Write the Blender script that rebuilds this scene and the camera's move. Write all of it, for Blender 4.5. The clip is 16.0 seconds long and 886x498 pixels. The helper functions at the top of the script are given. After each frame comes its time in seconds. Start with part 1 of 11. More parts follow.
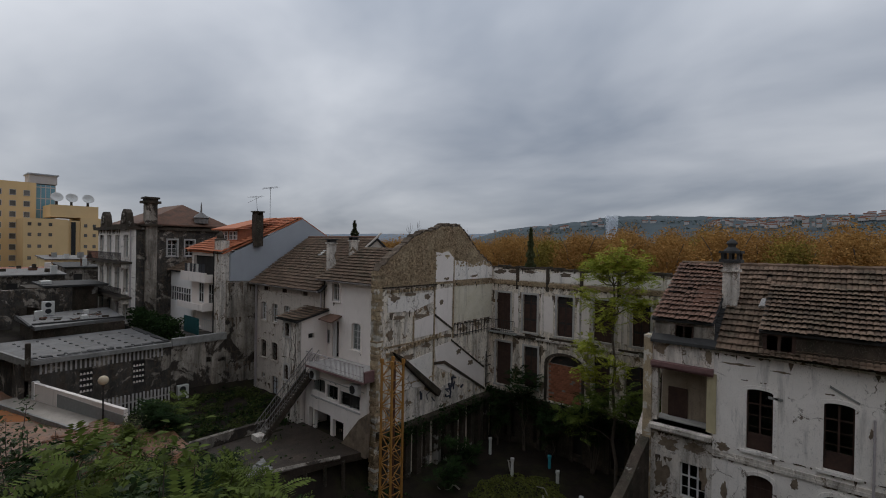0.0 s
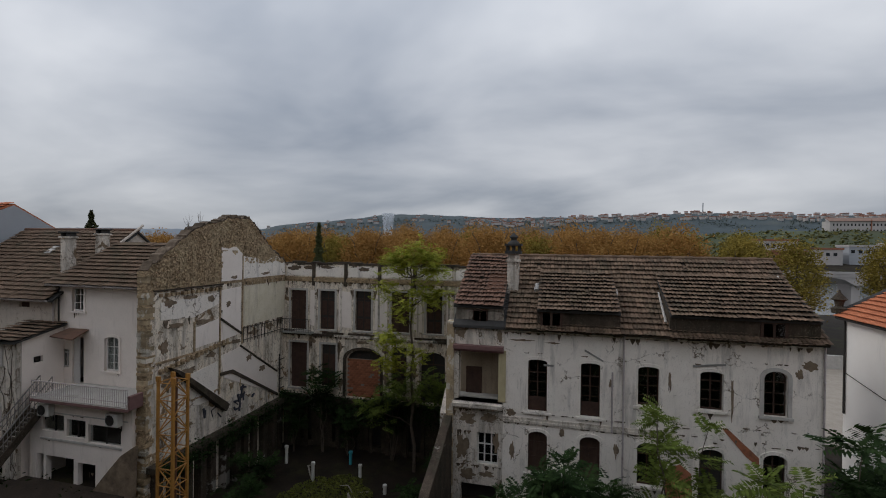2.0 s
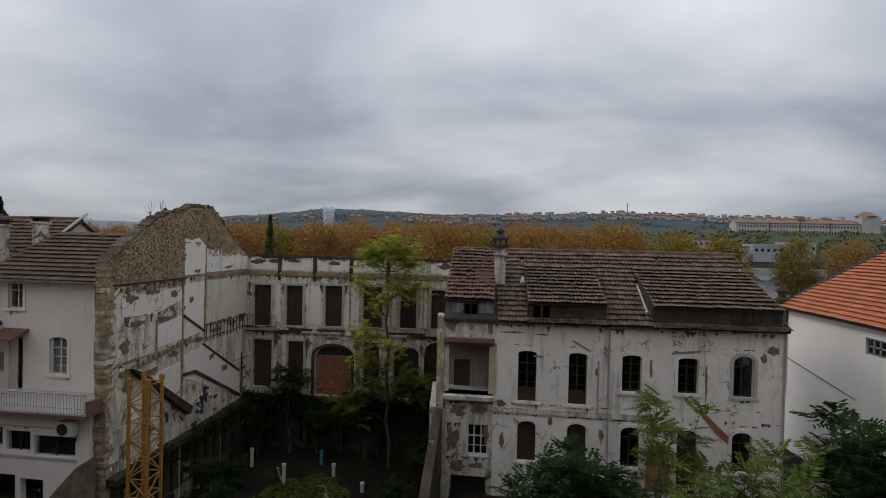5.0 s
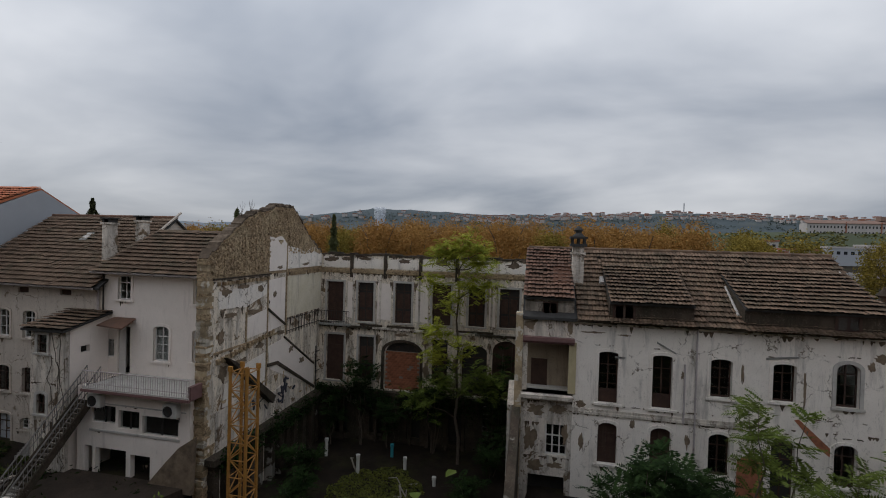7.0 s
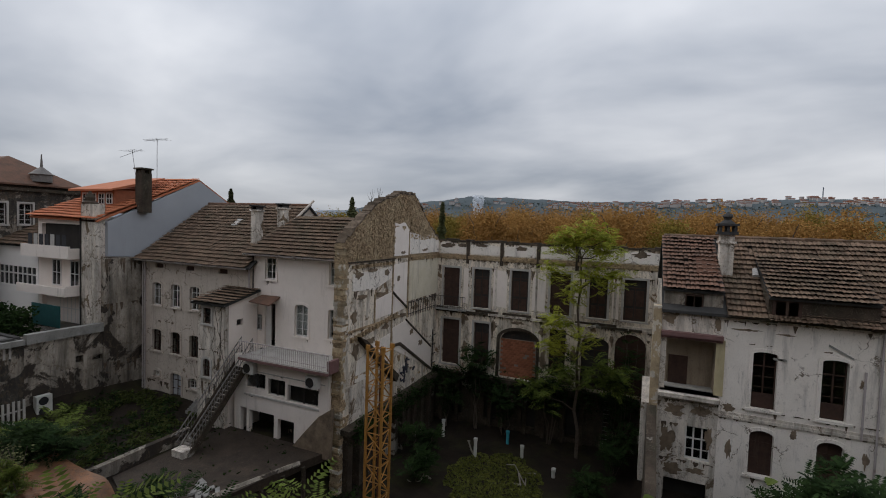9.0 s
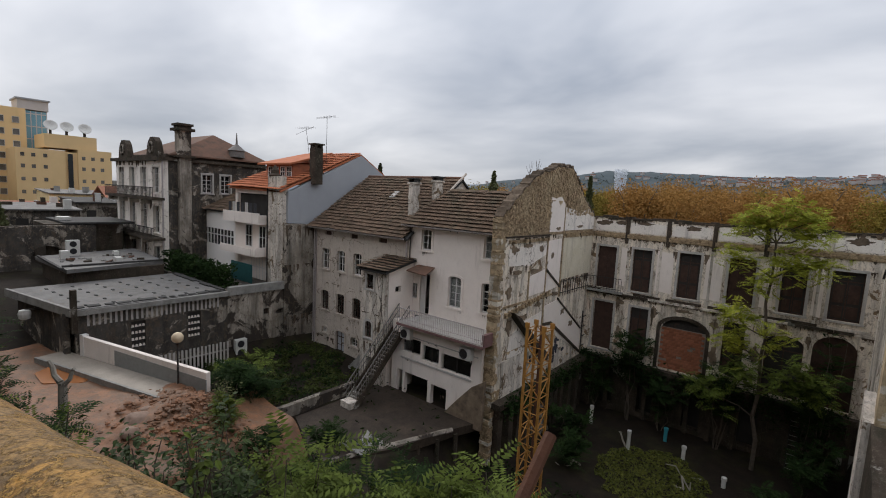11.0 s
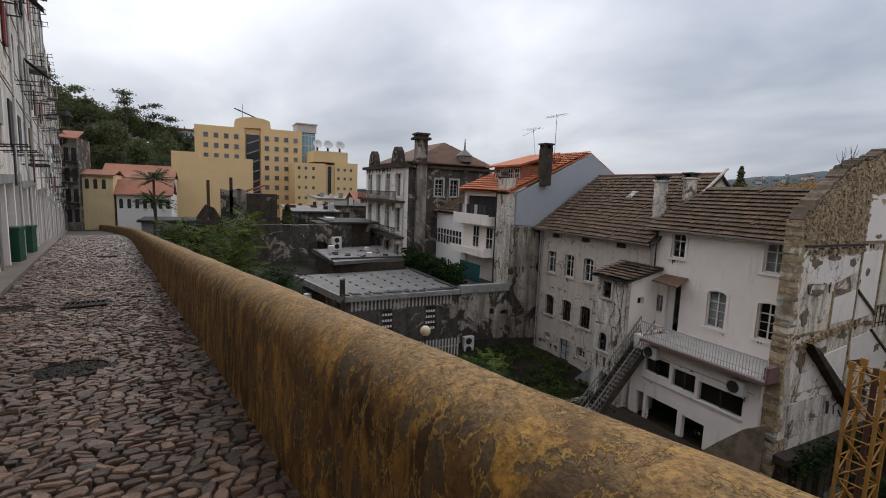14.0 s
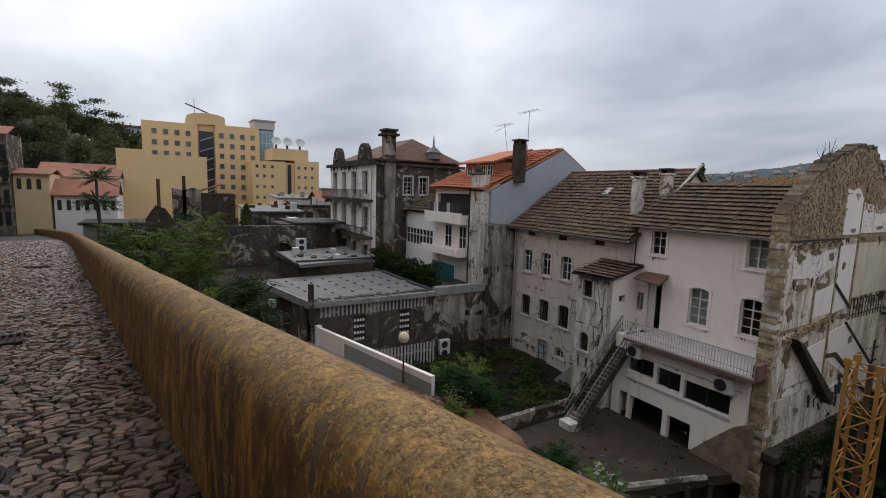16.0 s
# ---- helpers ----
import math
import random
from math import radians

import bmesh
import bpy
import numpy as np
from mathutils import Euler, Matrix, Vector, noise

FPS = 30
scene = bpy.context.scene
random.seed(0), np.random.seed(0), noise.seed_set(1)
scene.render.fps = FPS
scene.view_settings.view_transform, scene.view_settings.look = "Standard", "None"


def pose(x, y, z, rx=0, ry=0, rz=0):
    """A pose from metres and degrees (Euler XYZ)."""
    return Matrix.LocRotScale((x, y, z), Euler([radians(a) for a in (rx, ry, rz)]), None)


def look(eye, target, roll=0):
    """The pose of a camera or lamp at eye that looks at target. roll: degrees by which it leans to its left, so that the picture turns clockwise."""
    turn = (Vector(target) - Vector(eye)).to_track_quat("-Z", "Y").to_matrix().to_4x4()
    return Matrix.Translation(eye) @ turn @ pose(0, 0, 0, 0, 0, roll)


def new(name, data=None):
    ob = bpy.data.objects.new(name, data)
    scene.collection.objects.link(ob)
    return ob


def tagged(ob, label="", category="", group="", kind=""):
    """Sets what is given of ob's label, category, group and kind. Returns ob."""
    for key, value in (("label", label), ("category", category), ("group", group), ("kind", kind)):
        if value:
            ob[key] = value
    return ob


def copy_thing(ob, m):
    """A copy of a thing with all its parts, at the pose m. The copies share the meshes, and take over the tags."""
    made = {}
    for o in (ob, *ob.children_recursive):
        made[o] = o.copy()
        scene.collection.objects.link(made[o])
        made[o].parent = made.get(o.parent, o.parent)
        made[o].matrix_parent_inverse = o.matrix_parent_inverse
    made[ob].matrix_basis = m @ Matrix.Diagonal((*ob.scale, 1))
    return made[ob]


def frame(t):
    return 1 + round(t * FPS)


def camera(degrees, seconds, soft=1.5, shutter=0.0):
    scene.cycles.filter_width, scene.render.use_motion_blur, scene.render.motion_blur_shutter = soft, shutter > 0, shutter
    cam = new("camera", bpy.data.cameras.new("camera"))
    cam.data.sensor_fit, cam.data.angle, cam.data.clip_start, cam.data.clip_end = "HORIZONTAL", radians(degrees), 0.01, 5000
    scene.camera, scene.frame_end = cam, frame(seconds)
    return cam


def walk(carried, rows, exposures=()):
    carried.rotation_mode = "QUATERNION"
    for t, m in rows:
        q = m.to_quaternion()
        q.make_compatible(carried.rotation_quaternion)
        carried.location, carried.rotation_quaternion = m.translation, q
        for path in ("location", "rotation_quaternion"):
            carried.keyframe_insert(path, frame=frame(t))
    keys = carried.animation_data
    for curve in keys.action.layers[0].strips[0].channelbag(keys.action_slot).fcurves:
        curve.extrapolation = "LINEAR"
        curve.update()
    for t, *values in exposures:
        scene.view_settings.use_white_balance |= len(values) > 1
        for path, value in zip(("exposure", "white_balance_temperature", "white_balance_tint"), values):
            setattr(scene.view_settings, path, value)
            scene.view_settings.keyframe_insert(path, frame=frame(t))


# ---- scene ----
cam = camera(87.6, 16.0, 1.0)
METRES, EYE, TILT, LEAN, TURN = 15.0, 1.3, 0.0, 0.0, 41.0
ROWS = [
    (0.0, 0.0, 0.0, 0.0, 0.01, -0.33, -0.99),
    (0.5, -0.0281, 0.0152, -0.0017, -9.82, -0.25, -0.97),
    (1.0, -0.0549, 0.0295, -0.006, -16.18, -0.29, -0.85),
    (1.5, -0.0786, 0.05, -0.0084, -21.52, -0.37, -0.75),
    (2.0, -0.0999, 0.0667, -0.0111, -27.17, -0.37, -0.75),
    (2.5, -0.1273, 0.0834, -0.0142, -34.06, -0.29, -0.81),
    (3.0, -0.1558, 0.1027, -0.0152, -39.02, -0.34, -0.94),
    (5.5, -0.288, 0.1858, -0.0261, -33.55, -0.79, -1.38),
    (6.0, -0.3167, 0.1977, -0.0272, -32.45, -0.73, -1.46),
    (6.5, -0.3447, 0.2114, -0.0312, -31.39, -0.78, -1.55),
    (7.0, -0.3697, 0.2206, -0.0346, -29.22, -0.84, -1.61),
    (7.5, -0.3967, 0.2325, -0.0405, -27.48, -0.92, -1.67),
    (8.0, -0.424, 0.2459, -0.0414, -24.84, -1.02, -1.7),
    (10.5, -0.5411, 0.3409, -0.0513, -5.28, -6.19, -2.51),
    (11.0, -0.5703, 0.3569, -0.0528, -1.43, -6.48, -2.91),
    (11.5, -0.5969, 0.3734, -0.0541, 3.54, -6.79, -2.94),
    (12.0, -0.6286, 0.386, -0.0569, 9.62, -6.99, -2.82),
    (12.5, -0.6614, 0.3999, -0.0609, 13.93, -7.07, -2.71),
    (13.0, -0.6926, 0.4113, -0.0659, 17.86, -7.09, -2.51),
    (13.5, -0.7213, 0.4261, -0.0706, 20.89, -7.15, -2.27),
    (14.0, -0.7517, 0.4337, -0.0736, 22.74, -7.13, -2.12),
    (14.5, -0.7828, 0.4482, -0.0758, 23.81, -7.15, -1.96),
    (15.0, -0.8106, 0.4613, -0.0782, 24.36, -7.14, -1.6),
    (15.5, -0.8325, 0.4821, -0.079, 24.46, -7.07, -1.53),
    (16.0, -0.8427, 0.5057, -0.0797, 18.0, -7.15, -1.74),
]
EXPOSURES = [(0.0, -0.15, 6300, 10), (1.5, 0.0, 6450, 10), (3.0, 0.1, 6450, 10), (8.0, 0.08, 6450, 10), (10.5, 0.53, 6600, 11), (12.5, 0.55, 6550, 11), (16.0, 0.5, 6400, 12)]
walk(cam, [(t, pose(0, 0, EYE, TILT, LEAN, TURN) @ pose(METRES * x, METRES * y, METRES * z, 90 + pitch, roll, yaw)) for t, x, y, z, yaw, pitch, roll in ROWS], EXPOSURES)

# ---- world and sun: overcast ----
SUN_EL, SUN_ROT = 38.0, 285.0
world = bpy.data.worlds.new("overcast_sky")
scene.world = world
world.use_nodes = True
wn, wl = world.node_tree.nodes, world.node_tree.links
wn.clear()
sky = wn.new("ShaderNodeTexSky")
sky.sky_type, sky.sun_disc = "NISHITA", False
sky.sun_elevation, sky.sun_rotation = radians(SUN_EL), radians(SUN_ROT)
wcoord = wn.new("ShaderNodeTexCoord")
wsep = wn.new("ShaderNodeSeparateXYZ")
wl.new(wcoord.outputs["Generated"], wsep.inputs[0])
# clouds lie on a flat layer: divide the direction by its height
wz = wn.new("ShaderNodeMath"); wz.operation = "MAXIMUM"; wz.inputs[1].default_value = 0.0
wl.new(wsep.outputs[2], wz.inputs[0])
wz2 = wn.new("ShaderNodeMath"); wz2.operation = "ADD"; wz2.inputs[1].default_value = 0.22
wl.new(wz.outputs[0], wz2.inputs[0])
wdiv = wn.new("ShaderNodeVectorMath"); wdiv.operation = "DIVIDE"
wl.new(wcoord.outputs["Generated"], wdiv.inputs[0]); wl.new(wz2.outputs[0], wdiv.inputs[1])
wmap = wn.new("ShaderNodeMapping"); wmap.inputs["Location"].default_value = (3.1, 0.7, 0); wmap.inputs["Rotation"].default_value = (0, 0, 0.6); wmap.inputs["Scale"].default_value = (0.85, 1.1, 0.4)
wl.new(wdiv.outputs[0], wmap.inputs[0])
wno = wn.new("ShaderNodeTexNoise"); wno.inputs["Scale"].default_value = 0.8; wno.inputs["Detail"].default_value = 5; wno.inputs["Roughness"].default_value = 0.48; wno.inputs["Distortion"].default_value = 0.3
wl.new(wmap.outputs[0], wno.inputs[0])
wra = wn.new("ShaderNodeValToRGB")
wra.color_ramp.elements[0].position, wra.color_ramp.elements[0].color = 0.32, (0.25, 0.285, 0.345, 1)
wra.color_ramp.elements[1].position, wra.color_ramp.elements[1].color = 0.73, (0.69, 0.705, 0.735, 1)
wl.new(wno.outputs[0], wra.inputs[0])
wmix = wn.new("ShaderNodeMixRGB"); wmix.inputs[0].default_value = 0.94
wsc = wn.new("ShaderNodeVectorMath"); wsc.operation = "SCALE"; wsc.inputs["Scale"].default_value = 0.06
wl.new(sky.outputs[0], wsc.inputs[0])
wl.new(wsc.outputs[0], wmix.inputs[1])
# the veiled sun brightens the cloud round it
wdot = wn.new("ShaderNodeVectorMath"); wdot.operation = "DOT_PRODUCT"
wdot.inputs[1].default_value = (math.sin(radians(SUN_ROT)) * math.cos(radians(SUN_EL)), math.cos(radians(SUN_ROT)) * math.cos(radians(SUN_EL)), math.sin(radians(SUN_EL)))
wl.new(wcoord.outputs["Generated"], wdot.inputs[0])
wglow = wn.new("ShaderNodeMapRange"); wglow.interpolation_type = "SMOOTHERSTEP"
wglow.inputs[1].default_value, wglow.inputs[2].default_value, wglow.inputs[4].default_value = 0.6, 1.0, 0.03
wl.new(wdot.outputs["Value"], wglow.inputs[0])
wadd = wn.new("ShaderNodeVectorMath"); wadd.operation = "ADD"
wl.new(wra.outputs[0], wadd.inputs[0]); wl.new(wglow.outputs[0], wadd.inputs[1])
# an overcast sky grows brighter from the horizon to the zenith
wgrad = wn.new("ShaderNodeMath"); wgrad.operation = "MULTIPLY_ADD"; wgrad.inputs[1].default_value, wgrad.inputs[2].default_value = 1.15, 0.78
wl.new(wz.outputs[0], wgrad.inputs[0])
wover = wn.new("ShaderNodeVectorMath"); wover.operation = "SCALE"
wl.new(wadd.outputs[0], wover.inputs[0]); wl.new(wgrad.outputs[0], wover.inputs["Scale"])
wl.new(wover.outputs[0], wmix.inputs[2])
wbg = wn.new("ShaderNodeBackground"); wbg.inputs[1].default_value = 1.0
wout = wn.new("ShaderNodeOutputWorld")
wl.new(wmix.outputs[0], wbg.inputs[0]); wl.new(wbg.outputs[0], wout.inputs[0])
sun = new("sun", bpy.data.lights.new("sun", "SUN"))
sun.data.energy, sun.data.angle, sun.data.color = 0.7, radians(25), (1, 0.96, 0.9)
sun.matrix_world = look((0, 0, 50), (-50 * math.sin(radians(SUN_ROT)) / math.tan(radians(SUN_EL)), -50 * math.cos(radians(SUN_ROT)) / math.tan(radians(SUN_EL)), 0))


# ---- materials ----
def mat(name, c1, c2, rough=0.85, scale=4.0, bump=0.25, bump_scale=40.0, stain=None, amount=0.4, stain_scale=0.7, streak=False,
        metal=0.0, spec=0.2, rnd=0.0, island=0.0, second=None, second_amount=0.5, second_scale=0.35, detail=6.0, translucent=0.0, grime=0.0, fleck=0.0, fleck_col=(0.07, 0.055, 0.042)):
    """Two tones mixed by noise, patches of a second coat, stains or downward streaks, fine relief."""
    m = bpy.data.materials.new(name)
    m.use_nodes = True
    n, l = m.node_tree.nodes, m.node_tree.links
    b = n["Principled BSDF"]
    b.inputs["Roughness"].default_value, b.inputs["Metallic"].default_value, b.inputs["Specular IOR Level"].default_value = rough, metal, spec
    co = n.new("ShaderNodeTexCoord")

    def noise_of(sc, det=detail, stretch=None, dist=0.0):
        t = n.new("ShaderNodeTexNoise")
        t.inputs["Scale"].default_value, t.inputs["Detail"].default_value, t.inputs["Distortion"].default_value = sc, det, dist
        t.inputs["Roughness"].default_value = 0.68
        if stretch:
            mp = n.new("ShaderNodeMapping"); mp.inputs["Scale"].default_value = stretch
            l.new(co.outputs["Object"], mp.inputs[0]); l.new(mp.outputs[0], t.inputs[0])
        else:
            l.new(co.outputs["Object"], t.inputs[0])
        return t

    def ramp(t, lo, hi):
        r = n.new("ShaderNodeMapRange"); r.inputs[1].default_value, r.inputs[2].default_value = lo, hi
        l.new(t.outputs[0], r.inputs[0])
        return r

    def mix(fac, a, c):
        x = n.new("ShaderNodeMixRGB")
        if fac is not None:
            l.new(fac.outputs[0], x.inputs[0])
        for i, v in ((1, a), (2, c)):
            if isinstance(v, tuple):
                x.inputs[i].default_value = (*v, 1)
            else:
                l.new(v.outputs[0], x.inputs[i])
        return x
    col = mix(ramp(noise_of(scale), 0.3, 0.7), c1, c2)
    height = noise_of(bump_scale, 4)
    if second:
        edge = 0.62 - 0.24 * second_amount
        f2 = ramp(noise_of(second_scale, 10, dist=0.6), edge, edge + 0.03)
        col = mix(f2, col, second)
    if stain:
        hi = 0.75 - 0.3 * amount
        st = noise_of(stain_scale * (2.2 if streak else 1), 8, (1, 1, 0.13) if streak else None)
        f = ramp(st, hi - 0.12, hi + 0.16)
        k = n.new("ShaderNodeMath"); k.operation = "MULTIPLY"; k.inputs[1].default_value = 0.85
        l.new(f.outputs[0], k.inputs[0])
        col = mix(k, col, stain)
    if grime:
        # soot blotches with ragged rims, and hairline cracks with dirt in them
        def times(a, c):
            o = n.new("ShaderNodeMath"); o.operation = "MULTIPLY"; l.new(a.outputs[0], o.inputs[0]); l.new(c.outputs[0], o.inputs[1])
            return o
        lo = 0.62 - 0.1 * grime
        blot = times(ramp(noise_of(2.6, 12, (1, 1, 0.55), 1.3), lo, lo + 0.07), ramp(noise_of(19, 8), 0.36, 0.56))
        soot = n.new("ShaderNodeMath"); soot.operation = "MULTIPLY"; soot.inputs[1].default_value = 0.35 + 0.4 * grime
        l.new(blot.outputs[0], soot.inputs[0])
        col = mix(soot, col, (0.11, 0.08, 0.056))
        vo = n.new("ShaderNodeTexVoronoi"); vo.feature = "DISTANCE_TO_EDGE"; vo.inputs["Scale"].default_value = 0.75
        wob = noise_of(2.2, 6)
        ad = n.new("ShaderNodeVectorMath"); ad.operation = "MULTIPLY_ADD"; ad.inputs[1].default_value = (0.9, 0.9, 0.9)
        l.new(wob.outputs["Color"], ad.inputs[0]); l.new(co.outputs["Object"], ad.inputs[2]); l.new(ad.outputs[0], vo.inputs["Vector"])
        cr = n.new("ShaderNodeMapRange"); cr.inputs[1].default_value, cr.inputs[2].default_value = 0.022, 0.008
        l.new(vo.outputs["Distance"], cr.inputs[0])
        col = mix(times(cr, ramp(noise_of(0.6, 4), 0.5 - 0.08 * grime, 0.6)), col, (0.15, 0.115, 0.085))
    if fleck:
        # fine pepper of pits, lichen spots and lost paint, thicker in some places than in others
        pit = ramp(noise_of(26, 6, (1, 1, 0.6)), 0.56, 0.62)
        chip = ramp(noise_of(7.5, 9, (1, 1, 0.5), 0.9), 0.6, 0.64)
        where = ramp(noise_of(0.8, 5), 0.3, 0.68)
        both = n.new("ShaderNodeMath"); both.operation = "MAXIMUM"; l.new(pit.outputs[0], both.inputs[0]); l.new(chip.outputs[0], both.inputs[1])
        amt = n.new("ShaderNodeMath"); amt.operation = "MULTIPLY"; l.new(both.outputs[0], amt.inputs[0]); l.new(where.outputs[0], amt.inputs[1])
        am2 = n.new("ShaderNodeMath"); am2.operation = "MULTIPLY"; am2.inputs[1].default_value = fleck; l.new(amt.outputs[0], am2.inputs[0])
        col = mix(am2, col, fleck_col)
    if rnd or island:
        src = n.new("ShaderNodeObjectInfo").outputs["Random"] if rnd else n.new("ShaderNodeNewGeometry").outputs["Random Per Island"]
        a = rnd or island
        mr = n.new("ShaderNodeMapRange"); mr.inputs[3].default_value, mr.inputs[4].default_value = 1 - a, 1 + a
        l.new(src, mr.inputs[0])
        hs = n.new("ShaderNodeHueSaturation")
        l.new(mr.outputs[0], hs.inputs["Value"]); l.new(col.outputs[0], hs.inputs["Color"])
        col = hs
    l.new(col.outputs[0], b.inputs["Base Color"])
    if bump:
        bp = n.new("ShaderNodeBump"); bp.inputs["Strength"].default_value, bp.inputs["Distance"].default_value = bump, 0.02
        l.new(height.outputs[0], bp.inputs["Height"]); l.new(bp.outputs[0], b.inputs["Normal"])
    if translucent:
        tr = n.new("ShaderNodeBsdfTranslucent"); l.new(col.outputs[0], tr.inputs[0])
        ms = n.new("ShaderNodeMixShader"); ms.inputs[0].default_value = translucent
        l.new(b.outputs[0], ms.inputs[1]); l.new(tr.outputs[0], ms.inputs[2])
        l.new(ms.outputs[0], n["Material Output"].inputs[0])
    return m


def glass_mat(name, tint, rough=0.08):
    m = bpy.data.materials.new(name)
    m.use_nodes = True
    b = m.node_tree.nodes["Principled BSDF"]
    b.inputs["Base Color"].default_value = (*tint, 1)
    b.inputs["Roughness"].default_value = rough
    b.inputs["Transmission Weight"].default_value = 1.0
    b.inputs["IOR"].default_value = 1.45
    return m


def rubble_material(name, scale):
    """Small field stones in crumbling tan mortar: cells of differing brown, dark pits, rough relief."""
    m = bpy.data.materials.new(name)
    m.use_nodes = True
    n, l = m.node_tree.nodes, m.node_tree.links
    b = n["Principled BSDF"]
    b.inputs["Roughness"].default_value, b.inputs["Specular IOR Level"].default_value = 0.95, 0.15
    co = n.new("ShaderNodeTexCoord")

    def noise_at(sc, det):
        t = n.new("ShaderNodeTexNoise"); t.inputs["Scale"].default_value, t.inputs["Detail"].default_value = sc, det
        l.new(co.outputs["Object"], t.inputs[0])
        return t
    wob = noise_at(4.0, 5)
    ad = n.new("ShaderNodeVectorMath"); ad.operation = "MULTIPLY_ADD"; ad.inputs[1].default_value = (0.35, 0.35, 0.35)
    l.new(wob.outputs["Color"], ad.inputs[0]); l.new(co.outputs["Object"], ad.inputs[2])
    sq = n.new("ShaderNodeMapping"); sq.inputs["Scale"].default_value = (1, 1, 1.7); l.new(ad.outputs[0], sq.inputs[0])
    cell, edge = n.new("ShaderNodeTexVoronoi"), n.new("ShaderNodeTexVoronoi")
    edge.feature = "DISTANCE_TO_EDGE"
    for v in (cell, edge):
        v.inputs["Scale"].default_value = scale; l.new(sq.outputs[0], v.inputs["Vector"])
    sep = n.new("ShaderNodeSeparateColor"); l.new(cell.outputs["Color"], sep.inputs[0])
    ra = n.new("ShaderNodeValToRGB"); e = ra.color_ramp.elements
    e[0].position, e[0].color = 0.0, (0.26, 0.185, 0.115, 1)
    e[1].position, e[1].color = 1.0, (0.58, 0.43, 0.27, 1)
    l.new(sep.outputs[0], ra.inputs[0])
    gap = n.new("ShaderNodeMapRange"); gap.inputs[1].default_value, gap.inputs[2].default_value, gap.inputs[3].default_value, gap.inputs[4].default_value = 0.02, 0.09, 1.0, 0.0
    l.new(edge.outputs["Distance"], gap.inputs[0])
    mortar = n.new("ShaderNodeMixRGB"); mortar.inputs[1].default_value, mortar.inputs[2].default_value = (0.6, 0.46, 0.29, 1), (0.3, 0.22, 0.14, 1)
    mn = n.new("ShaderNodeMapRange"); mn.inputs[1].default_value, mn.inputs[2].default_value = 0.42, 0.58
    l.new(noise_at(2.2, 7).outputs[0], mn.inputs[0]); l.new(mn.outputs[0], mortar.inputs[0])
    c1 = n.new("ShaderNodeMixRGB"); l.new(gap.outputs[0], c1.inputs[0]); l.new(ra.outputs[0], c1.inputs[1]); l.new(mortar.outputs[0], c1.inputs[2])
    sp = n.new("ShaderNodeMapRange"); sp.inputs[1].default_value, sp.inputs[2].default_value, sp.inputs[4].default_value = 0.57, 0.68, 0.6
    l.new(noise_at(11, 8).outputs[0], sp.inputs[0])
    c2 = n.new("ShaderNodeMixRGB"); c2.inputs[2].default_value = (0.055, 0.04, 0.028, 1); l.new(sp.outputs[0], c2.inputs[0]); l.new(c1.outputs[0], c2.inputs[1])
    st = n.new("ShaderNodeMapRange"); st.inputs[1].default_value, st.inputs[2].default_value, st.inputs[4].default_value = 0.5, 0.68, 0.55
    l.new(noise_at(0.7, 8).outputs[0], st.inputs[0])
    c3 = n.new("ShaderNodeMixRGB"); c3.inputs[2].default_value = (0.6, 0.48, 0.31, 1); l.new(st.outputs[0], c3.inputs[0]); l.new(c2.outputs[0], c3.inputs[1])
    l.new(c3.outputs[0], b.inputs["Base Color"])
    bp = n.new("ShaderNodeBump"); bp.inputs["Strength"].default_value, bp.inputs["Distance"].default_value = 1.0, 0.05
    hs = n.new("ShaderNodeMath"); hs.operation = "SUBTRACT"; l.new(noise_at(24, 5).outputs[0], hs.inputs[0]); l.new(gap.outputs[0], hs.inputs[1])
    l.new(hs.outputs[0], bp.inputs["Height"]); l.new(bp.outputs[0], b.inputs["Normal"])
    return m


M_PLASTER = mat("old_white_plaster", (0.84, 0.78, 0.715), (0.74, 0.68, 0.615), 0.9, 1.2, 0.3, 30, (0.12, 0.11, 0.1), 0.3, 0.8, True, second=(0.3, 0.25, 0.2), second_amount=-0.2, second_scale=0.9, grime=0.1, fleck=0.45)
M_PLASTER2 = mat("peeling_plaster", (0.78, 0.715, 0.64), (0.61, 0.54, 0.46), 0.92, 1.5, 0.5, 24, (0.07, 0.065, 0.055), 0.62, 0.7, True, second=(0.2, 0.145, 0.095), second_amount=0.16, second_scale=0.8, grime=0.8, fleck=0.75)
M_RUIN = mat("ruined_party_wall", (0.85, 0.77, 0.665), (0.68, 0.585, 0.465), 0.92, 0.8, 0.5, 18, (0.045, 0.04, 0.034), 0.55, 1.1, True, second=(0.24, 0.16, 0.095), second_amount=0.18, second_scale=0.7, grime=0.9, fleck=0.75)
M_STONE = rubble_material("brown_rubble_stone", 5.2)
# near-black brown with darker streaks and pale flecks
M_DARKWALL = mat("mottled_black_wall", (0.085, 0.064, 0.048), (0.026, 0.019, 0.014), 0.9, 1.1, 0.4, 14, (0.02, 0.024, 0.014), 0.6, 0.6, True, second=(0.3, 0.28, 0.25), second_amount=0.02, fleck=0.4, fleck_col=(0.3, 0.26, 0.21))
M_MOULD = mat("black_mould_crust", (0.17, 0.13, 0.095), (0.075, 0.055, 0.04), 0.95, 5, 0.6, 25, (0.035, 0.027, 0.02), 0.4, 2.0, island=0.4)
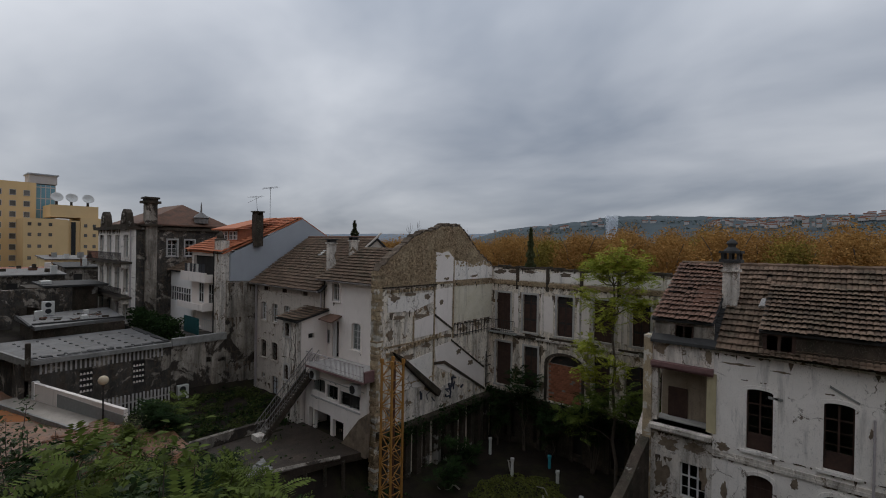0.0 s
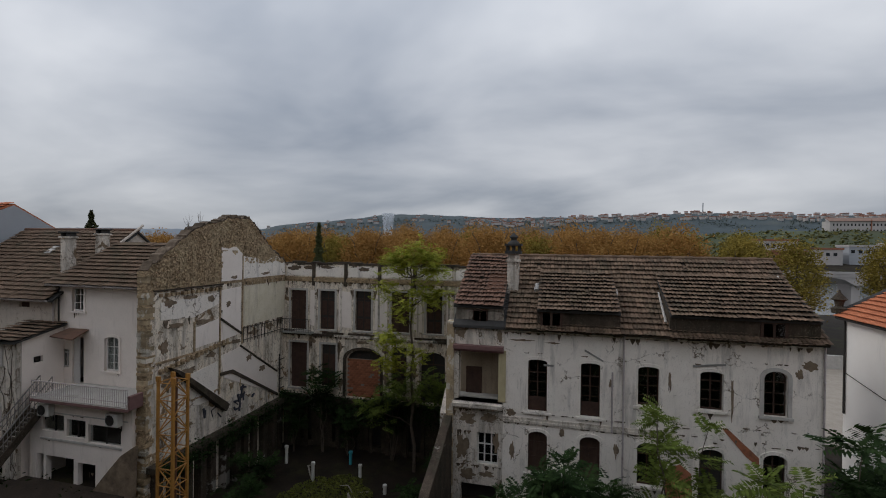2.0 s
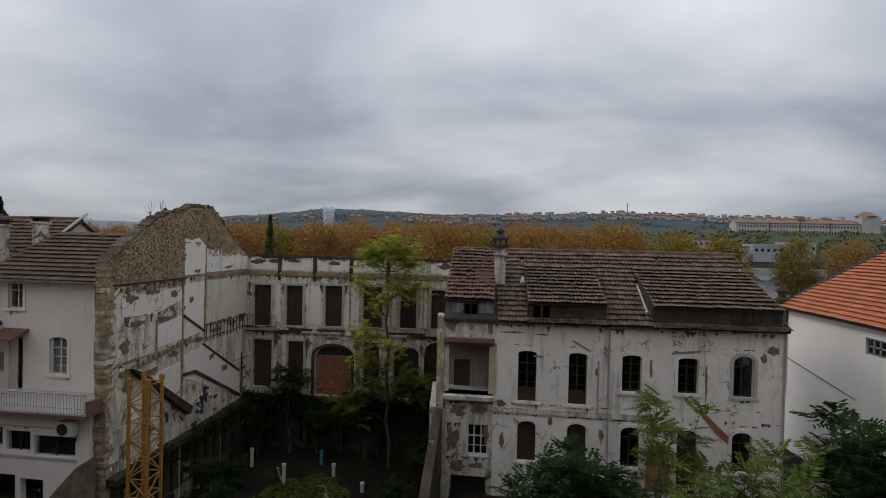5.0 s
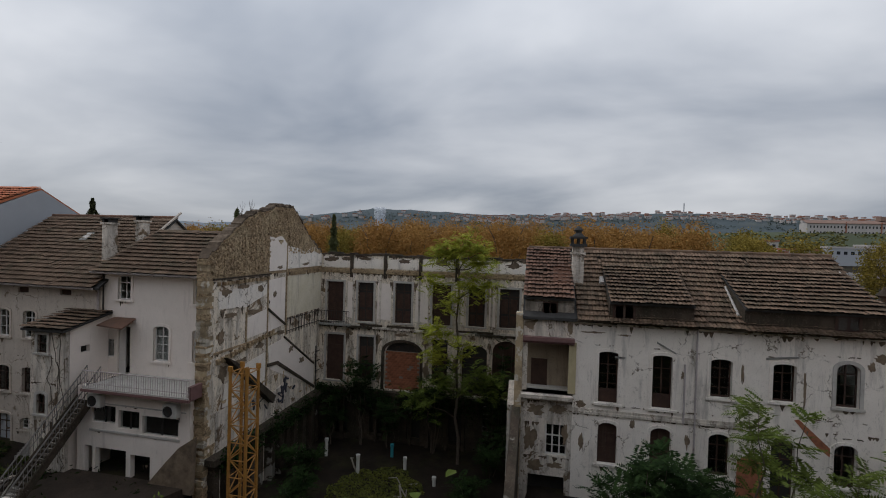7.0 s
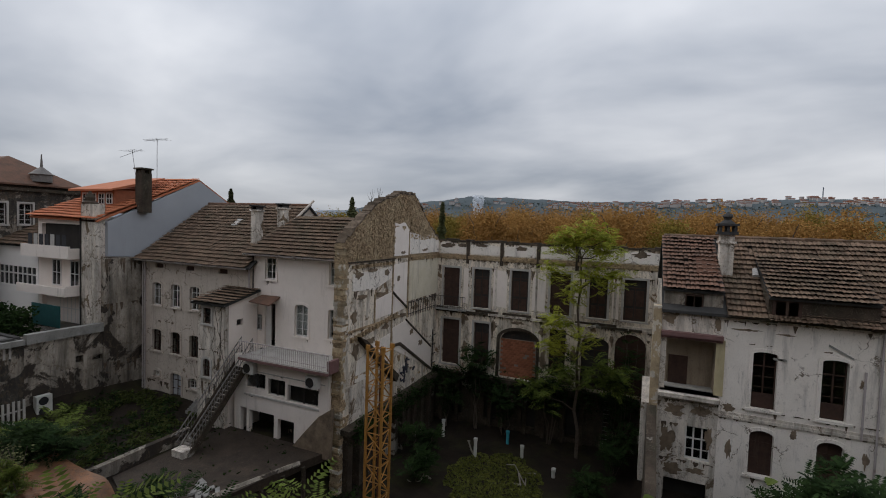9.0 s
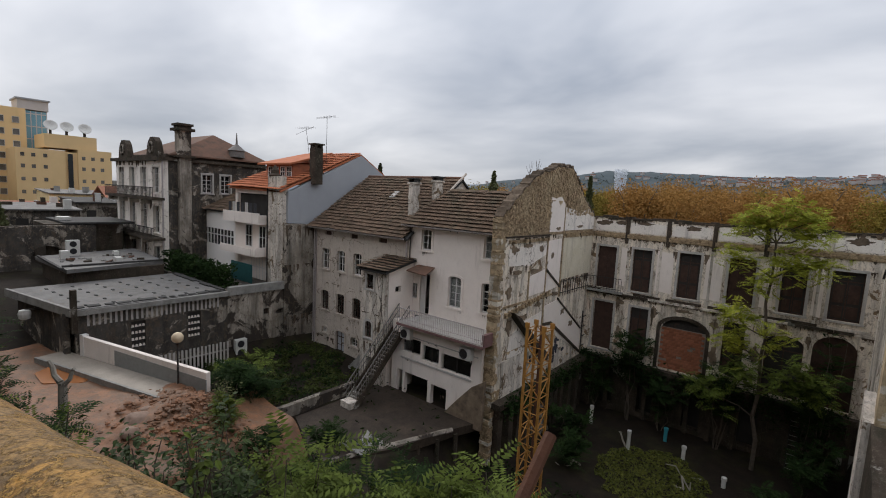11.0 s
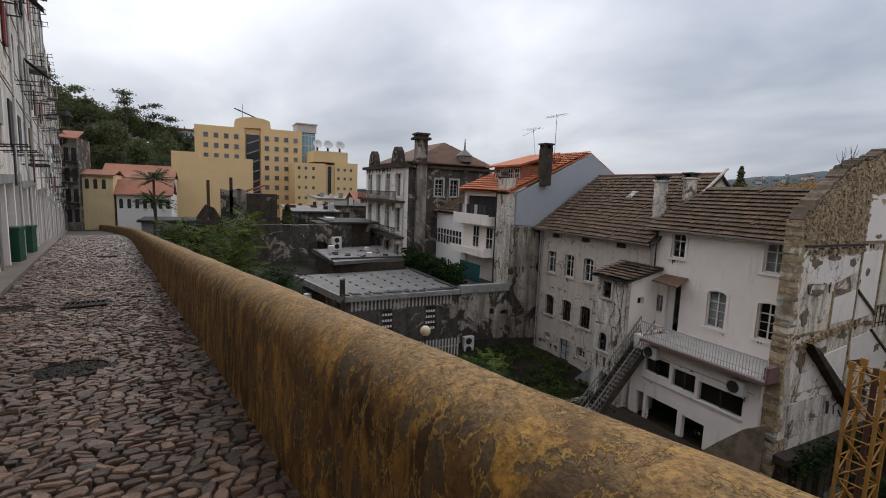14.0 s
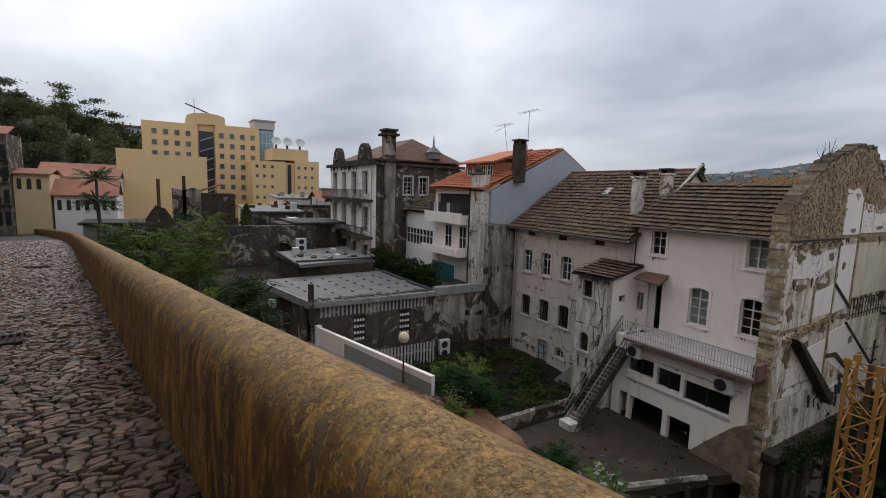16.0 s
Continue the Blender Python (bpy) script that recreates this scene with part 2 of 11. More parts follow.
M_GREYWALL = mat("stained_grey_wall", (0.54, 0.48, 0.41), (0.27, 0.23, 0.185), 0.92, 0.9, 0.4, 16, (0.028, 0.026, 0.023), 0.85, 0.55, True, second=(0.055, 0.044, 0.036), second_amount=0.4, second_scale=0.4, grime=0.8, fleck=0.7)
M_CLEANWHITE = mat("white_house_paint", (0.84, 0.76, 0.7), (0.76, 0.685, 0.625), 0.85, 0.9, 0.12, 40, (0.3, 0.25, 0.21), 0.22, 0.6, True, fleck=0.15)
M_NEWWHITE = mat("fresh_white_paint", (0.83, 0.8, 0.77), (0.78, 0.75, 0.72), 0.85, 0.6, 0.08, 40, (0.5, 0.48, 0.46), 0.1, 0.5, True)
M_GREYPAINT = mat("pale_grey_gable_paint", (0.37, 0.385, 0.41), (0.34, 0.355, 0.38), 0.8, 0.5, 0.05, 30, (0.3, 0.31, 0.32), 0.15, 0.4, True)
M_YELLOWB = mat("yellow_building_paint", (0.7, 0.5, 0.265), (0.63, 0.45, 0.235), 0.85, 0.2, 0.05, 20, (0.5, 0.36, 0.16), 0.2, 0.15, True)
M_TILE_OLD = mat("weathered_clay_tile", (0.185, 0.12, 0.083), (0.1, 0.07, 0.05), 0.9, 1.6, 0.4, 30, (0.055, 0.055, 0.04), 0.45, 0.9, island=0.32, fleck=0.6, fleck_col=(0.19, 0.17, 0.085))
M_TILE_BROWN = mat("brown_clay_tile", (0.165, 0.108, 0.074), (0.088, 0.06, 0.043), 0.9, 1.2, 0.3, 30, (0.09, 0.085, 0.055), 0.35, 0.6, island=0.28, fleck=0.55, fleck_col=(0.19, 0.17, 0.085))
M_TILE_RED = mat("red_clay_tile", (0.19, 0.1, 0.068), (0.125, 0.08, 0.06), 0.9, 1.6, 0.3, 30, (0.06, 0.05, 0.04), 0.4, 1.0, island=0.22, fleck=0.4)
M_TILE_ORANGE = mat("orange_clay_tile", (0.5, 0.175, 0.085), (0.4, 0.135, 0.066), 0.85, 0.9, 0.2, 30, (0.24, 0.1, 0.06), 0.3, 0.8, island=0.1)
M_FARTILE = mat("far_clay_roof", (0.36, 0.15, 0.09), (0.25, 0.115, 0.075), 0.9, 0.6, 0.2, 10, (0.15, 0.09, 0.07), 0.4, 0.5, fleck=0.5)
M_DULLTILE = mat("far_dull_roof", (0.26, 0.17, 0.135), (0.2, 0.135, 0.11), 0.9, 0.2, 0.1, 3)
M_PALEYELLOW = mat("pale_ochre_render", (0.72, 0.57, 0.33), (0.64, 0.49, 0.27), 0.88, 0.5, 0.1, 20, (0.4, 0.31, 0.19), 0.3, 0.4, True)
M_WOOD = mat("dark_brown_wood", (0.075, 0.043, 0.032), (0.042, 0.026, 0.021), 0.7, 3, 0.3, 40, (0.11, 0.08, 0.06), 0.2, 1.0, True)
M_FRAMEWHITE = mat("white_window_frame", (0.66, 0.64, 0.62), (0.58, 0.56, 0.54), 0.6, 5, 0.1, 40)
M_STONEFRAME = mat("pale_stone_surround", (0.5, 0.47, 0.44), (0.42, 0.4, 0.37), 0.85, 2, 0.2, 30, (0.2, 0.19, 0.17), 0.3, 1.0, fleck=0.4)
# near-black colour stands in for the shade of unlit rooms
M_INSIDE = mat("painted_room_shade", (0.05, 0.046, 0.042), (0.03, 0.028, 0.026), 0.95, 1, 0.0)
M_CURTAIN = mat("pale_curtain", (0.5, 0.48, 0.45), (0.4, 0.38, 0.36), 0.9, 6, 0.3, 30)
M_GLASS = glass_mat("window_glass", (0.75, 0.8, 0.8))
M_BLUEGLASS = mat("blue_curtain_wall", (0.1, 0.25, 0.33), (0.2, 0.36, 0.43), 0.12, 0.4, 0.0, spec=0.6)
M_BRICK = mat("orange_brick", (0.36, 0.14, 0.075), (0.25, 0.1, 0.06), 0.9, 4, 0.4, 30, (0.1, 0.06, 0.045), 0.3, 2.0, rnd=0.2)
M_MORTAR = mat("brick_mortar", (0.3, 0.25, 0.21), (0.2, 0.17, 0.145), 0.95, 5, 0.4, 40)
M_CONCRETE = mat("weathered_concrete", (0.33, 0.32, 0.3), (0.22, 0.215, 0.2), 0.9, 1.5, 0.3, 30, (0.09, 0.088, 0.08), 0.45, 0.7, fleck=0.5)
M_ROOFFELT = mat("wet_grey_flat_roof", (0.18, 0.175, 0.17), (0.11, 0.107, 0.103), 0.7, 0.9, 0.15, 20, (0.07, 0.065, 0.06), 0.5, 0.7, grime=0.6, fleck=0.5, fleck_col=(0.28, 0.27, 0.25))
M_ASPHALTROOF = mat("black_roof_edge", (0.06, 0.058, 0.056), (0.035, 0.034, 0.033), 0.8, 2, 0.3, 20)
M_CRANE = mat("yellow_crane_paint", (0.42, 0.21, 0.05), (0.31, 0.15, 0.04), 0.55, 5, 0.2, 30, (0.2, 0.09, 0.03), 0.35, 2.0)
M_RUST = mat("rusty_steel", (0.13, 0.06, 0.035), (0.075, 0.04, 0.03), 0.8, 6, 0.4, 40)
M_IRON = mat("dark_iron", (0.05, 0.045, 0.042), (0.03, 0.028, 0.027), 0.75, 8, 0.2, 40, (0.12, 0.06, 0.035), 0.3, 3.0)
M_PALEMETAL = mat("painted_pale_rail", (0.42, 0.38, 0.37), (0.35, 0.31, 0.3), 0.6, 8, 0.1, 40, (0.18, 0.11, 0.08), 0.25, 2.0)
M_MAROON = mat("maroon_painted_edge", (0.2, 0.11, 0.105), (0.15, 0.085, 0.08), 0.8, 4, 0.2, 30)
M_PLASTICWHITE = mat("aged_white_plastic", (0.6, 0.59, 0.56), (0.52, 0.51, 0.48), 0.5, 4, 0.05, 40, (0.35, 0.32, 0.28), 0.2, 2.0)
M_BLACKPLASTIC = mat("black_plastic", (0.03, 0.03, 0.032), (0.02, 0.02, 0.022), 0.5, 4, 0.05)
M_ORANGEEARTH = mat("wet_orange_earth", (0.31, 0.14, 0.07), (0.15, 0.078, 0.044), 0.55, 1.4, 0.9, 7, (0.1, 0.075, 0.055), 0.6, 0.5, grime=1.0, fleck=0.6)
M_BOULDER = mat("pinkish_wet_boulder", (0.3, 0.2, 0.15), (0.2, 0.135, 0.1), 0.6, 3, 0.6, 12, (0.11, 0.07, 0.05), 0.4, 2.0, fleck=0.4)
M_PUDDLE = mat("orange_muddy_water", (0.36, 0.14, 0.05), (0.3, 0.115, 0.042), 0.2, 0.8, 0.1, 4, spec=0.5)
M_STREETPAVE = mat("wet_street_pavement", (0.2, 0.165, 0.135), (0.12, 0.098, 0.08), 0.45, 1.6, 0.3, 18, (0.06, 0.05, 0.04), 0.45, 0.9, fleck=0.5)
M_PAVE = mat("wet_pavement", (0.36, 0.315, 0.265), (0.27, 0.235, 0.195), 0.55, 1.2, 0.2, 20, fleck=0.4)
M_QUOIN = mat("pale_rough_quoin", (0.46, 0.36, 0.23), (0.28, 0.21, 0.13), 0.95, 2.5, 0.8, 10, (0.07, 0.06, 0.05), 0.45, 0.8, second=(0.55, 0.5, 0.42), second_amount=0.45, second_scale=1.1, rnd=0.25, fleck=0.6)
M_LOUVRE2 = mat("grimy_painted_rail", (0.2, 0.185, 0.175), (0.13, 0.12, 0.11), 0.6, 8, 0.1, 40)
M_GRASS = mat("rough_green_grass", (0.045, 0.062, 0.018), (0.075, 0.085, 0.028), 0.85, 0.8, 0, spec=0.06, island=0.45, translucent=0.2)
M_SCRAWL = mat("blue_black_paint_scrawl", (0.035, 0.036, 0.05), (0.06, 0.06, 0.075), 0.7, 8, 0.1, 30)
M_LOGGIA = mat("brown_cream_loggia_plaster", (0.36, 0.29, 0.215), (0.25, 0.195, 0.14), 0.9, 1.2, 0.2, 20, (0.1, 0.075, 0.055), 0.45, 0.8, True, fleck=0.4)
M_PARAPET = None
# stained cream plaster, base darkened for the shade on the long house
M_LHWALL = mat("aged_shaded_cream_plaster", (0.6, 0.53, 0.465), (0.5, 0.435, 0.37), 0.9, 1.1, 0.3, 30, (0.2, 0.16, 0.13), 0.3, 0.8, True, second=(0.26, 0.2, 0.15), second_amount=-0.1, second_scale=0.9, grime=0.3, fleck=0.5)
M_COBBLE = mat("wet_dark_cobble", (0.2, 0.118, 0.074), (0.05, 0.031, 0.02), 0.3, 14, 0.9, 60, (0.31, 0.19, 0.118), 0.38, 1.3, rnd=0.7, spec=0.5, fleck=0.5, fleck_col=(0.02, 0.016, 0.013))
M_COBBLE2 = mat("wet_dark_cobble_far", (0.2, 0.118, 0.074), (0.05, 0.031, 0.02), 0.3, 14, 0.9, 60, (0.31, 0.19, 0.118), 0.38, 1.3, island=0.7, spec=0.5, fleck=0.5, fleck_col=(0.02, 0.016, 0.013))
M_JOINT = mat("muddy_cobble_joint", (0.03, 0.023, 0.018), (0.016, 0.012, 0.01), 0.6, 6, 0.6, 50)
M_LEAF = mat("green_leaf", (0.07, 0.1, 0.02), (0.12, 0.15, 0.03), 0.7, 0.9, 0, spec=0.08, island=0.45, translucent=0.3)
M_LEAF_DARK = mat("dark_green_leaf", (0.013, 0.028, 0.01), (0.03, 0.052, 0.015), 0.75, 0.9, 0, spec=0.06, island=0.45, translucent=0.2)
M_LEAF_BROAD = mat("glossy_broad_leaf", (0.03, 0.048, 0.018), (0.06, 0.085, 0.028), 0.6, 0.9, 0, spec=0.12, island=0.45, translucent=0.2)
M_WEEDPALE = mat("pale_weed_leaf", (0.13, 0.13, 0.065), (0.075, 0.085, 0.035), 0.8, 1.5, 0, spec=0.06, island=0.5, translucent=0.25)
M_LEAF_LIME = mat("yellow_green_leaf", (0.36, 0.35, 0.045), (0.22, 0.27, 0.04), 0.7, 0.8, 0, spec=0.08, island=0.35, translucent=0.3)
M_LEAF_ORANGE = mat("autumn_orange_leaf", (0.37, 0.2, 0.062), (0.29, 0.17, 0.058), 0.8, 0.12, 0, spec=0.05, island=0.2, translucent=0.25)
M_LEAF_OLIVE = mat("autumn_olive_leaf", (0.27, 0.19, 0.04), (0.19, 0.165, 0.04), 0.8, 0.15, 0, spec=0.05, island=0.4, translucent=0.25)
M_LEAF_FOREST = mat("forest_leaf", (0.065, 0.078, 0.036), (0.12, 0.125, 0.062), 0.95, 0.08, 0, spec=0.0, rnd=0.4, translucent=0.25)
M_BARK = mat("grey_brown_bark", (0.12, 0.095, 0.075), (0.075, 0.06, 0.05), 0.9, 6, 0.6, 20)
M_PALEBARK = mat("pale_dead_wood", (0.3, 0.27, 0.23), (0.2, 0.18, 0.15), 0.9, 6, 0.5, 20)
M_MOSS = mat("mossy_ground", (0.07, 0.085, 0.03), (0.05, 0.05, 0.028), 0.95, 0.6, 0.8, 8)
# distance haze is mixed into the two hill colours below
M_HILL = mat("haze_tinted_hill", (0.075, 0.095, 0.105), (0.045, 0.06, 0.066), 1.0, 0.02, 0.0, 1, (0.12, 0.12, 0.1), 0.3, 0.008)
M_FARHILL = mat("haze_tinted_far_hill", (0.17, 0.2, 0.235), (0.15, 0.18, 0.21), 1.0, 0.01, 0.0)
# white greyed in its base colour to suggest haze
M_FARWHITE = mat("haze_greyed_white_wall", (0.5, 0.46, 0.44), (0.38, 0.36, 0.35), 0.9, 0.1, 0.0)
M_WATER = mat("grey_river_water", (0.09, 0.1, 0.1), (0.07, 0.08, 0.08), 0.18, 0.1, 0.2, 1.5, spec=0.5)
M_SPRAY = mat("white_water_spray", (0.8, 0.82, 0.85), (0.7, 0.73, 0.77), 1.0, 0.4, 0.0, translucent=0.5)
M_GREENBIN = mat("green_plastic", (0.02, 0.08, 0.045), (0.015, 0.06, 0.035), 0.5, 4, 0.05)
M_TARP = mat("teal_tarpaulin", (0.02, 0.085, 0.085), (0.015, 0.06, 0.062), 0.6, 2, 0.2, 10)
M_GLOBE = mat("cream_lamp_globe", (0.68, 0.55, 0.38), (0.6, 0.48, 0.33), 0.35, 3, 0.0)
M_TEAL = mat("turquoise_cloth", (0.05, 0.3, 0.36), (0.04, 0.24, 0.3), 0.8, 6, 0.2)
M_REDCLOTH = mat("red_cloth", (0.36, 0.08, 0.07), (0.26, 0.05, 0.05), 0.9, 6, 0.3)
M_GREYCLOTH = mat("dark_grey_cloth", (0.06, 0.06, 0.065), (0.04, 0.04, 0.045), 0.9, 6, 0.3)


def parapet_material():
    """Ochre limewash over dark render: tan crown set by the upward normal, flaking rims, long rain streaks down the
    face.
    """
    m = bpy.data.materials.new("ochre_limewash_parapet")
    m.use_nodes = True
    n, l = m.node_tree.nodes, m.node_tree.links
    b = n["Principled BSDF"]
    b.inputs["Roughness"].default_value, b.inputs["Specular IOR Level"].default_value = 0.75, 0.3
    co = n.new("ShaderNodeTexCoord")

    def tex(scale, detail=8, stretch=(1, 1, 1), dist=0.0):
        t, mp = n.new("ShaderNodeTexNoise"), n.new("ShaderNodeMapping")
        mp.inputs["Scale"].default_value = stretch
        t.inputs["Scale"].default_value, t.inputs["Detail"].default_value, t.inputs["Distortion"].default_value, t.inputs["Roughness"].default_value = scale, detail, dist, 0.62
        l.new(co.outputs["Object"], mp.inputs[0]); l.new(mp.outputs[0], t.inputs[0])
        return t.outputs[0]

    def span(src, lo, hi, a=0.0, c=1.0):
        r = n.new("ShaderNodeMapRange"); r.inputs[1].default_value, r.inputs[2].default_value, r.inputs[3].default_value, r.inputs[4].default_value = lo, hi, a, c
        l.new(src, r.inputs[0])
        return r.outputs[0]

    def op(kind, a, c):
        o = n.new("ShaderNodeMath"); o.operation = kind
        for i, v in ((0, a), (1, c)):
            if isinstance(v, float):
                o.inputs[i].default_value = v
            else:
                l.new(v, o.inputs[i])
        return o.outputs[0]

    def mix(f, a, c):
        x = n.new("ShaderNodeMixRGB"); l.new(f, x.inputs[0])
        for i, v in ((1, a), (2, c)):
            if isinstance(v, tuple):
                x.inputs[i].default_value = (*v, 1)
            else:
                l.new(v, x.inputs[i])
        return x.outputs[0]
    col = mix(span(tex(1.3), 0.35, 0.65), (0.34, 0.165, 0.036), (0.21, 0.1, 0.026))
    col = mix(span(tex(7.0, 11, (1, 1, 0.28), 0.6), 0.46, 0.57), col, mix(span(tex(2.0), 0.35, 0.65), (0.62, 0.32, 0.062), (0.48, 0.24, 0.05)))
    col = mix(span(tex(5.0, 12, (1, 1, 0.6)), 0.5, 0.56), col, (0.2, 0.1, 0.028))
    streak = span(tex(10.0, 14, (1, 1, 0.24), 0.9), 0.43, 0.56, 0.0, 0.92)
    wide = span(tex(1.6, 6, (1, 1, 0.25)), 0.33, 0.58, 0.25, 1.0)
    col = mix(op("MULTIPLY", streak, wide), col, (0.05, 0.028, 0.013))
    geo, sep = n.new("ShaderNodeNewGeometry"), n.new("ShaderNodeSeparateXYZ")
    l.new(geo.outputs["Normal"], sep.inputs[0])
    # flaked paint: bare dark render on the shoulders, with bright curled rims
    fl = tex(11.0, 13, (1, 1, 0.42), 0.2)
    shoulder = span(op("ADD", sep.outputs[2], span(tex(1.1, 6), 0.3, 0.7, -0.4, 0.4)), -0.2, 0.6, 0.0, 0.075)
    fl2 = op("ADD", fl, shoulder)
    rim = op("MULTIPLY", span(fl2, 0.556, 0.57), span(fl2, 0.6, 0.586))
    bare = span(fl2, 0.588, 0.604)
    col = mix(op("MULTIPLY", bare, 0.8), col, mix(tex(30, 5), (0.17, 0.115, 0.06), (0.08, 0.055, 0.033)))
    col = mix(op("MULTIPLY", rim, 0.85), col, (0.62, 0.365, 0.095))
    # faces that turn up mix towards speckled tan, with a noisy edge
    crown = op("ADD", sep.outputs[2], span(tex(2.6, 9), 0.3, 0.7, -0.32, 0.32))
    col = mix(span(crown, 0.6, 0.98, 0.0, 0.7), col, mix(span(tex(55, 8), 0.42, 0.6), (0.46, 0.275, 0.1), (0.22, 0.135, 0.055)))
    col = mix(span(tex(3.4, 10, (1, 1, 1), 1.0), 0.66, 0.7, 0.0, 0.7), col, (0.07, 0.056, 0.042))
    col = mix(span(tex(75, 6), 0.5, 0.64, 0.0, 0.6), col, (0.09, 0.055, 0.026))
    l.new(col, b.inputs["Base Color"])
    hgt = op("ADD", op("MULTIPLY", bare, -0.6), op("ADD", op("MULTIPLY", rim, 0.5), op("MULTIPLY", tex(34, 6), 0.5)))
    bp = n.new("ShaderNodeBump"); bp.inputs["Strength"].default_value, bp.inputs["Distance"].default_value = 1.0, 0.025
    l.new(hgt, bp.inputs["Height"]); l.new(bp.outputs[0], b.inputs["Normal"])
    return m


M_PARAPET = parapet_material()


# ---- mesh helpers ----
def thing(name, label, category, loc=(0, 0, 0), group="", kind=""):
    e = new(name)
    e.location = loc
    e.empty_display_size = 0.2
    return tagged(e, label, category, group, kind)


def put(name, me, material, parent=None, label=""):
    """Link a mesh (world coordinates) as one object under its thing or part."""
    me.materials.clear()
    me.materials.append(material)
    ob = new(name, me)
    if parent is not None:
        ob.parent = parent
        base = parent
        inv = Matrix()
        while base is not None:
            inv = Matrix.Translation(-base.location) @ inv if base.data is None else inv
            base = base.parent
        ob.matrix_parent_inverse = inv if parent.data is None else Matrix()
    if label:
        ob["label"] = label
    return ob


def part(name, bm, material, parent=None, label="", smooth=False, normals=True):
    if normals:
        bmesh.ops.recalc_face_normals(bm, faces=bm.faces)
    me = bpy.data.meshes.new(name)
    bm.to_mesh(me)
    bm.free()
    if smooth:
        me.polygons.foreach_set("use_smooth", [True] * len(me.polygons))
    return put(name, me, material, parent, label)


def structure(ob, label, category):
    return tagged(ob, label, category, kind="structure")


def box(bm, x0, x1, y0, y1, z0, z1):
    v = [bm.verts.new(p) for p in ((x0, y0, z0), (x1, y0, z0), (x1, y1, z0), (x0, y1, z0), (x0, y0, z1), (x1, y0, z1), (x1, y1, z1), (x0, y1, z1))]
    for f in ((0, 3, 2, 1), (4, 5, 6, 7), (0, 1, 5, 4), (1, 2, 6, 5), (2, 3, 7, 6), (3, 0, 4, 7)):
        bm.faces.new([v[i] for i in f])
    return bm


def one_box(*a):
    return box(bmesh.new(), *a)


def bar(bm, a, b, r, sides=4, r2=None):
    """A round or square bar from a to b."""
    a, b = Vector(a), Vector(b)
    q = (b - a).to_track_quat("Z", "Y").to_matrix()
    rings = []
    for p, rr in ((a, r), (b, r if r2 is None else r2)):
        rings.append([bm.verts.new(p + q @ Vector((rr * math.cos(2 * math.pi * (i + 0.5) / sides), rr * math.sin(2 * math.pi * (i + 0.5) / sides), 0))) for i in range(sides)])
    for i in range(sides):
        j = (i + 1) % sides
        bm.faces.new((rings[0][i], rings[0][j], rings[1][j], rings[1][i]))
    bm.faces.new(rings[0][::-1])
    bm.faces.new(rings[1])
    return bm


def lathe(bm, c, prof, sides=16):
    """A turned shape round the upright axis through c; prof: (radius, height)."""
    rings = [[bm.verts.new((c[0] + r * math.cos(2 * math.pi * i / sides), c[1] + r * math.sin(2 * math.pi * i / sides), c[2] + z)) for i in range(sides)] for r, z in prof]
    for p, q in zip(rings, rings[1:]):
        for i in range(sides):
            j = (i + 1) % sides
            bm.faces.new((p[i], p[j], q[j], q[i]))
    bm.faces.new(rings[0][::-1])
    bm.faces.new(rings[-1])
    return bm


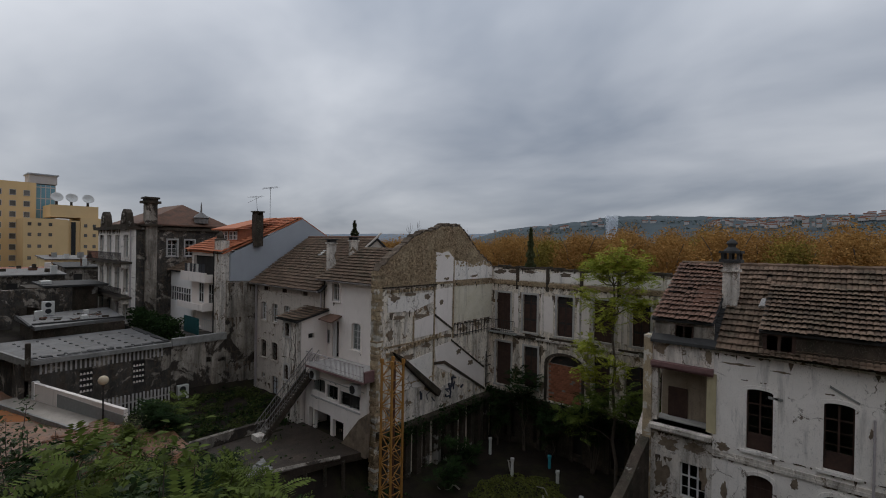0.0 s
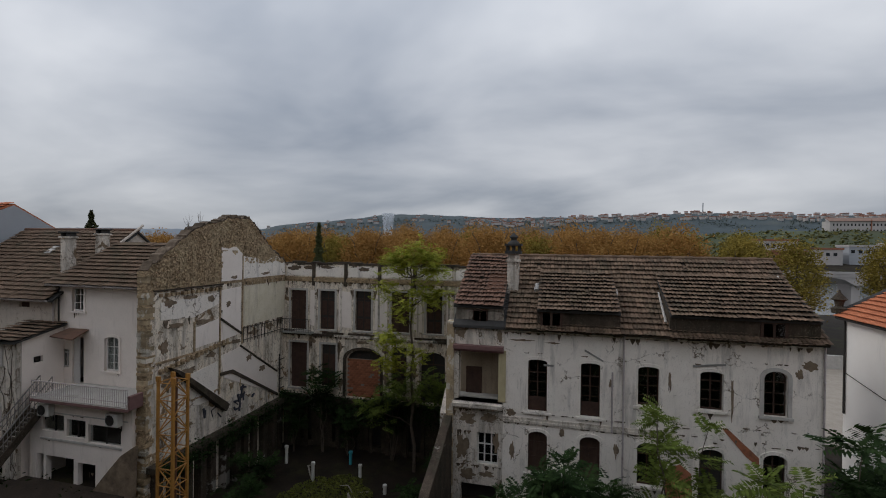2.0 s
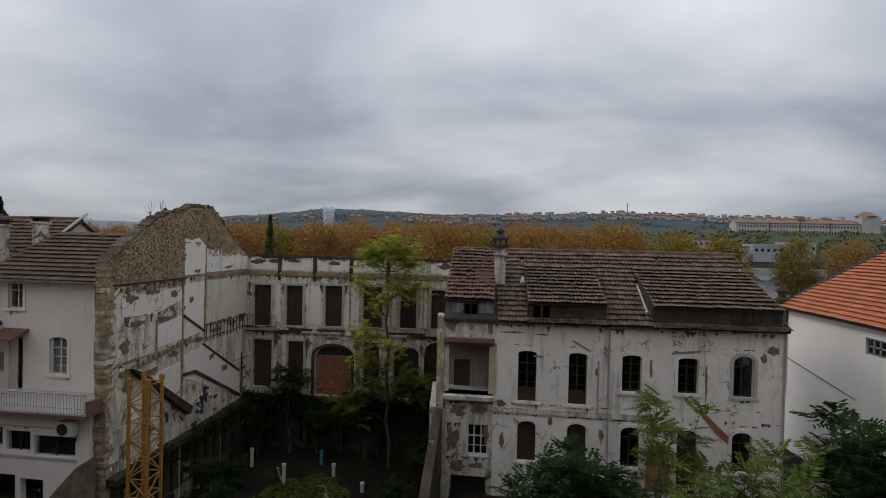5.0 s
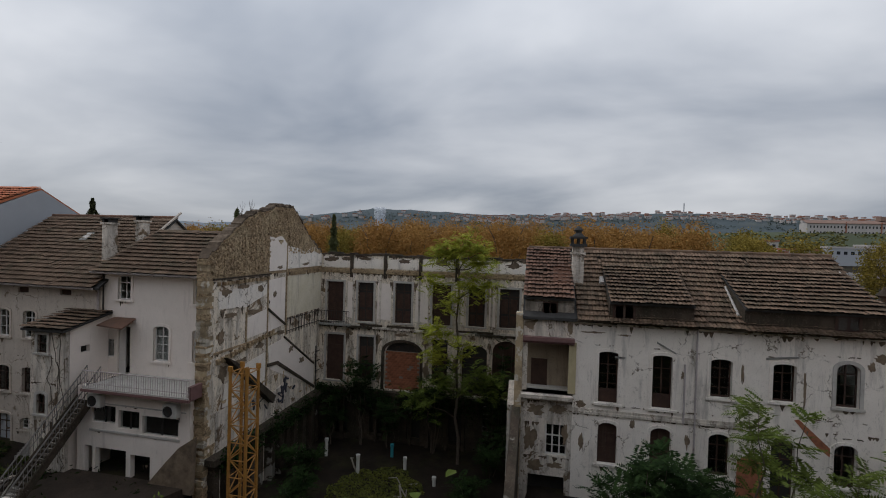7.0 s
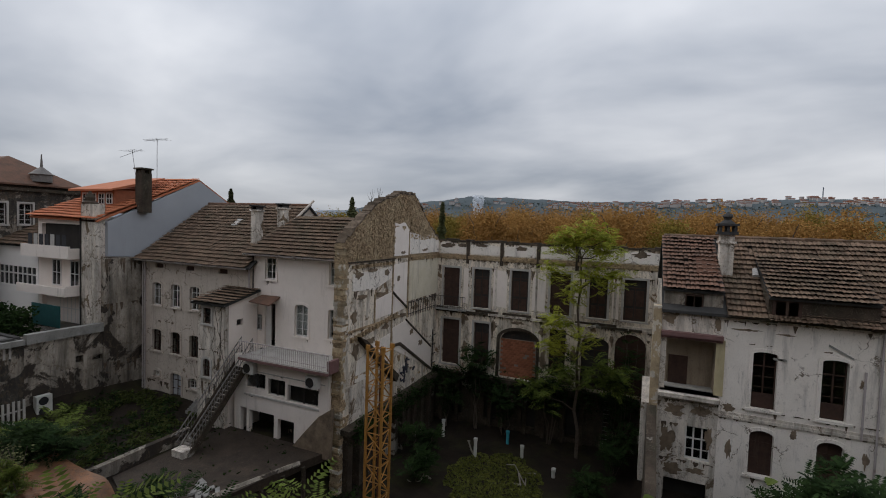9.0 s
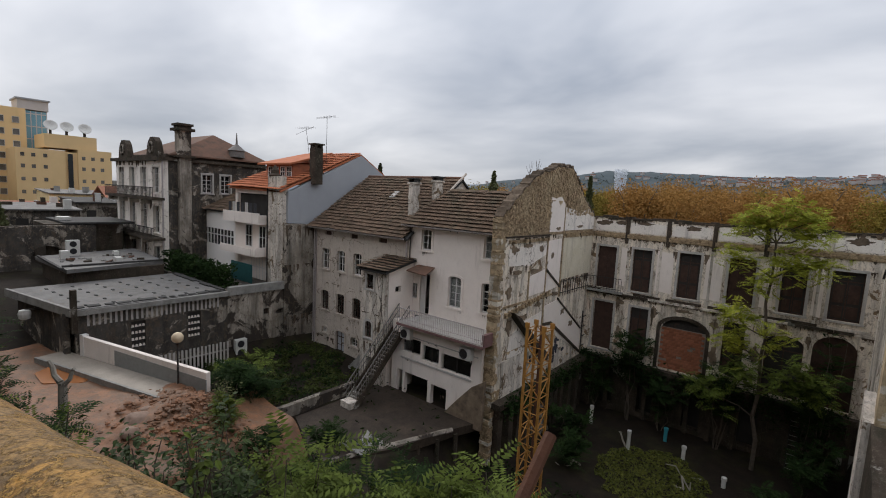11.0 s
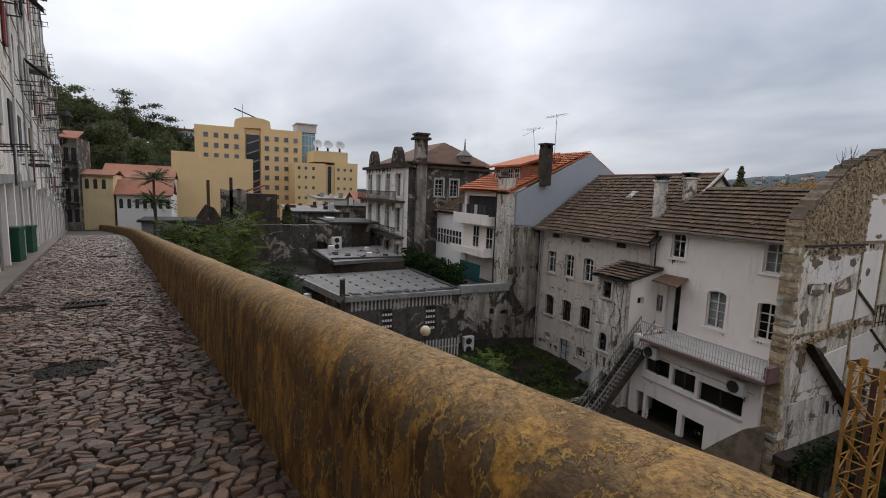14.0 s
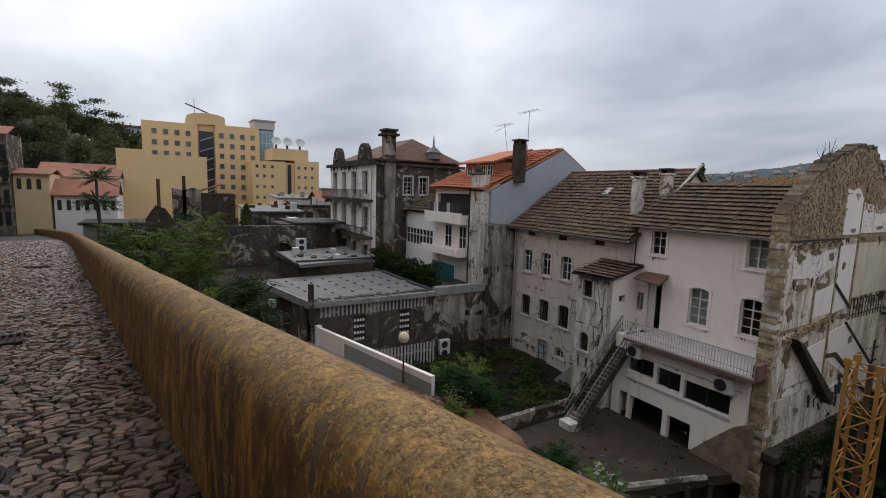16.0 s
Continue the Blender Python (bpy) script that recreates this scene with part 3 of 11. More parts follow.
class Facade:
    """Coordinates on a wall: u along it, d into it, z up."""

    def __init__(self, origin, along, inward):
        self.o, self.a, self.n = Vector(origin), Vector(along).normalized(), Vector(inward).normalized()

    def at(self, u, d, z):
        return self.o + self.a * u + self.n * d + Vector((0, 0, z))

    def box(self, bm, u0, u1, d0, d1, z0, z1):
        v = [bm.verts.new(self.at(*p)) for p in ((u0, d0, z0), (u1, d0, z0), (u1, d1, z0), (u0, d1, z0), (u0, d0, z1), (u1, d0, z1), (u1, d1, z1), (u0, d1, z1))]
        for f in ((0, 3, 2, 1), (4, 5, 6, 7), (0, 1, 5, 4), (1, 2, 6, 5), (2, 3, 7, 6), (3, 0, 4, 7)):
            bm.faces.new([v[i] for i in f])
        return bm

    def prism(self, bm, poly, d0, d1):
        a = [bm.verts.new(self.at(u, d0, z)) for u, z in poly]
        b = [bm.verts.new(self.at(u, d1, z)) for u, z in poly]
        bm.faces.new(a)
        bm.faces.new(b[::-1])
        for i in range(len(a)):
            j = (i + 1) % len(a)
            bm.faces.new((a[j], a[i], b[i], b[j]))
        return bm

    def wall(self, bm, u0, u1, z0, z1, th, holes):
        """A wall with real openings. holes: (u0, u1, z0, z1, rise) with rise > 0 for an arched head."""
        us = sorted({u0, u1, *[min(max(h[i], u0), u1) for h in holes for i in (0, 1)]})
        zs = sorted({z0, z1, *[min(max(h[i], z0), z1) for h in holes for i in (2, 3)]})
        solid = {}
        for i in range(len(us) - 1):
            for j in range(len(zs) - 1):
                mu, mz = (us[i] + us[i + 1]) / 2, (zs[j] + zs[j + 1]) / 2
                solid[i, j] = not any(h[0] < mu < h[1] and h[2] < mz < h[3] for h in holes)
        cache = {}

        def v(i, d, j):
            k = (i, d, j)
            if k not in cache:
                cache[k] = bm.verts.new(self.at(us[i], d, zs[j]))
            return cache[k]
        for (i, j), s in solid.items():
            if not s:
                continue
            bm.faces.new((v(i, 0, j), v(i + 1, 0, j), v(i + 1, 0, j + 1), v(i, 0, j + 1)))
            bm.faces.new((v(i, th, j), v(i, th, j + 1), v(i + 1, th, j + 1), v(i + 1, th, j)))
            for di, dj, e in ((-1, 0, (i, j, i, j + 1)), (1, 0, (i + 1, j, i + 1, j + 1)), (0, -1, (i, j, i + 1, j)), (0, 1, (i, j + 1, i + 1, j + 1))):
                if not solid.get((i + di, j + dj), False):
                    bm.faces.new((v(e[0], 0, e[1]), v(e[2], 0, e[3]), v(e[2], th, e[3]), v(e[0], th, e[1])))
        for h in holes:
            if h[4] > 0:
                c, r, top = (h[0] + h[1]) / 2, (h[1] - h[0]) / 2, h[3]
                for sgn in (-1, 1):
                    arc = [(c + sgn * r * math.cos(t * math.pi / 12), top - h[4] + h[4] * math.sin(t * math.pi / 12)) for t in range(7)]
                    self.prism(bm, arc + [(c + sgn * r, top)], 0, th)
        bmesh.ops.remove_doubles(bm, verts=bm.verts, dist=0.0005)
        return bm

    def arch_poly(self, u0, u1, z0, z1, rise, grow=0.0):
        u0, u1, z0, z1 = u0 - grow, u1 + grow, z0 - grow * 0, z1 + grow
        c, r = (u0 + u1) / 2, (u1 - u0) / 2
        if rise <= 0:
            return [(u0, z0), (u1, z0), (u1, z1), (u0, z1)]
        return [(u0, z0), (u1, z0)] + [(c + r * math.cos(t * math.pi / 10), z1 - rise + rise * math.sin(t * math.pi / 10)) for t in range(11)]


def surround(bm, F, u0, u1, z0, z1, rise, w=0.16, d=0.05, sill=True):
    """A raised stone surround round an opening, with a sill."""
    if rise <= 0:
        F.box(bm, u0 - w, u0, -d, 0.02, z0, z1 + w)
        F.box(bm, u1, u1 + w, -d, 0.02, z0, z1 + w)
        F.box(bm, u0, u1, -d, 0.02, z1, z1 + w)
    else:
        inn, out = F.arch_poly(u0, u1, z0, z1, rise), F.arch_poly(u0, u1, z0, z1, rise + w * 0.6, w)
        a, b = inn[1:] + inn[:1], out[1:] + out[:1]
        for k in range(len(a) - 1):
            F.prism(bm, [a[k], a[k + 1], b[k + 1], b[k]], -d, 0.02)
    if sill:
        F.box(bm, u0 - w - 0.05, u1 + w + 0.05, -d - 0.06, 0.02, z0 - 0.12, z0)


def window(F, u0, u1, z0, z1, rise, parent, frame_mat, depth=0.16, mullions=1, bars=2, transom=0.72, fill=None, stone=None, name="window", fw=0.06, curtain=False):
    """A window set back in its opening: surround, frame with mullions and bars, panes or a solid leaf."""
    if stone is not None:
        bm = bmesh.new()
        surround(bm, F, u0, u1, z0, z1, rise)
        host = part(name, bm, stone, parent)
    else:
        host = None
    bm = bmesh.new()
    top = z1 - rise
    F.box(bm, u0, u0 + fw, depth, depth + 0.07, z0, top)
    F.box(bm, u1 - fw, u1, depth, depth + 0.07, z0, top)
    F.box(bm, u0 + fw, u1 - fw, depth, depth + 0.07, z0, z0 + fw * 1.4)
    if rise > 0:
        inn, out = F.arch_poly(u0 + fw, u1 - fw, z0, z1 - fw, max(rise - fw * 0.5, 0.02)), F.arch_poly(u0, u1, z0, z1, rise)
        for k in range(2, len(inn) - 1):
            F.prism(bm, [inn[k], inn[k + 1], out[k + 1], out[k]], depth, depth + 0.07)
    else:
        F.box(bm, u0 + fw, u1 - fw, depth, depth + 0.07, z1 - fw, z1)
    zt = z0 + (z1 - z0) * transom
    F.box(bm, u0 + fw, u1 - fw, depth + 0.006, depth + 0.062, zt - fw * 0.5, zt + fw * 0.5)
    for k in range(mullions):
        c = u0 + (u1 - u0) * (k + 1) / (mullions + 1)
        F.box(bm, c - fw * 0.55, c + fw * 0.55, depth + 0.004, depth + 0.066, z0 + fw, z1 - fw)
    for k in range(bars):
        zb = z0 + (zt - z0) * (k + 1) / (bars + 1)
        F.box(bm, u0 + fw, u1 - fw, depth + 0.012, depth + 0.056, zb - 0.016, zb + 0.016)
    if host is None:
        host = part(name, bm, frame_mat, parent)
    else:
        part("frame", bm, frame_mat, host)
    bm = bmesh.new()
    F.prism(bm, F.arch_poly(u0 + 0.01, u1 - 0.01, z0 + 0.01, z1 - 0.01, rise), depth + 0.03, depth + 0.038)
    # an M_INSIDE leaf paints the dark of an open doorway
    pane = part("pane" if fill is None else "leaf", bm, M_GLASS if fill is None else fill, host)
    if fill is None:
        pane.visible_shadow = False
    if curtain:
        bm = bmesh.new()
        F.prism(bm, F.arch_poly(u0 + 0.03, u1 - 0.03, z0 + 0.03, z1 - 0.03, rise), depth + 0.12, depth + 0.13)
        part("curtain", bm, M_CURTAIN, host)
    return host


def tile_slope(name, parent, material, a, b, c, d, tw=0.2, tl=0.4, lift=0.04, seed=1, jitter=0.012, step=0.15):
    """Barrel tiles on the slope whose eave runs from a to b and whose ridge runs from d to c. Every tile is its own arch."""
    rng = np.random.default_rng(seed)
    a, b, c, d = [np.array(p, float) for p in (a, b, c, d)]
    w = max(np.linalg.norm(b - a), np.linalg.norm(c - d))
    h = max(np.linalg.norm(d - a), np.linalg.norm(c - b))
    nu, nv = max(2, int(w / tw)), max(2, int(h / tl))
    nrm = np.cross(b - a, d - a)
    if np.linalg.norm(nrm) < 1e-6:
        nrm = np.cross(b - a, c - a)
    nrm /= np.linalg.norm(nrm)
    if nrm[2] < 0:
        nrm = -nrm

    def at(u, v):
        return (a * (1 - u) + b * u) * (1 - v) + (d * (1 - u) + c * u) * v
    verts, faces = [], []
    prof = [(-0.5, 0.0), (-0.28, 0.8), (0.0, 1.0), (0.28, 0.8), (0.5, 0.0)]
    for j in range(nv):
        wj = np.linalg.norm(at(1, j / nv) - at(0, j / nv))
        n = max(1, int(round(wj / tw)))
        for i in range(n):
            k0 = len(verts)
            ju, jz = rng.normal(0, jitter * 2), rng.normal(0, jitter) + 2.5 * jitter * noise.noise(Vector((i * 0.09, j * 0.31, seed * 1.7)))
            slip = min(jitter, 0.012) * noise.noise(Vector((i * 0.16, j * 0.7, seed * 3.1))) + (rng.uniform(-0.03, 0.0) if rng.random() < jitter * 3 else 0)
            for v, up in ((j / nv - 0.02, step), ((j + 1.12) / nv, 0.01)):
                v = min(max(v + slip, -0.04), 1.01)
                for s, z in prof:
                    u = (i + 0.5 + s * 1.02) / n + ju * (0 if n < 2 else 1) / n
                    verts.append(at(u, v) + nrm * (lift * z + up + jz))
            for s in range(4):
                faces.append((k0 + s, k0 + s + 1, k0 + s + 6, k0 + s + 5))
    me = bpy.data.meshes.new(name)
    me.from_pydata([tuple(p) for p in verts], [], faces)
    ob = put(name, me, material, parent)
    ob["kind"] = "stuff"
    return ob


def slab(name, parent, material, pts, th, label=""):
    """A sheet of thickness th under the polygon pts."""
    bm = bmesh.new()
    top = [bm.verts.new(p) for p in pts]
    low = [bm.verts.new((p[0], p[1], p[2] - th)) for p in pts]
    bm.faces.new(top)
    bm.faces.new(low[::-1])
    for i in range(len(pts)):
        j = (i + 1) % len(pts)
        bm.faces.new((top[j], top[i], low[i], low[j]))
    return part(name, bm, material, parent, label)


def leaf_mesh(name, pts, size, rng, slim=0.55, droop=0.0):
    """One small rhombic leaf at each point, turned at random."""
    pts = np.asarray(pts, float)
    n = len(pts)
    a = rng.normal(size=(n, 3)); a[:, 2] = a[:, 2] * 0.6 - droop
    a /= np.linalg.norm(a, axis=1)[:, None]
    b = np.cross(a, rng.normal(size=(n, 3)))
    b /= np.linalg.norm(b, axis=1)[:, None]
    s = (size * rng.uniform(0.6, 1.3, n))[:, None]
    v = np.stack([pts - a * s, pts + b * s * slim, pts + a * s, pts - b * s * slim], 1).reshape(-1, 3)
    me = bpy.data.meshes.new(name)
    me.vertices.add(n * 4); me.vertices.foreach_set("co", v.ravel())
    me.loops.add(n * 4); me.loops.foreach_set("vertex_index", np.arange(n * 4))
    me.polygons.add(n); me.polygons.foreach_set("loop_start", np.arange(n) * 4)
    me.update(calc_edges=True)
    return me


def crown_points(rng, centre, radii, clumps, per, clump_r, hollow=0.45):
    """Leaf places gathered in clumps within an uneven egg."""
    d = rng.normal(size=(clumps, 3)); d /= np.linalg.norm(d, axis=1)[:, None]
    r = rng.uniform(hollow, 1.0, clumps) ** 0.6
    c = np.array(centre) + d * r[:, None] * np.array(radii) * rng.uniform(0.8, 1.12, (clumps, 1))
    p = c[:, None, :] + np.clip(rng.normal(size=(clumps, per, 3)), -1.5, 1.5) * clump_r * rng.uniform(0.6, 1.3, (clumps, 1, 1))
    return p.reshape(-1, 3)


def branch(bm, a, b, r0, r1, rng, bend=0.12, n=4, sides=6):
    a, b = Vector(a), Vector(b)
    pts = [a.lerp(b, i / n) + (Vector(rng.normal(0, bend, 3)) if 0 < i < n else Vector()) for i in range(n + 1)]
    for i in range(n):
        bar(bm, pts[i], pts[i + 1], r0 + (r1 - r0) * i / n, sides, r0 + (r1 - r0) * (i + 1) / n)
    return pts


def frond_points(rng, base, tip, pairs, length, verts, faces):
    """A feathery compound leaf: two rows of slim leaflets on a drooping stalk."""
    base, tip = np.array(base, float), np.array(tip, float)
    ax = tip - base
    L = np.linalg.norm(ax)
    side = np.cross(ax, (0, 0, 1.0))
    if np.linalg.norm(side) < 1e-5:
        side = np.array((1.0, 0, 0))
    side /= np.linalg.norm(side)
    tw = rng.normal(0, 0.35)
    up = np.cross(side, ax / L)
    side = side * math.cos(tw) + up * math.sin(tw)
    for i in range(pairs):
        f = 0.12 + 0.86 * i / (pairs - 1)
        p = base + ax * f + np.array((0, 0, -0.22 * L * f * f))
        ll = length * (1 - 0.6 * abs(f - 0.45)) * rng.uniform(0.85, 1.1)
        for s in (-1, 1):
            dirn = side * s + ax / L * 0.45 + np.array((0, 0, -0.25 + rng.normal(0, 0.12)))
            dirn /= np.linalg.norm(dirn)
            wd = np.cross(dirn, up); wd /= np.linalg.norm(wd) + 1e-9
            k = len(verts)
            verts.extend([p, p + dirn * ll * 0.45 + wd * ll * 0.17, p + dirn * ll, p + dirn * ll * 0.45 - wd * ll * 0.17])
            faces.append((k, k + 1, k + 2, k + 3))


def blocks(name, F, rows, material, parent):
    """Each (u0, u1, d0, d1, z0, z1) as a part of its own."""
    for r in rows:
        part(name, F.box(bmesh.new(), *r), material, parent)


# ---- the lie of the land ----
def street_z(x):
    return 0.083 * x if x > -14 else -1.162 + 0.076 * (x + 14)


def wall_y(x):
    """Inner foot of the parapet; it bends away to the left far down the street."""
    y = -2.01 + 0.152 * (x + 14)
    return y - 0.004 * max(0.0, -48 - x) ** 1.7 - 0.4 * min(max((x + 9.5) / 6, 0.0), 1.0)


def house_y(x):
    return -6.61 + 0.213 * (x + 24.9) if x < -21.9 else -5.97 + 0.14 * (x + 21.9)


def sstep(a, b, v):
    t = min(max((v - a) / (b - a), 0.0), 1.0)
    return t * t * (3 - 2 * t)


def ground_z(x, y):
    z = near_ground_z(x, y)
    if x < -150:
        z = max(z, -12 + 42 * sstep(-160, -330, x) * sstep(50, -70, y))
    return z


def near_ground_z(x, y):
    s = y - wall_y(x) - 0.45
    if s < 0:
        return street_z(max(x, -110)) - 0.35
    low = -11.45
    low += (-13.1 - low) * sstep(8.6, 9.6, y) * sstep(-46, -44, x)
    low = low + (-12.4 - low) * sstep(-9, -6.5, x)
    pit = sstep(-26.2, -25.0, x) * sstep(-6.6, -7.6, x) * sstep(13.0, 15.0, y) * sstep(37, 35.2, y)
    low = low + (-15.6 - low) * pit
    low += 0.12 * noise.noise(Vector((x * 0.6, y * 0.6, 0))) + 0.25 * noise.noise(Vector((x * 0.15, y * 0.15, 3)))
    if y > 36:
        low = low + (-12.5 - low) * sstep(36, 38, y)
        low = low + (-19.0 - low) * sstep(118, 126, y)
        low = low + (-6.0 - low) * sstep(300, 330, y)
    if x < -46 and y < 30:
        low = low + (-8.2 - low) * sstep(-48, -60, x)
    slope_w = 7.5 - 2.5 * sstep(-18, -4, x)
    top = street_z(max(x, -110)) - 2.2
    return top + (low - top) * sstep(0.0, slope_w, s)


def build_ground():
    xs = np.concatenate([np.linspace(-4500, -520, 8), np.arange(-480, -250, 20), np.arange(-240, -66, 8), np.arange(-64, 22, 0.7), np.arange(24, 130, 7), np.linspace(140, 4500, 12)])
    ys = np.concatenate([np.linspace(-4500, -60, 8), np.arange(-50, -14, 4), np.arange(-12, 38, 0.6), np.arange(40, 134, 5), np.arange(140, 340, 20), np.linspace(360, 4500, 10)])
    verts = [(x, y, ground_z(x, y)) for x in xs for y in ys]
    n = len(ys)
    faces = [(i * n + j, (i + 1) * n + j, (i + 1) * n + j + 1, i * n + j + 1) for i in range(len(xs) - 1) for j in range(n - 1)]
    me = bpy.data.meshes.new("ground")
    me.from_pydata(verts, [], faces)
    me.polygons.foreach_set("use_smooth", [True] * len(faces))
    m = mat("rough_ground", (0.024, 0.017, 0.011), (0.011, 0.008, 0.006), 0.9, 1.1, 0.9, 6, (0.045, 0.05, 0.014), 0.42, 0.3)
    structure(put("ground", me, m), "dark damp ground of weeds and earth", "ground")


build_ground()


def strip(name, xs, left, right, z, material, label, cat, th=0.3):
    bm = bmesh.new()
    rows = [[bm.verts.new((x, f(x), z(x) - k)) for f, k in ((left, 0), (right, 0), (right, th), (left, th))] for x in xs]
    for p, q in zip(rows, rows[1:]):
        for i in range(4):
            j = (i + 1) % 4
            bm.faces.new((p[i], p[j], q[j], q[i]))
    bm.faces.new(rows[0]); bm.faces.new(rows[-1][::-1])
    return structure(part(name, bm, material), label, cat)


STREET_X = np.concatenate([np.arange(-112, -44, 4), np.arange(-44, 31, 1.0)])
road = strip("road", STREET_X, lambda x: house_y(x) - 0.5, lambda x: wall_y(x) + 0.1, lambda x: street_z(x) - 0.03, M_JOINT, "sloping lane of wet dark cobbles", "road")
pavement = strip("pavement", STREET_X, lambda x: house_y(x) - 0.6, lambda x: house_y(x) + 0.45, lambda x: street_z(x) + 0.07, M_STREETPAVE, "narrow wet stone pavement along the house fronts", "pavement")


def build_parapet():
    prof = [(0.0, -0.3), (-0.015, 0.0), (0.0, 0.3), (0.012, 0.53)]
    prof += [(0.215 - 0.203 * math.cos(t), 0.60 + 0.215 * math.sin(t)) for t in np.linspace(0.0, math.pi, 13)]
    prof += [(0.43, 0.4), (0.45, -9.5)]
    bm = bmesh.new()
    xs = np.concatenate([np.arange(-112, -44, 2.0), np.arange(-44, 31, 0.12)])
    rows = []
    for x in xs:
        tz = 0.008 * noise.noise(Vector((x * 0.7, 0, 0)))
        row = []
        for k, (u, z) in enumerate(prof):
            w = 0.008 * noise.noise(Vector((x * 1.7, u * 6, z * 3))) + 0.003 * noise.noise(Vector((x * 7, u * 14, z * 9)))
            row.append(bm.verts.new((x, wall_y(x) + u + (w if k < 15 else 0), street_z(x) + z + (tz + w * 0.6 if z > 0.3 else 0))))
        rows.append(row)
    for p, q in zip(rows, rows[1:]):
        for i in range(len(prof) - 1):
            bm.faces.new((p[i], p[i + 1], q[i + 1], q[i]))
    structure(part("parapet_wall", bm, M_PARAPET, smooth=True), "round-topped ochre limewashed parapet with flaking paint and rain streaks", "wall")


build_parapet()

# facades by their wall planes
def drips(F, host, spans, seed, material, wide=(0.05, 0.3), gap=0.25, out=0.012, name="mould_crust"):
    """Ragged black runs of mould and fallen render hanging below ledges: thin, uneven crusts."""
    rg = np.random.default_rng(seed)
    bm = bmesh.new()
    for u0, u1, z, drop in spans:
        u = u0
        while u < u1:
            w = min(rg.uniform(*wide), u1 - u)
            if rg.random() > gap and w > 0.02:
                h = drop * rg.beta(0.8, 2.6) + 0.02
                k = max(2, int(w / 0.06))
                low = [(u + w * (1 - i / k) + rg.normal(0, 0.006), z - h * (1 - 0.75 * abs(2 * i / k - 1) ** 1.4) * rg.uniform(0.55, 1.0)) for i in range(k + 1)]
                F.prism(bm, [(u, z + rg.uniform(0, 0.04)), (u + w, z + rg.uniform(0, 0.04))] + low, -out - rg.uniform(0, 0.01), 0.004)
            u += w
    ob = part(name, bm, material, host)
    ob["kind"] = "stuff"
    return ob


def lost_render(F, host, spots, seed, material, out=0.008):
    """Ragged patches where the render has fallen and the brown undercoat shows."""
    rg = np.random.default_rng(seed)
    for u, z, w, h in spots:
        ring = []
        for k in range(28):
            a = 2 * math.pi * k / 28
            q = 0.85 + 0.55 * noise.noise(Vector((math.cos(a) * 1.6 + u * 3, math.sin(a) * 1.6 + z * 3, seed))) + rg.uniform(-0.16, 0.16)
            ring.append((u + w * 0.5 * q * math.cos(a), z + h * 0.5 * q * math.sin(a)))
        part("lost_render", F.prism(bmesh.new(), ring, -out, 0.004), material, host)


M_UNDERCOAT = mat("brown_undercoat", (0.27, 0.205, 0.145), (0.16, 0.118, 0.082), 0.95, 2.2, 0.6, 16, (0.06, 0.047, 0.036), 0.5, 1.4, fleck=0.7)
RH = Facade((0, 24.0, 0), (1, 0, 0), (0, 1, 0))
BF = Facade((0, 34.6, 0), (1, 0, 0), (0, 1, 0))
GW = Facade((-24.1, 0, 0), (0, 1, 0), (-1, 0, 0))


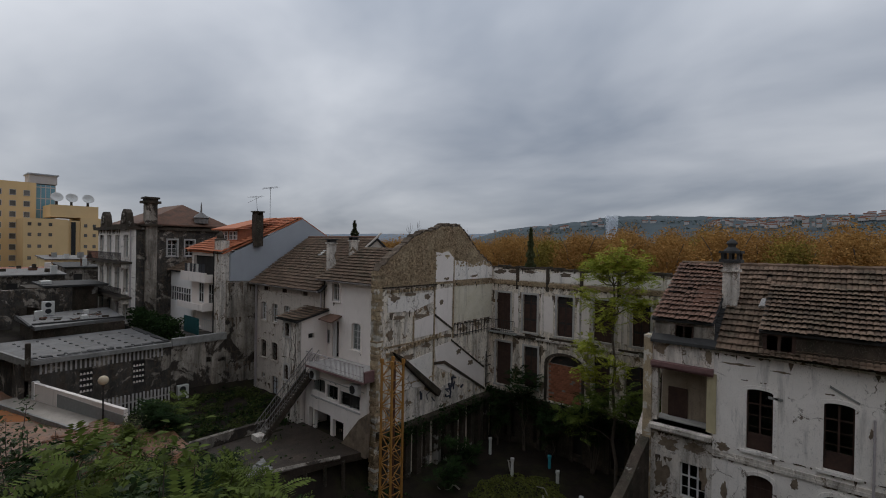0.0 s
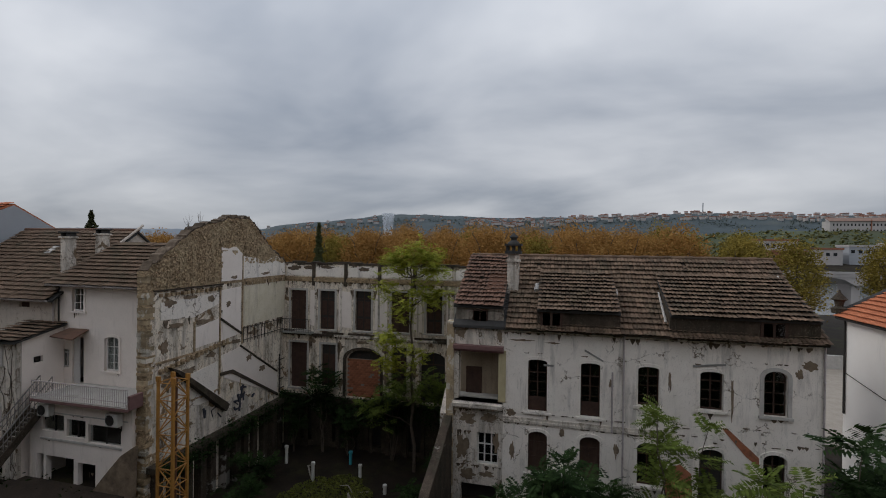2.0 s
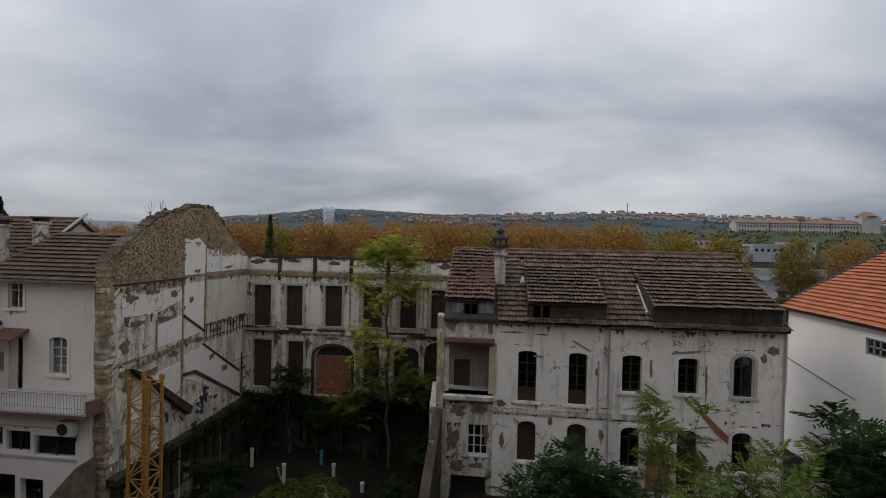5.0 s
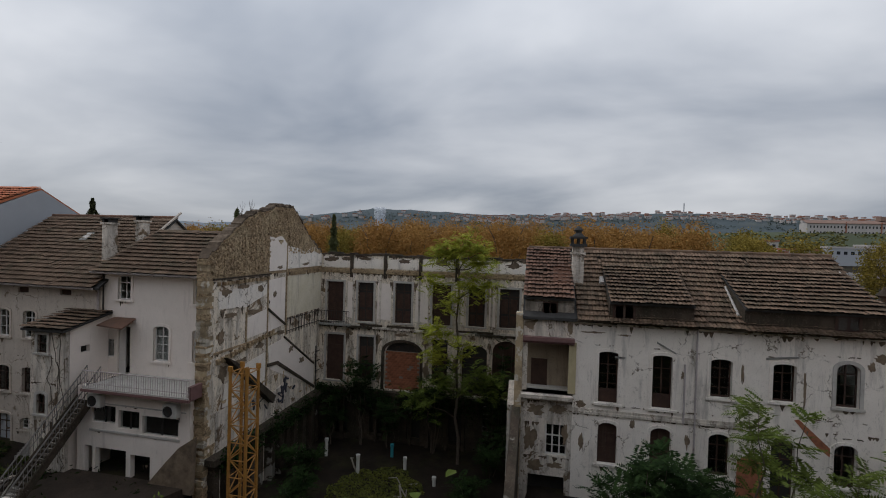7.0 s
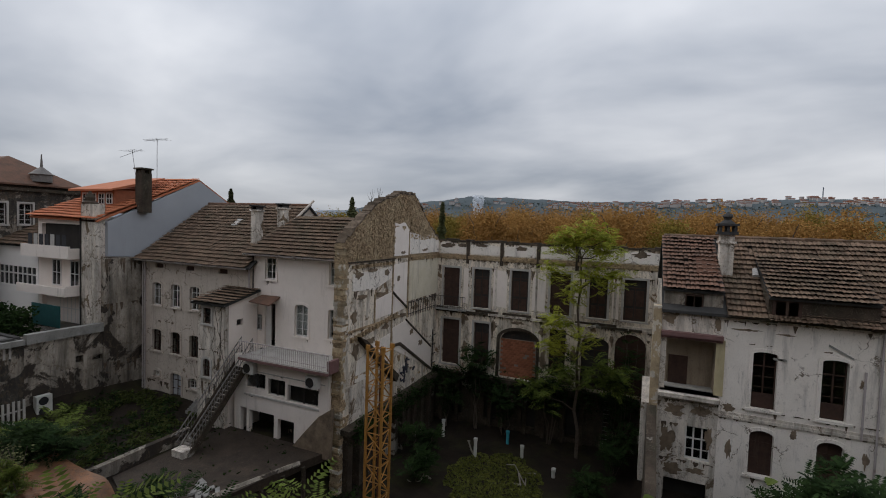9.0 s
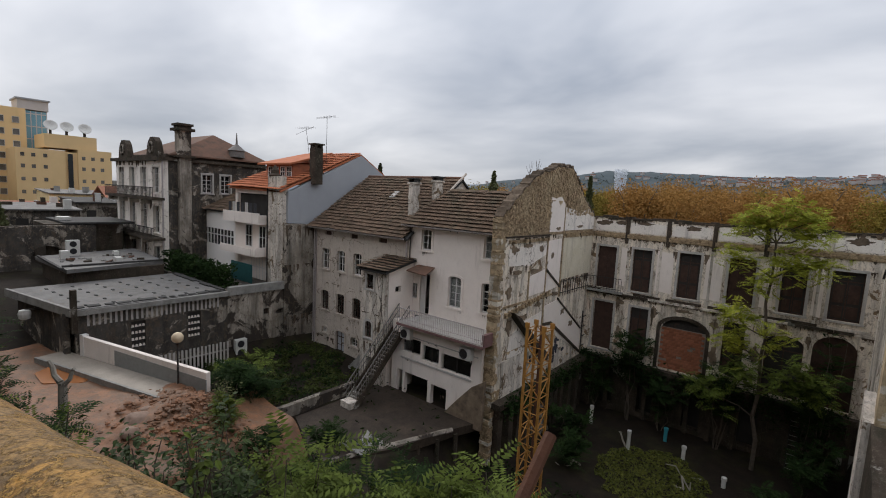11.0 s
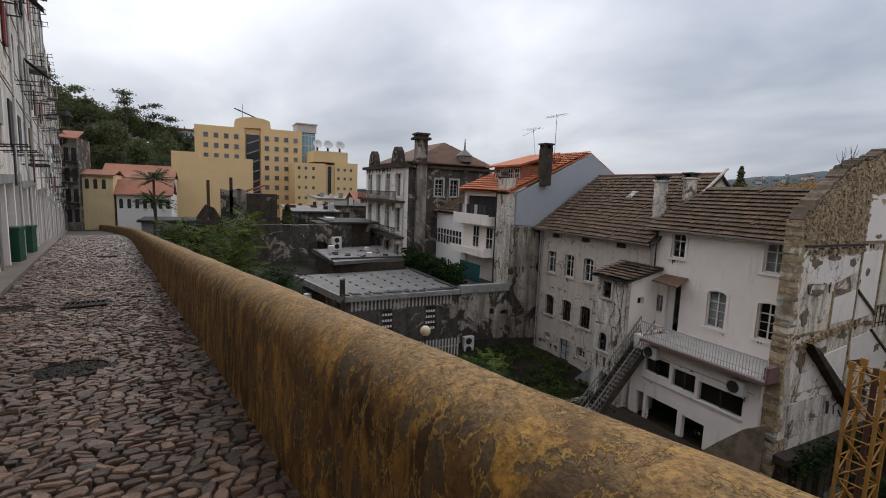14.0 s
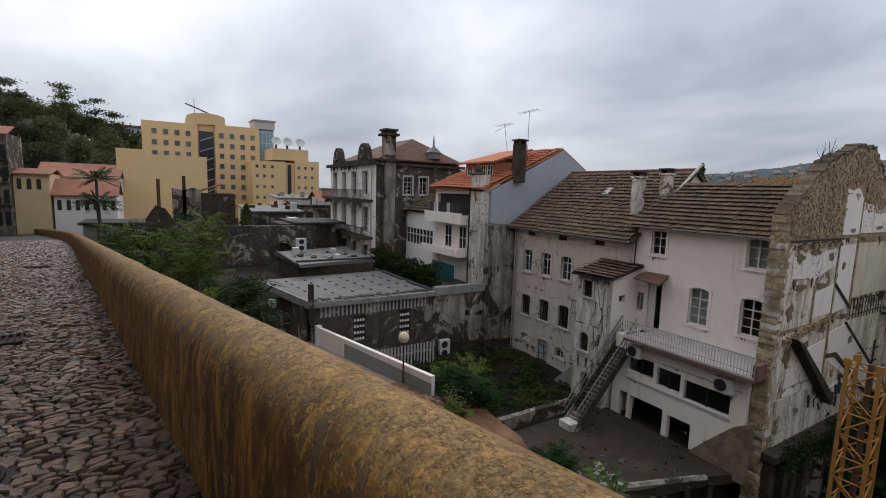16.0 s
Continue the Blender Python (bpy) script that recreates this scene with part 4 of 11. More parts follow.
# ---- derelict white house beside the pit ----
def build_right_house():
    t = thing("derelict_house", "derelict white plastered house with a patched clay tile roof", "house", (1.5, 24, -13))
    up = [(-3.13, -2.17, -7.33, -4.64, 0.12), (-0.52, 0.42, -7.36, -4.64, 0.12), (2.17, 3.14, -6.54, -4.62, 0.14), (4.92, 5.92, -6.48, -4.64, 0.14), (7.59, 8.56, -6.51, -4.42, 0.34)]
    lo = [(-3.09, -2.13, -10.5, -8.34, 0.28), (-0.53, 0.45, -10.5, -8.34, 0.28), (2.17, 3.15, -10.46, -8.34, 0.28), (4.94, 5.98, -11.7, -8.32, 0.3), (7.6, 8.57, -10.31, -8.27, 0.3)]
    bm = bmesh.new()
    RH.wall(bm, -4.4, 10.0, -13.2, -2.95, 0.45, up + lo)
    part("front_wall", bm, M_PLASTER, t)
    part("side_wall", one_box(9.6, 10.0, 24.45, 33.5, -13.2, -2.9), M_PLASTER, t)
    part("gable_wall", Facade((9.98, 0, 0), (0, 1, 0), (-1, 0, 0)).prism(bmesh.new(), [(24.46, -2.9), (33.5, -2.9), (29, 0.35)], 0, 0.35), M_PLASTER, t)
    part("rear_wall", one_box(-7.05, 9.6, 33.1, 33.5, -13.2, -2.9), M_PLASTER, t)
    part("party_wall", one_box(-7.05, -6.65, 25.6, 33.1, -15.4, -2.3), M_PLASTER2, t)
    part("floor_slab", one_box(-6.6, 9.55, 24.5, 33.0, -7.75, -7.6), M_INSIDE, t)
    part("floor_slab", one_box(-6.6, 9.55, 24.5, 33.0, -3.6, -3.5), M_INSIDE, t)
    part("partition", one_box(-6.6, 9.55, 27.2, 27.3, -13.2, -3.6), M_INSIDE, t)
    for k, (u0, u1, z0, z1, r) in enumerate(up):
        w = window(RH, u0, u1, z0, z1, r, t, M_WOOD, 0.2, 1, 2 if k > 1 else 3, 0.74, None, M_PLASTER if k < 4 else M_STONEFRAME)
        if k < 2:
            b2 = bmesh.new()
            RH.box(b2, u0 + 0.07, u1 - 0.07, 0.19, 0.26, z0 + 0.08, z0 + 0.72)
            part("lower_panel", b2, M_WOOD, w)
    for k, (u0, u1, z0, z1, r) in enumerate(lo):
        window(RH, u0, u1, z0, z1, r, t, M_WOOD, 0.22, 1, 1 if k != 3 else 0, 0.7, M_WOOD if k in (0, 1) else (M_INSIDE if k == 3 else None), M_PLASTER)
    # string course and cornice
    b2 = bmesh.new()
    RH.box(b2, -4.4, 3.9, -0.07, 0.0, -7.98, -7.84); RH.box(b2, -4.4, 3.9, -0.035, 0.0, -7.84, -7.7)
    part("string_course", b2, M_PLASTER2, t)
    for u0, u1 in ((-4.4, -2.7), (-2.2, 1.4), (1.55, 8.3)):
        b2 = bmesh.new()
        RH.box(b2, u0, u1, -0.12, 0.0, -3.18, -2.95); RH.box(b2, u0, u1, -0.06, 0.0, -3.3, -3.18)
        part("cornice", b2, M_PLASTER2, t)
    # roof
    slab("roof", t, M_ASPHALTROOF, [(-7.1, 23.75, -3.02), (10.05, 23.75, -3.02), (9.9, 29, 0.55), (-7.1, 29, 0.55)], 0.14)
    slab("roof", t, M_ASPHALTROOF, [(-7.1, 29, 0.55), (9.9, 29, 0.55), (10.05, 33.9, -2.7), (-7.1, 33.9, -2.7)], 0.14)
    tile_slope("roof_tiles", t, M_TILE_OLD, (-4.3, 23.7, -3.05), (10.1, 23.7, -3.05), (9.85, 29, 0.55), (-4.3, 29, 0.55), seed=3, jitter=0.008)
    tile_slope("roof_tiles", t, M_TILE_RED, (-7.1, 23.85, -2.0), (-4.45, 23.85, -2.0), (-4.45, 29, 0.56), (-7.1, 29, 0.56), seed=4, jitter=0.015)
    slab("roof", t, M_ASPHALTROOF, [(-7.1, 23.9, -2.02), (-4.42, 23.9, -2.02), (-4.42, 29, 0.5), (-7.1, 29, 0.5)], 0.1)
    # shed dormers: flatter planes lifted over the slope, front coloured dark as a shadow gap
    for x0, x1, wins in ((-2.7, 1.3, (-2.0,)), (3.55, 9.75, (7.9,))):
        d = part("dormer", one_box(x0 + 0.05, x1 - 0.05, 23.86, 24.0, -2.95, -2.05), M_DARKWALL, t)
        slab("dormer_roof", d, M_ASPHALTROOF, [(x0, 23.72, -2.05), (x1, 23.72, -2.05), (x1, 27.6, -0.36), (x0, 27.6, -0.36)], 0.1)
        tile_slope("eave_tiles", d, M_TILE_OLD, (x0, 23.42, -3.16), (x1, 23.42, -3.16), (x1, 23.9, -2.95), (x0, 23.9, -2.95), tl=0.24, seed=int(x0 * 10) + 80)
        tile_slope("dormer_tiles", d, M_TILE_OLD, (x0, 23.62, -2.07), (x1, 23.62, -2.07), (x1, 27.7, -0.28), (x0, 27.7, -0.28), seed=int(x0 * 10) + 50, jitter=0.009)
        for sx in (x0, x1 - 0.1):
            b2 = bmesh.new()
            Facade((sx, 0, 0), (0, 1, 0), (1, 0, 0)).prism(b2, [(23.88, -2.95), (27.4, -0.5), (23.88, -2.1)], 0, 0.1)
            part("dormer_cheek", b2, M_DARKWALL, d)
        for wx in wins:
            fr = Facade((0, 23.86, 0), (1, 0, 0), (0, 1, 0))
            b2 = bmesh.new()
            fr.box(b2, wx - 0.55, wx + 0.55, -0.05, 0, -2.9, -2.14); part("dormer_window", b2, M_WOOD, d)
            for kk in (-0.24, 0.24):
                b2 = bmesh.new(); fr.box(b2, wx + kk - 0.18, wx + kk + 0.18, -0.06, -0.05, -2.82, -2.22); part("dormer_pane", b2, M_GLASS, d)
    # uneven near-black blocks along the eave
    rg = np.random.default_rng(17)
    x = -4.3
    while x < 9.9:
        ln = rg.uniform(0.25, 0.9)
        part("eave_moss", one_box(x, min(x + ln, 10.0), 23.62, 23.98, -3.1 - rg.uniform(0.0, 0.1), -2.98 + rg.uniform(0, 0.05)), M_DARKWALL, t); x += ln + rg.choice([0, 0, 0.1])
    # ridge tiles
    b2 = bmesh.new()
    for i in range(42):
        x = -7.0 + i * 0.4
        bar(b2, (x, 29, 0.6), (x + 0.43, 29, 0.6 + 0.02 * math.sin(i * 2.3)), 0.13, 8)
    part("ridge_capping", b2, M_TILE_OLD, t)["kind"] = "stuff"
    # white mortar fillets left on the slope
    for x, y0, y1, w in ((3.45, 24.3, 26.2, 0.13), (9.5, 24.2, 27.6, 0.1), (1.35, 25.9, 26.3, 0.16), (-2.85, 26.0, 26.5, 0.3)):
        b2 = bmesh.new()
        z = lambda y: -3.05 + (y - 23.7) * 0.679
        bar(b2, (x, y0, z(y0) + 0.17), (x + 0.02, y1, z(y1) + 0.17), w * 0.55, 7, w * 0.4)
        part("mortar_fillet", b2, M_STONEFRAME, t)
    # chimney with a turned pot
    b2 = bmesh.new()
    box(b2, -4.48, -3.86, 26.0, 26.7, -1.9, 0.75); box(b2, -4.56, -3.78, 25.92, 26.78, 0.3, 0.42)
    ch = part("chimney", b2, M_PLASTER2, t)
    b2 = bmesh.new()
    box(b2, -4.62, -3.72, 25.86, 26.84, 0.75, 0.9)
    for px, py in ((-4.5, 25.98), (-4.5, 26.72), (-3.84, 25.98), (-3.84, 26.72), (-4.17, 25.98), (-4.17, 26.72)):
        box(b2, px - 0.06, px + 0.06, py - 0.06, py + 0.06, 0.9, 1.2)
    box(b2, -4.64, -3.7, 25.84, 26.86, 1.2, 1.32)
    part("chimney_cap", b2, M_ASPHALTROOF, ch)
    part("chimney_pot", lathe(bmesh.new(), (-4.17, 26.35, 1.32), [(0.36, 0), (0.3, 0.08), (0.16, 0.2), (0.2, 0.32), (0.26, 0.36), (0.2, 0.46), (0.08, 0.56), (0.02, 0.62)], 14), M_ASPHALTROOF, ch)
    # metal sheet patch on the small slope
    slab("roof_patch", t, M_RUST, [(-5.55, 25.1, -1.22), (-4.6, 25.1, -1.22), (-4.55, 26.9, -0.33), (-5.5, 26.9, -0.33)], 0.05, "rust-brown metal sheet")
    # wing with an open loggia
    bm = bmesh.new()
    RH.wall(bm, -7.05, -4.4, -13.5, -2.95, 0.35, [(-6.8, -4.62, -7.0, -4.25, 0), (-5.74, -4.63, -10.4, -8.72, 0.0), (-6.6, -4.7, -13.2, -11.5, 0)])
    part("wing_wall", bm, M_PLASTER2, t)
    b2 = bmesh.new(); RH.box(b2, -7.0, -4.45, 0.12, 0.3, -2.95, -1.95)
    part("attic_wall", b2, M_GREYWALL, t)
    b2 = bmesh.new(); RH.box(b2, -6.08, -5.28, 0.06, 0.12, -2.9, -2.22)
    aw = part("attic_window", b2, M_WOOD, t)
    for k in range(2):
        b2 = bmesh.new(); RH.box(b2, -6.02 + k * 0.36, -5.72 + k * 0.36, 0.04, 0.06, -2.83, -2.3); part("pane", b2, M_GLASS, aw)
    part("loggia_back", one_box(-6.9, -4.5, 25.2, 25.35, -7.1, -4.2), M_LOGGIA, t, "cream-brown plaster back of the loggia")
    part("loggia_floor", one_box(-7.0, -4.45, 24.0, 25.2, -7.15, -7.0), M_CONCRETE, t)
    part("loggia_ceiling", one_box(-7.0, -4.45, 24.02, 25.2, -4.25, -4.1), M_CONCRETE, t)
    part("loggia_side", one_box(-4.62, -4.45, 24.36, 25.2, -7.0, -4.25), M_LOGGIA, t)
    part("loggia_door", one_box(-6.6, -5.72, 25.12, 25.2, -7.0, -5.55), M_WOOD, t)
    part("loggia_pier", one_box(-4.66, -4.28, 23.93, 24.0, -7.0, -4.3), mat("yellowed_render", (0.5, 0.43, 0.27), (0.42, 0.36, 0.22), 0.9, 1.5, 0.2, 20, (0.15, 0.12, 0.08), 0.3, 1.0, True), t)
    b2 = bmesh.new()
    RH.box(b2, -7.05, -4.4, -0.35, 0.0, -4.28, -4.08); RH.box(b2, -7.05, -4.4, -0.2, 0, -4.42, -4.28)
    part("loggia_beam", b2, M_MAROON, t)
    b2 = bmesh.new()
    RH.box(b2, -7.05, -4.4, -0.45, 0.0, -7.3, -7.12); RH.box(b2, -6.95, -4.5, -0.2, 0, -7.45, -7.3)
    part("loggia_ledge", b2, M_PLASTER2, t)
    window(RH, -5.74, -4.63, -10.4, -8.72, 0.0, t, M_FRAMEWHITE, 0.15, 2, 1, 0.62, None, None, fw=0.07)
    # black sheet paints the shade inside the cellar opening
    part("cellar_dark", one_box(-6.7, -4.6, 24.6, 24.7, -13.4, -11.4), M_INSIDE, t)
    # drainpipe, cables and cracks of render
    for px, z0, z1 in ((1.5, -12.6, -3.1), (0.98, -8.0, -5.0), (9.96, -12.5, -3.0)):
        b2 = bmesh.new(); bar(b2, (px, 23.93, z0), (px, 23.93, z1), 0.045, 8)
        for zc in np.arange(z0 + 0.5, z1, 1.8):
            bar(b2, (px, 23.93, zc), (px, 23.93, zc + 0.06), 0.062, 8)
        part("drainpipe", b2, M_PALEMETAL, t)
    # old roof line scar across the front
    for p in ([(5.9, -7.3), (6.1, -7.25), (7.55, -8.6), (7.55, -9.0), (6.9, -8.5)], [(3.45, -11.6), (4.7, -11.6), (4.6, -9.6), (4.1, -9.2), (3.5, -9.5)]):
        part("bare_brick_scar", RH.prism(bmesh.new(), p, -0.02, 0.01), M_BRICK, t)
    for u, z, ln, a in ((0.1, -4.25, 0.9, -0.55), (5.3, -4.35, 1.4, 0.12), (-2.1, -4.9, 0.5, 0.0)):
        b2 = bmesh.new()
        RH.prism(b2, [(u - ln / 2, z - a * ln / 2 - 0.05), (u + ln / 2, z + a * ln / 2 - 0.05), (u + ln / 2, z + a * ln / 2 + 0.04), (u - ln / 2, z - a * ln / 2 + 0.05)], -0.05, 0.01)
        part("broken_render_edge", b2, M_CONCRETE, t)
    drips(RH, t, [(-4.4, -2.3, -3.3, 0.9), (-2.2, 1.4, -3.3, 0.8), (1.55, 9.6, -3.3, 0.7), (1.5, 1.62, -3.3, 3.5)], 61, M_MOULD, gap=0.68)
    drips(RH, t, [(-4.4, 3.9, -7.98, 0.3), (4.0, 9.9, -7.8, 0.35)] + [(a - 0.1, b + 0.1, c - 0.1, 0.7) for a, b, c, d, r in up + lo], 62, M_MOULD, gap=0.7)
    drips(RH, t, [(a - 0.22, b + 0.22, d + 0.3, 0.1) for a, b, c, d, r in up + lo] + [(-4.3, 4.5, -7.45, 0.1), (4.5, 9.8, -7.2, 0.12)], 63, M_MOULD, gap=0.7)
    lost_render(RH, t, [(-6.3, -8.0, 1.0, 0.7), (-5.1, -7.9, 0.9, 0.5), (-6.6, -9.6, 0.7, 1.6), (-4.75, -9.2, 0.35, 1.3), (-6.3, -11.0, 1.0, 0.6), (-5.2, -10.9, 0.9, 0.35), (-4.6, -3.6, 0.3, 0.9), (-6.7, -3.5, 0.5, 0.5)], 81, M_UNDERCOAT)
    lost_render(RH, t, [(-4.0, -7.5, 0.5, 0.45), (-3.5, -3.7, 1.3, 0.14), (-1.9, -3.75, 0.7, 0.1), (-1.4, -8.3, 0.3, 0.5), (9.4, -4.1, 0.8, 0.5), (9.0, -4.5, 0.3, 0.5), (1.2, -8.9, 0.25, 0.8), (3.6, -5.3, 0.16, 1.2), (6.3, -5.9, 0.14, 1.8), (-3.9, -9.5, 0.3, 1.0), (0.9, -5.6, 0.2, 0.5), (7.0, -10.2, 0.4, 0.6)], 82, M_UNDERCOAT)
    drips(RH, t, [(-7.05, -4.4, -7.46, 1.1), (-7.05, -4.45, -10.5, 0.8), (-7.05, -4.4, -2.98, 1.0), (-7.05, -5.8, -8.7, 1.2)], 64, M_MOULD, gap=0.4)
    return t


build_right_house()


# ---- roofless back wall of the pit ----
def build_back_facade():
    t = thing("ruined_facade", "roofless ruined white facade with brown doorways, hollow behind", "ruin", (-15.5, 34.6, -15.6))
    up = [(-23.54, -22.09, -6.0, -2.72, 0), (-20.83, -19.47, -5.9, -2.7, 0), (-17.63, -16.26, -5.85, -2.62, 0), (-14.54, -13.03, -5.8, -2.6, 0), (-11.63, -10.35, -5.75, -2.7, 0), (-9.21, -7.71, -5.7, -2.7, 0)]
    lo = [(-23.52, -21.96, -10.9, -7.1, 0), (-20.66, -19.34, -10.6, -7.13, 0), (-18.44, -15.41, -11.3, -7.4, 0.9), (-14.46, -13.2, -10.6, -6.95, 0), (-12.04, -10.07, -11.2, -7.2, 0.5), (-9.66, -7.56, -11.2, -6.7, 0.9)]
    bm = bmesh.new()
    BF.wall(bm, -24.1, -6.4, -11.4, -0.42, 0.55, up + lo)
    w = part("facade_wall", bm, M_RUIN, t)
    # uneven crown of the wall
    rng = np.random.default_rng(5)
    b2 = bmesh.new()
    x = -24.1
    while x < -6.6:
        ln = rng.uniform(0.25, 0.8)
        BF.box(b2, x, min(x + ln, -6.4), rng.uniform(-0.1, 0.0), rng.uniform(0.35, 0.55), -0.46 - rng.uniform(0, 0.15), -0.42 + rng.uniform(0.02, 0.16))
        x += ln
    part("broken_crown", b2, M_DARKWALL, t)
    part("joist_band", BF.box(bmesh.new(), -24.1, -6.4, -0.03, 0.0, -1.98, -1.58), M_STONE, t)
    blocks("joist_end", BF, [(x, x + 0.24, -0.06 - rng.uniform(0, 0.08), -0.028, -1.92, -1.66) for x in np.arange(-23.9, -6.8, 0.42)], M_STONE, t)
    for z, d in ((-6.3, 0.3), (-6.12, 0.16)):
        x = -24.1
        while x < -6.6:
            ln = rng.uniform(0.8, 2.4)
            blocks("ledge_stone", BF, [(x, min(x + ln, -6.4), -d * rng.uniform(0.55, 1.1), 0, z - 0.14, z + rng.uniform(0, 0.05))], M_DARKWALL if rng.random() < 0.6 else M_PLASTER2, t); x += ln + rng.choice([0, 0.05, 0.4])
    for a, b in ((-21.9, -20.95), (-19.3, -17.8), (-16.1, -14.7), (-12.85, -11.8), (-10.2, -9.35)):
        part("plaster_panel", BF.prism(bmesh.new(), [(a + 0.18, -5.6), (b - 0.18, -5.7), (b - 0.2, -2.75), (a + 0.2, -2.65)], -0.03, 0.0), M_CLEANWHITE, t)
    for a, b, d in ((-23.9, -21.6, 0.2), (-21.2, -18.7, 0.05), (-18.3, -15.75, 0.0), (-15.35, -12.8, 0.15), (-12.4, -9.6, 0.1), (-9.3, -7.0, 0.0)):
        part("plaster_panel", BF.prism(bmesh.new(), [(a, -1.5), (b, -1.5), (b, -0.75 - d), ((a + b) / 2, -0.62), (a, -0.8 + d)], -0.03, 0.0), M_PLASTER, t)
    blocks("pilaster", BF, [(x - 0.08, x + 0.08, -0.07, 0, -6.1, -1.99) for x in (-21.2, -18.9, -15.6, -12.3, -9.8)], M_PLASTER2, t)
    blocks("timber_post", BF, [(x - 0.13, x + 0.13, -0.09, 0, -2.3, -0.42) for x in (-21.4, -18.5, -15.55, -12.6)], M_DARKWALL, t)
    for k, (u0, u1, z0, z1, r) in enumerate(up):
        h = window(BF, u0, u1, z0, z1, r, t, M_WOOD, 0.18, 1, 0, 0.8, M_WOOD if k in (0, 3) else M_INSIDE, M_STONEFRAME, "doorway")
    for k, (u0, u1, z0, z1, r) in enumerate(lo):
        if k == 2:
            arch = bmesh.new(); surround(arch, BF, u0, u1, z0, z1, r, 0.22, 0.08, False); part("arch", arch, M_DARKWALL, t)
            b2 = bmesh.new(); BF.prism(b2, BF.arch_poly(u0 + 0.05, u1 - 0.05, -8.2, z1 - 0.05, r), 0.35, 0.4); part("fanlight", b2, M_IRON, t)
            continue
        window(BF, u0, u1, z0, z1, r, t, M_WOOD, 0.22, 1 if k != 0 else 0, 0, 0.75, M_WOOD if k in (0, 5) else M_INSIDE, M_STONEFRAME if k < 2 else M_RUIN, "doorway")
    part("brick_backing", one_box(-18.4, -15.45, 34.86, 34.95, -11.3, -8.2), M_MORTAR, t)
    for k, (u0, u1, z0, z1, r) in enumerate(up + lo):
        if r == 0 and k not in (6,):
            for q in (0, 1):
                a0 = u0 + 0.12 + q * (u1 - u0 - 0.1) / 2
                a1 = a0 + (u1 - u0) / 2 - 0.22
                for za, zb in ((z0 + 0.15, z0 + (z1 - z0) * 0.3), (z0 + (z1 - z0) * 0.36, z0 + (z1 - z0) * 0.74)):
                    part("door_panel", BF.box(bmesh.new(), a0, a1, 0.175, 0.2, za, zb), M_WOOD, t)
    lost_render(BF, t, [(-23.2, -0.85, 1.4, 0.5), (-21.9, -0.8, 0.9, 0.35), (-20.3, -0.75, 1.4, 0.25), (-16.9, -0.85, 1.0, 0.4), (-13.9, -0.9, 1.2, 0.5), (-10.9, -0.8, 1.6, 0.35), (-8.2, -0.9, 1.2, 0.5)], 84, M_MOULD, 0.036)
    lost_render(BF, t, [(-21.5, -6.9, 0.7, 0.5), (-19.0, -7.2, 0.5, 0.9), (-15.0, -7.4, 0.6, 0.6), (-21.4, -9.4, 0.6, 1.2), (-18.9, -10.2, 0.5, 1.2), (-14.9, -9.6, 0.6, 1.6), (-12.6, -8.8, 0.6, 1.2), (-9.9, -7.4, 0.4, 1.0), (-17.0, -6.8, 1.2, 0.3)], 85, M_UNDERCOAT, 0.01)
    # basement wall under it
    bm = bmesh.new()
    BF.wall(bm, -24.1, -6.4, -16.0, -11.4, 0.6, [(x, x + 1.1, -15.2, -12.2, 0.4) for x in (-22.6, -19.6, -16.4, -13.0)])
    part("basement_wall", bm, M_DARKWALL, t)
    # black sheet paints the shade behind the basement openings
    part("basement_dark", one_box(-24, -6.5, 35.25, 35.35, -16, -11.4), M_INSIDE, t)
    blocks("basement_pier", BF, [(x, x + 0.28, -0.25, 0, -16, -11.75) for x in np.arange(-23.5, -7, 1.45)], M_DARKWALL, t)
    blocks("basement_beam", BF, [(-24.0, -6.5, -0.4, 0, -11.75, -11.42)], M_DARKWALL, t)
    drips(BF, t, [(-24.1, -6.4, -0.45, 0.8), (-24.1, -6.4, -1.98, 0.6)], 65, M_MOULD, gap=0.5, out=0.035)
    drips(BF, t, [(-24.1, -6.4, -6.45, 0.65), (-24.1, -6.4, -6.45, 0.3)], 66, M_MOULD, gap=0.4)
    drips(BF, t, [(b, b + 0.5, -2.6, 3.2) for a, b, c, d, r in up] + [(a - 0.45, a - 0.02, -2.6, 2.8) for a, b, c, d, r in up] + [(b + 0.05, b + 0.45, -7.0, 3.5) for a, b, c, d, r in lo] + [(a - 0.5, a - 0.05, -7.2, 3.5) for a, b, c, d, r in lo], 67, M_MOULD, (0.06, 0.22), 0.55, 0.036)
    # iron balcony rail at the inner corner
    b2 = bmesh.new()
    BF.box(b2, -24.05, -21.3, -0.55, -0.02, -6.28, -6.16)
    part("balcony_slab", b2, M_CONCRETE, t)
    b2 = bmesh.new()
    for z in (-5.95, -5.1):
        bar(b2, (-24.0, 34.1, z), (-21.4, 34.1, z), 0.03)
        bar(b2, (-24.03, 29.2, z), (-24.0, 34.1, z), 0.03)
    for x in np.arange(-24, -21.3, 0.22):
        bar(b2, (x, 34.1, -6.16), (x, 34.1, -5.1), 0.016)
    for y in np.arange(29.2, 34.1, 0.42):
        bar(b2, (-24.03, y, -6.2), (-24.03, y, -5.1), 0.022)
    part("iron_rail", b2, M_IRON, t)


build_back_facade()


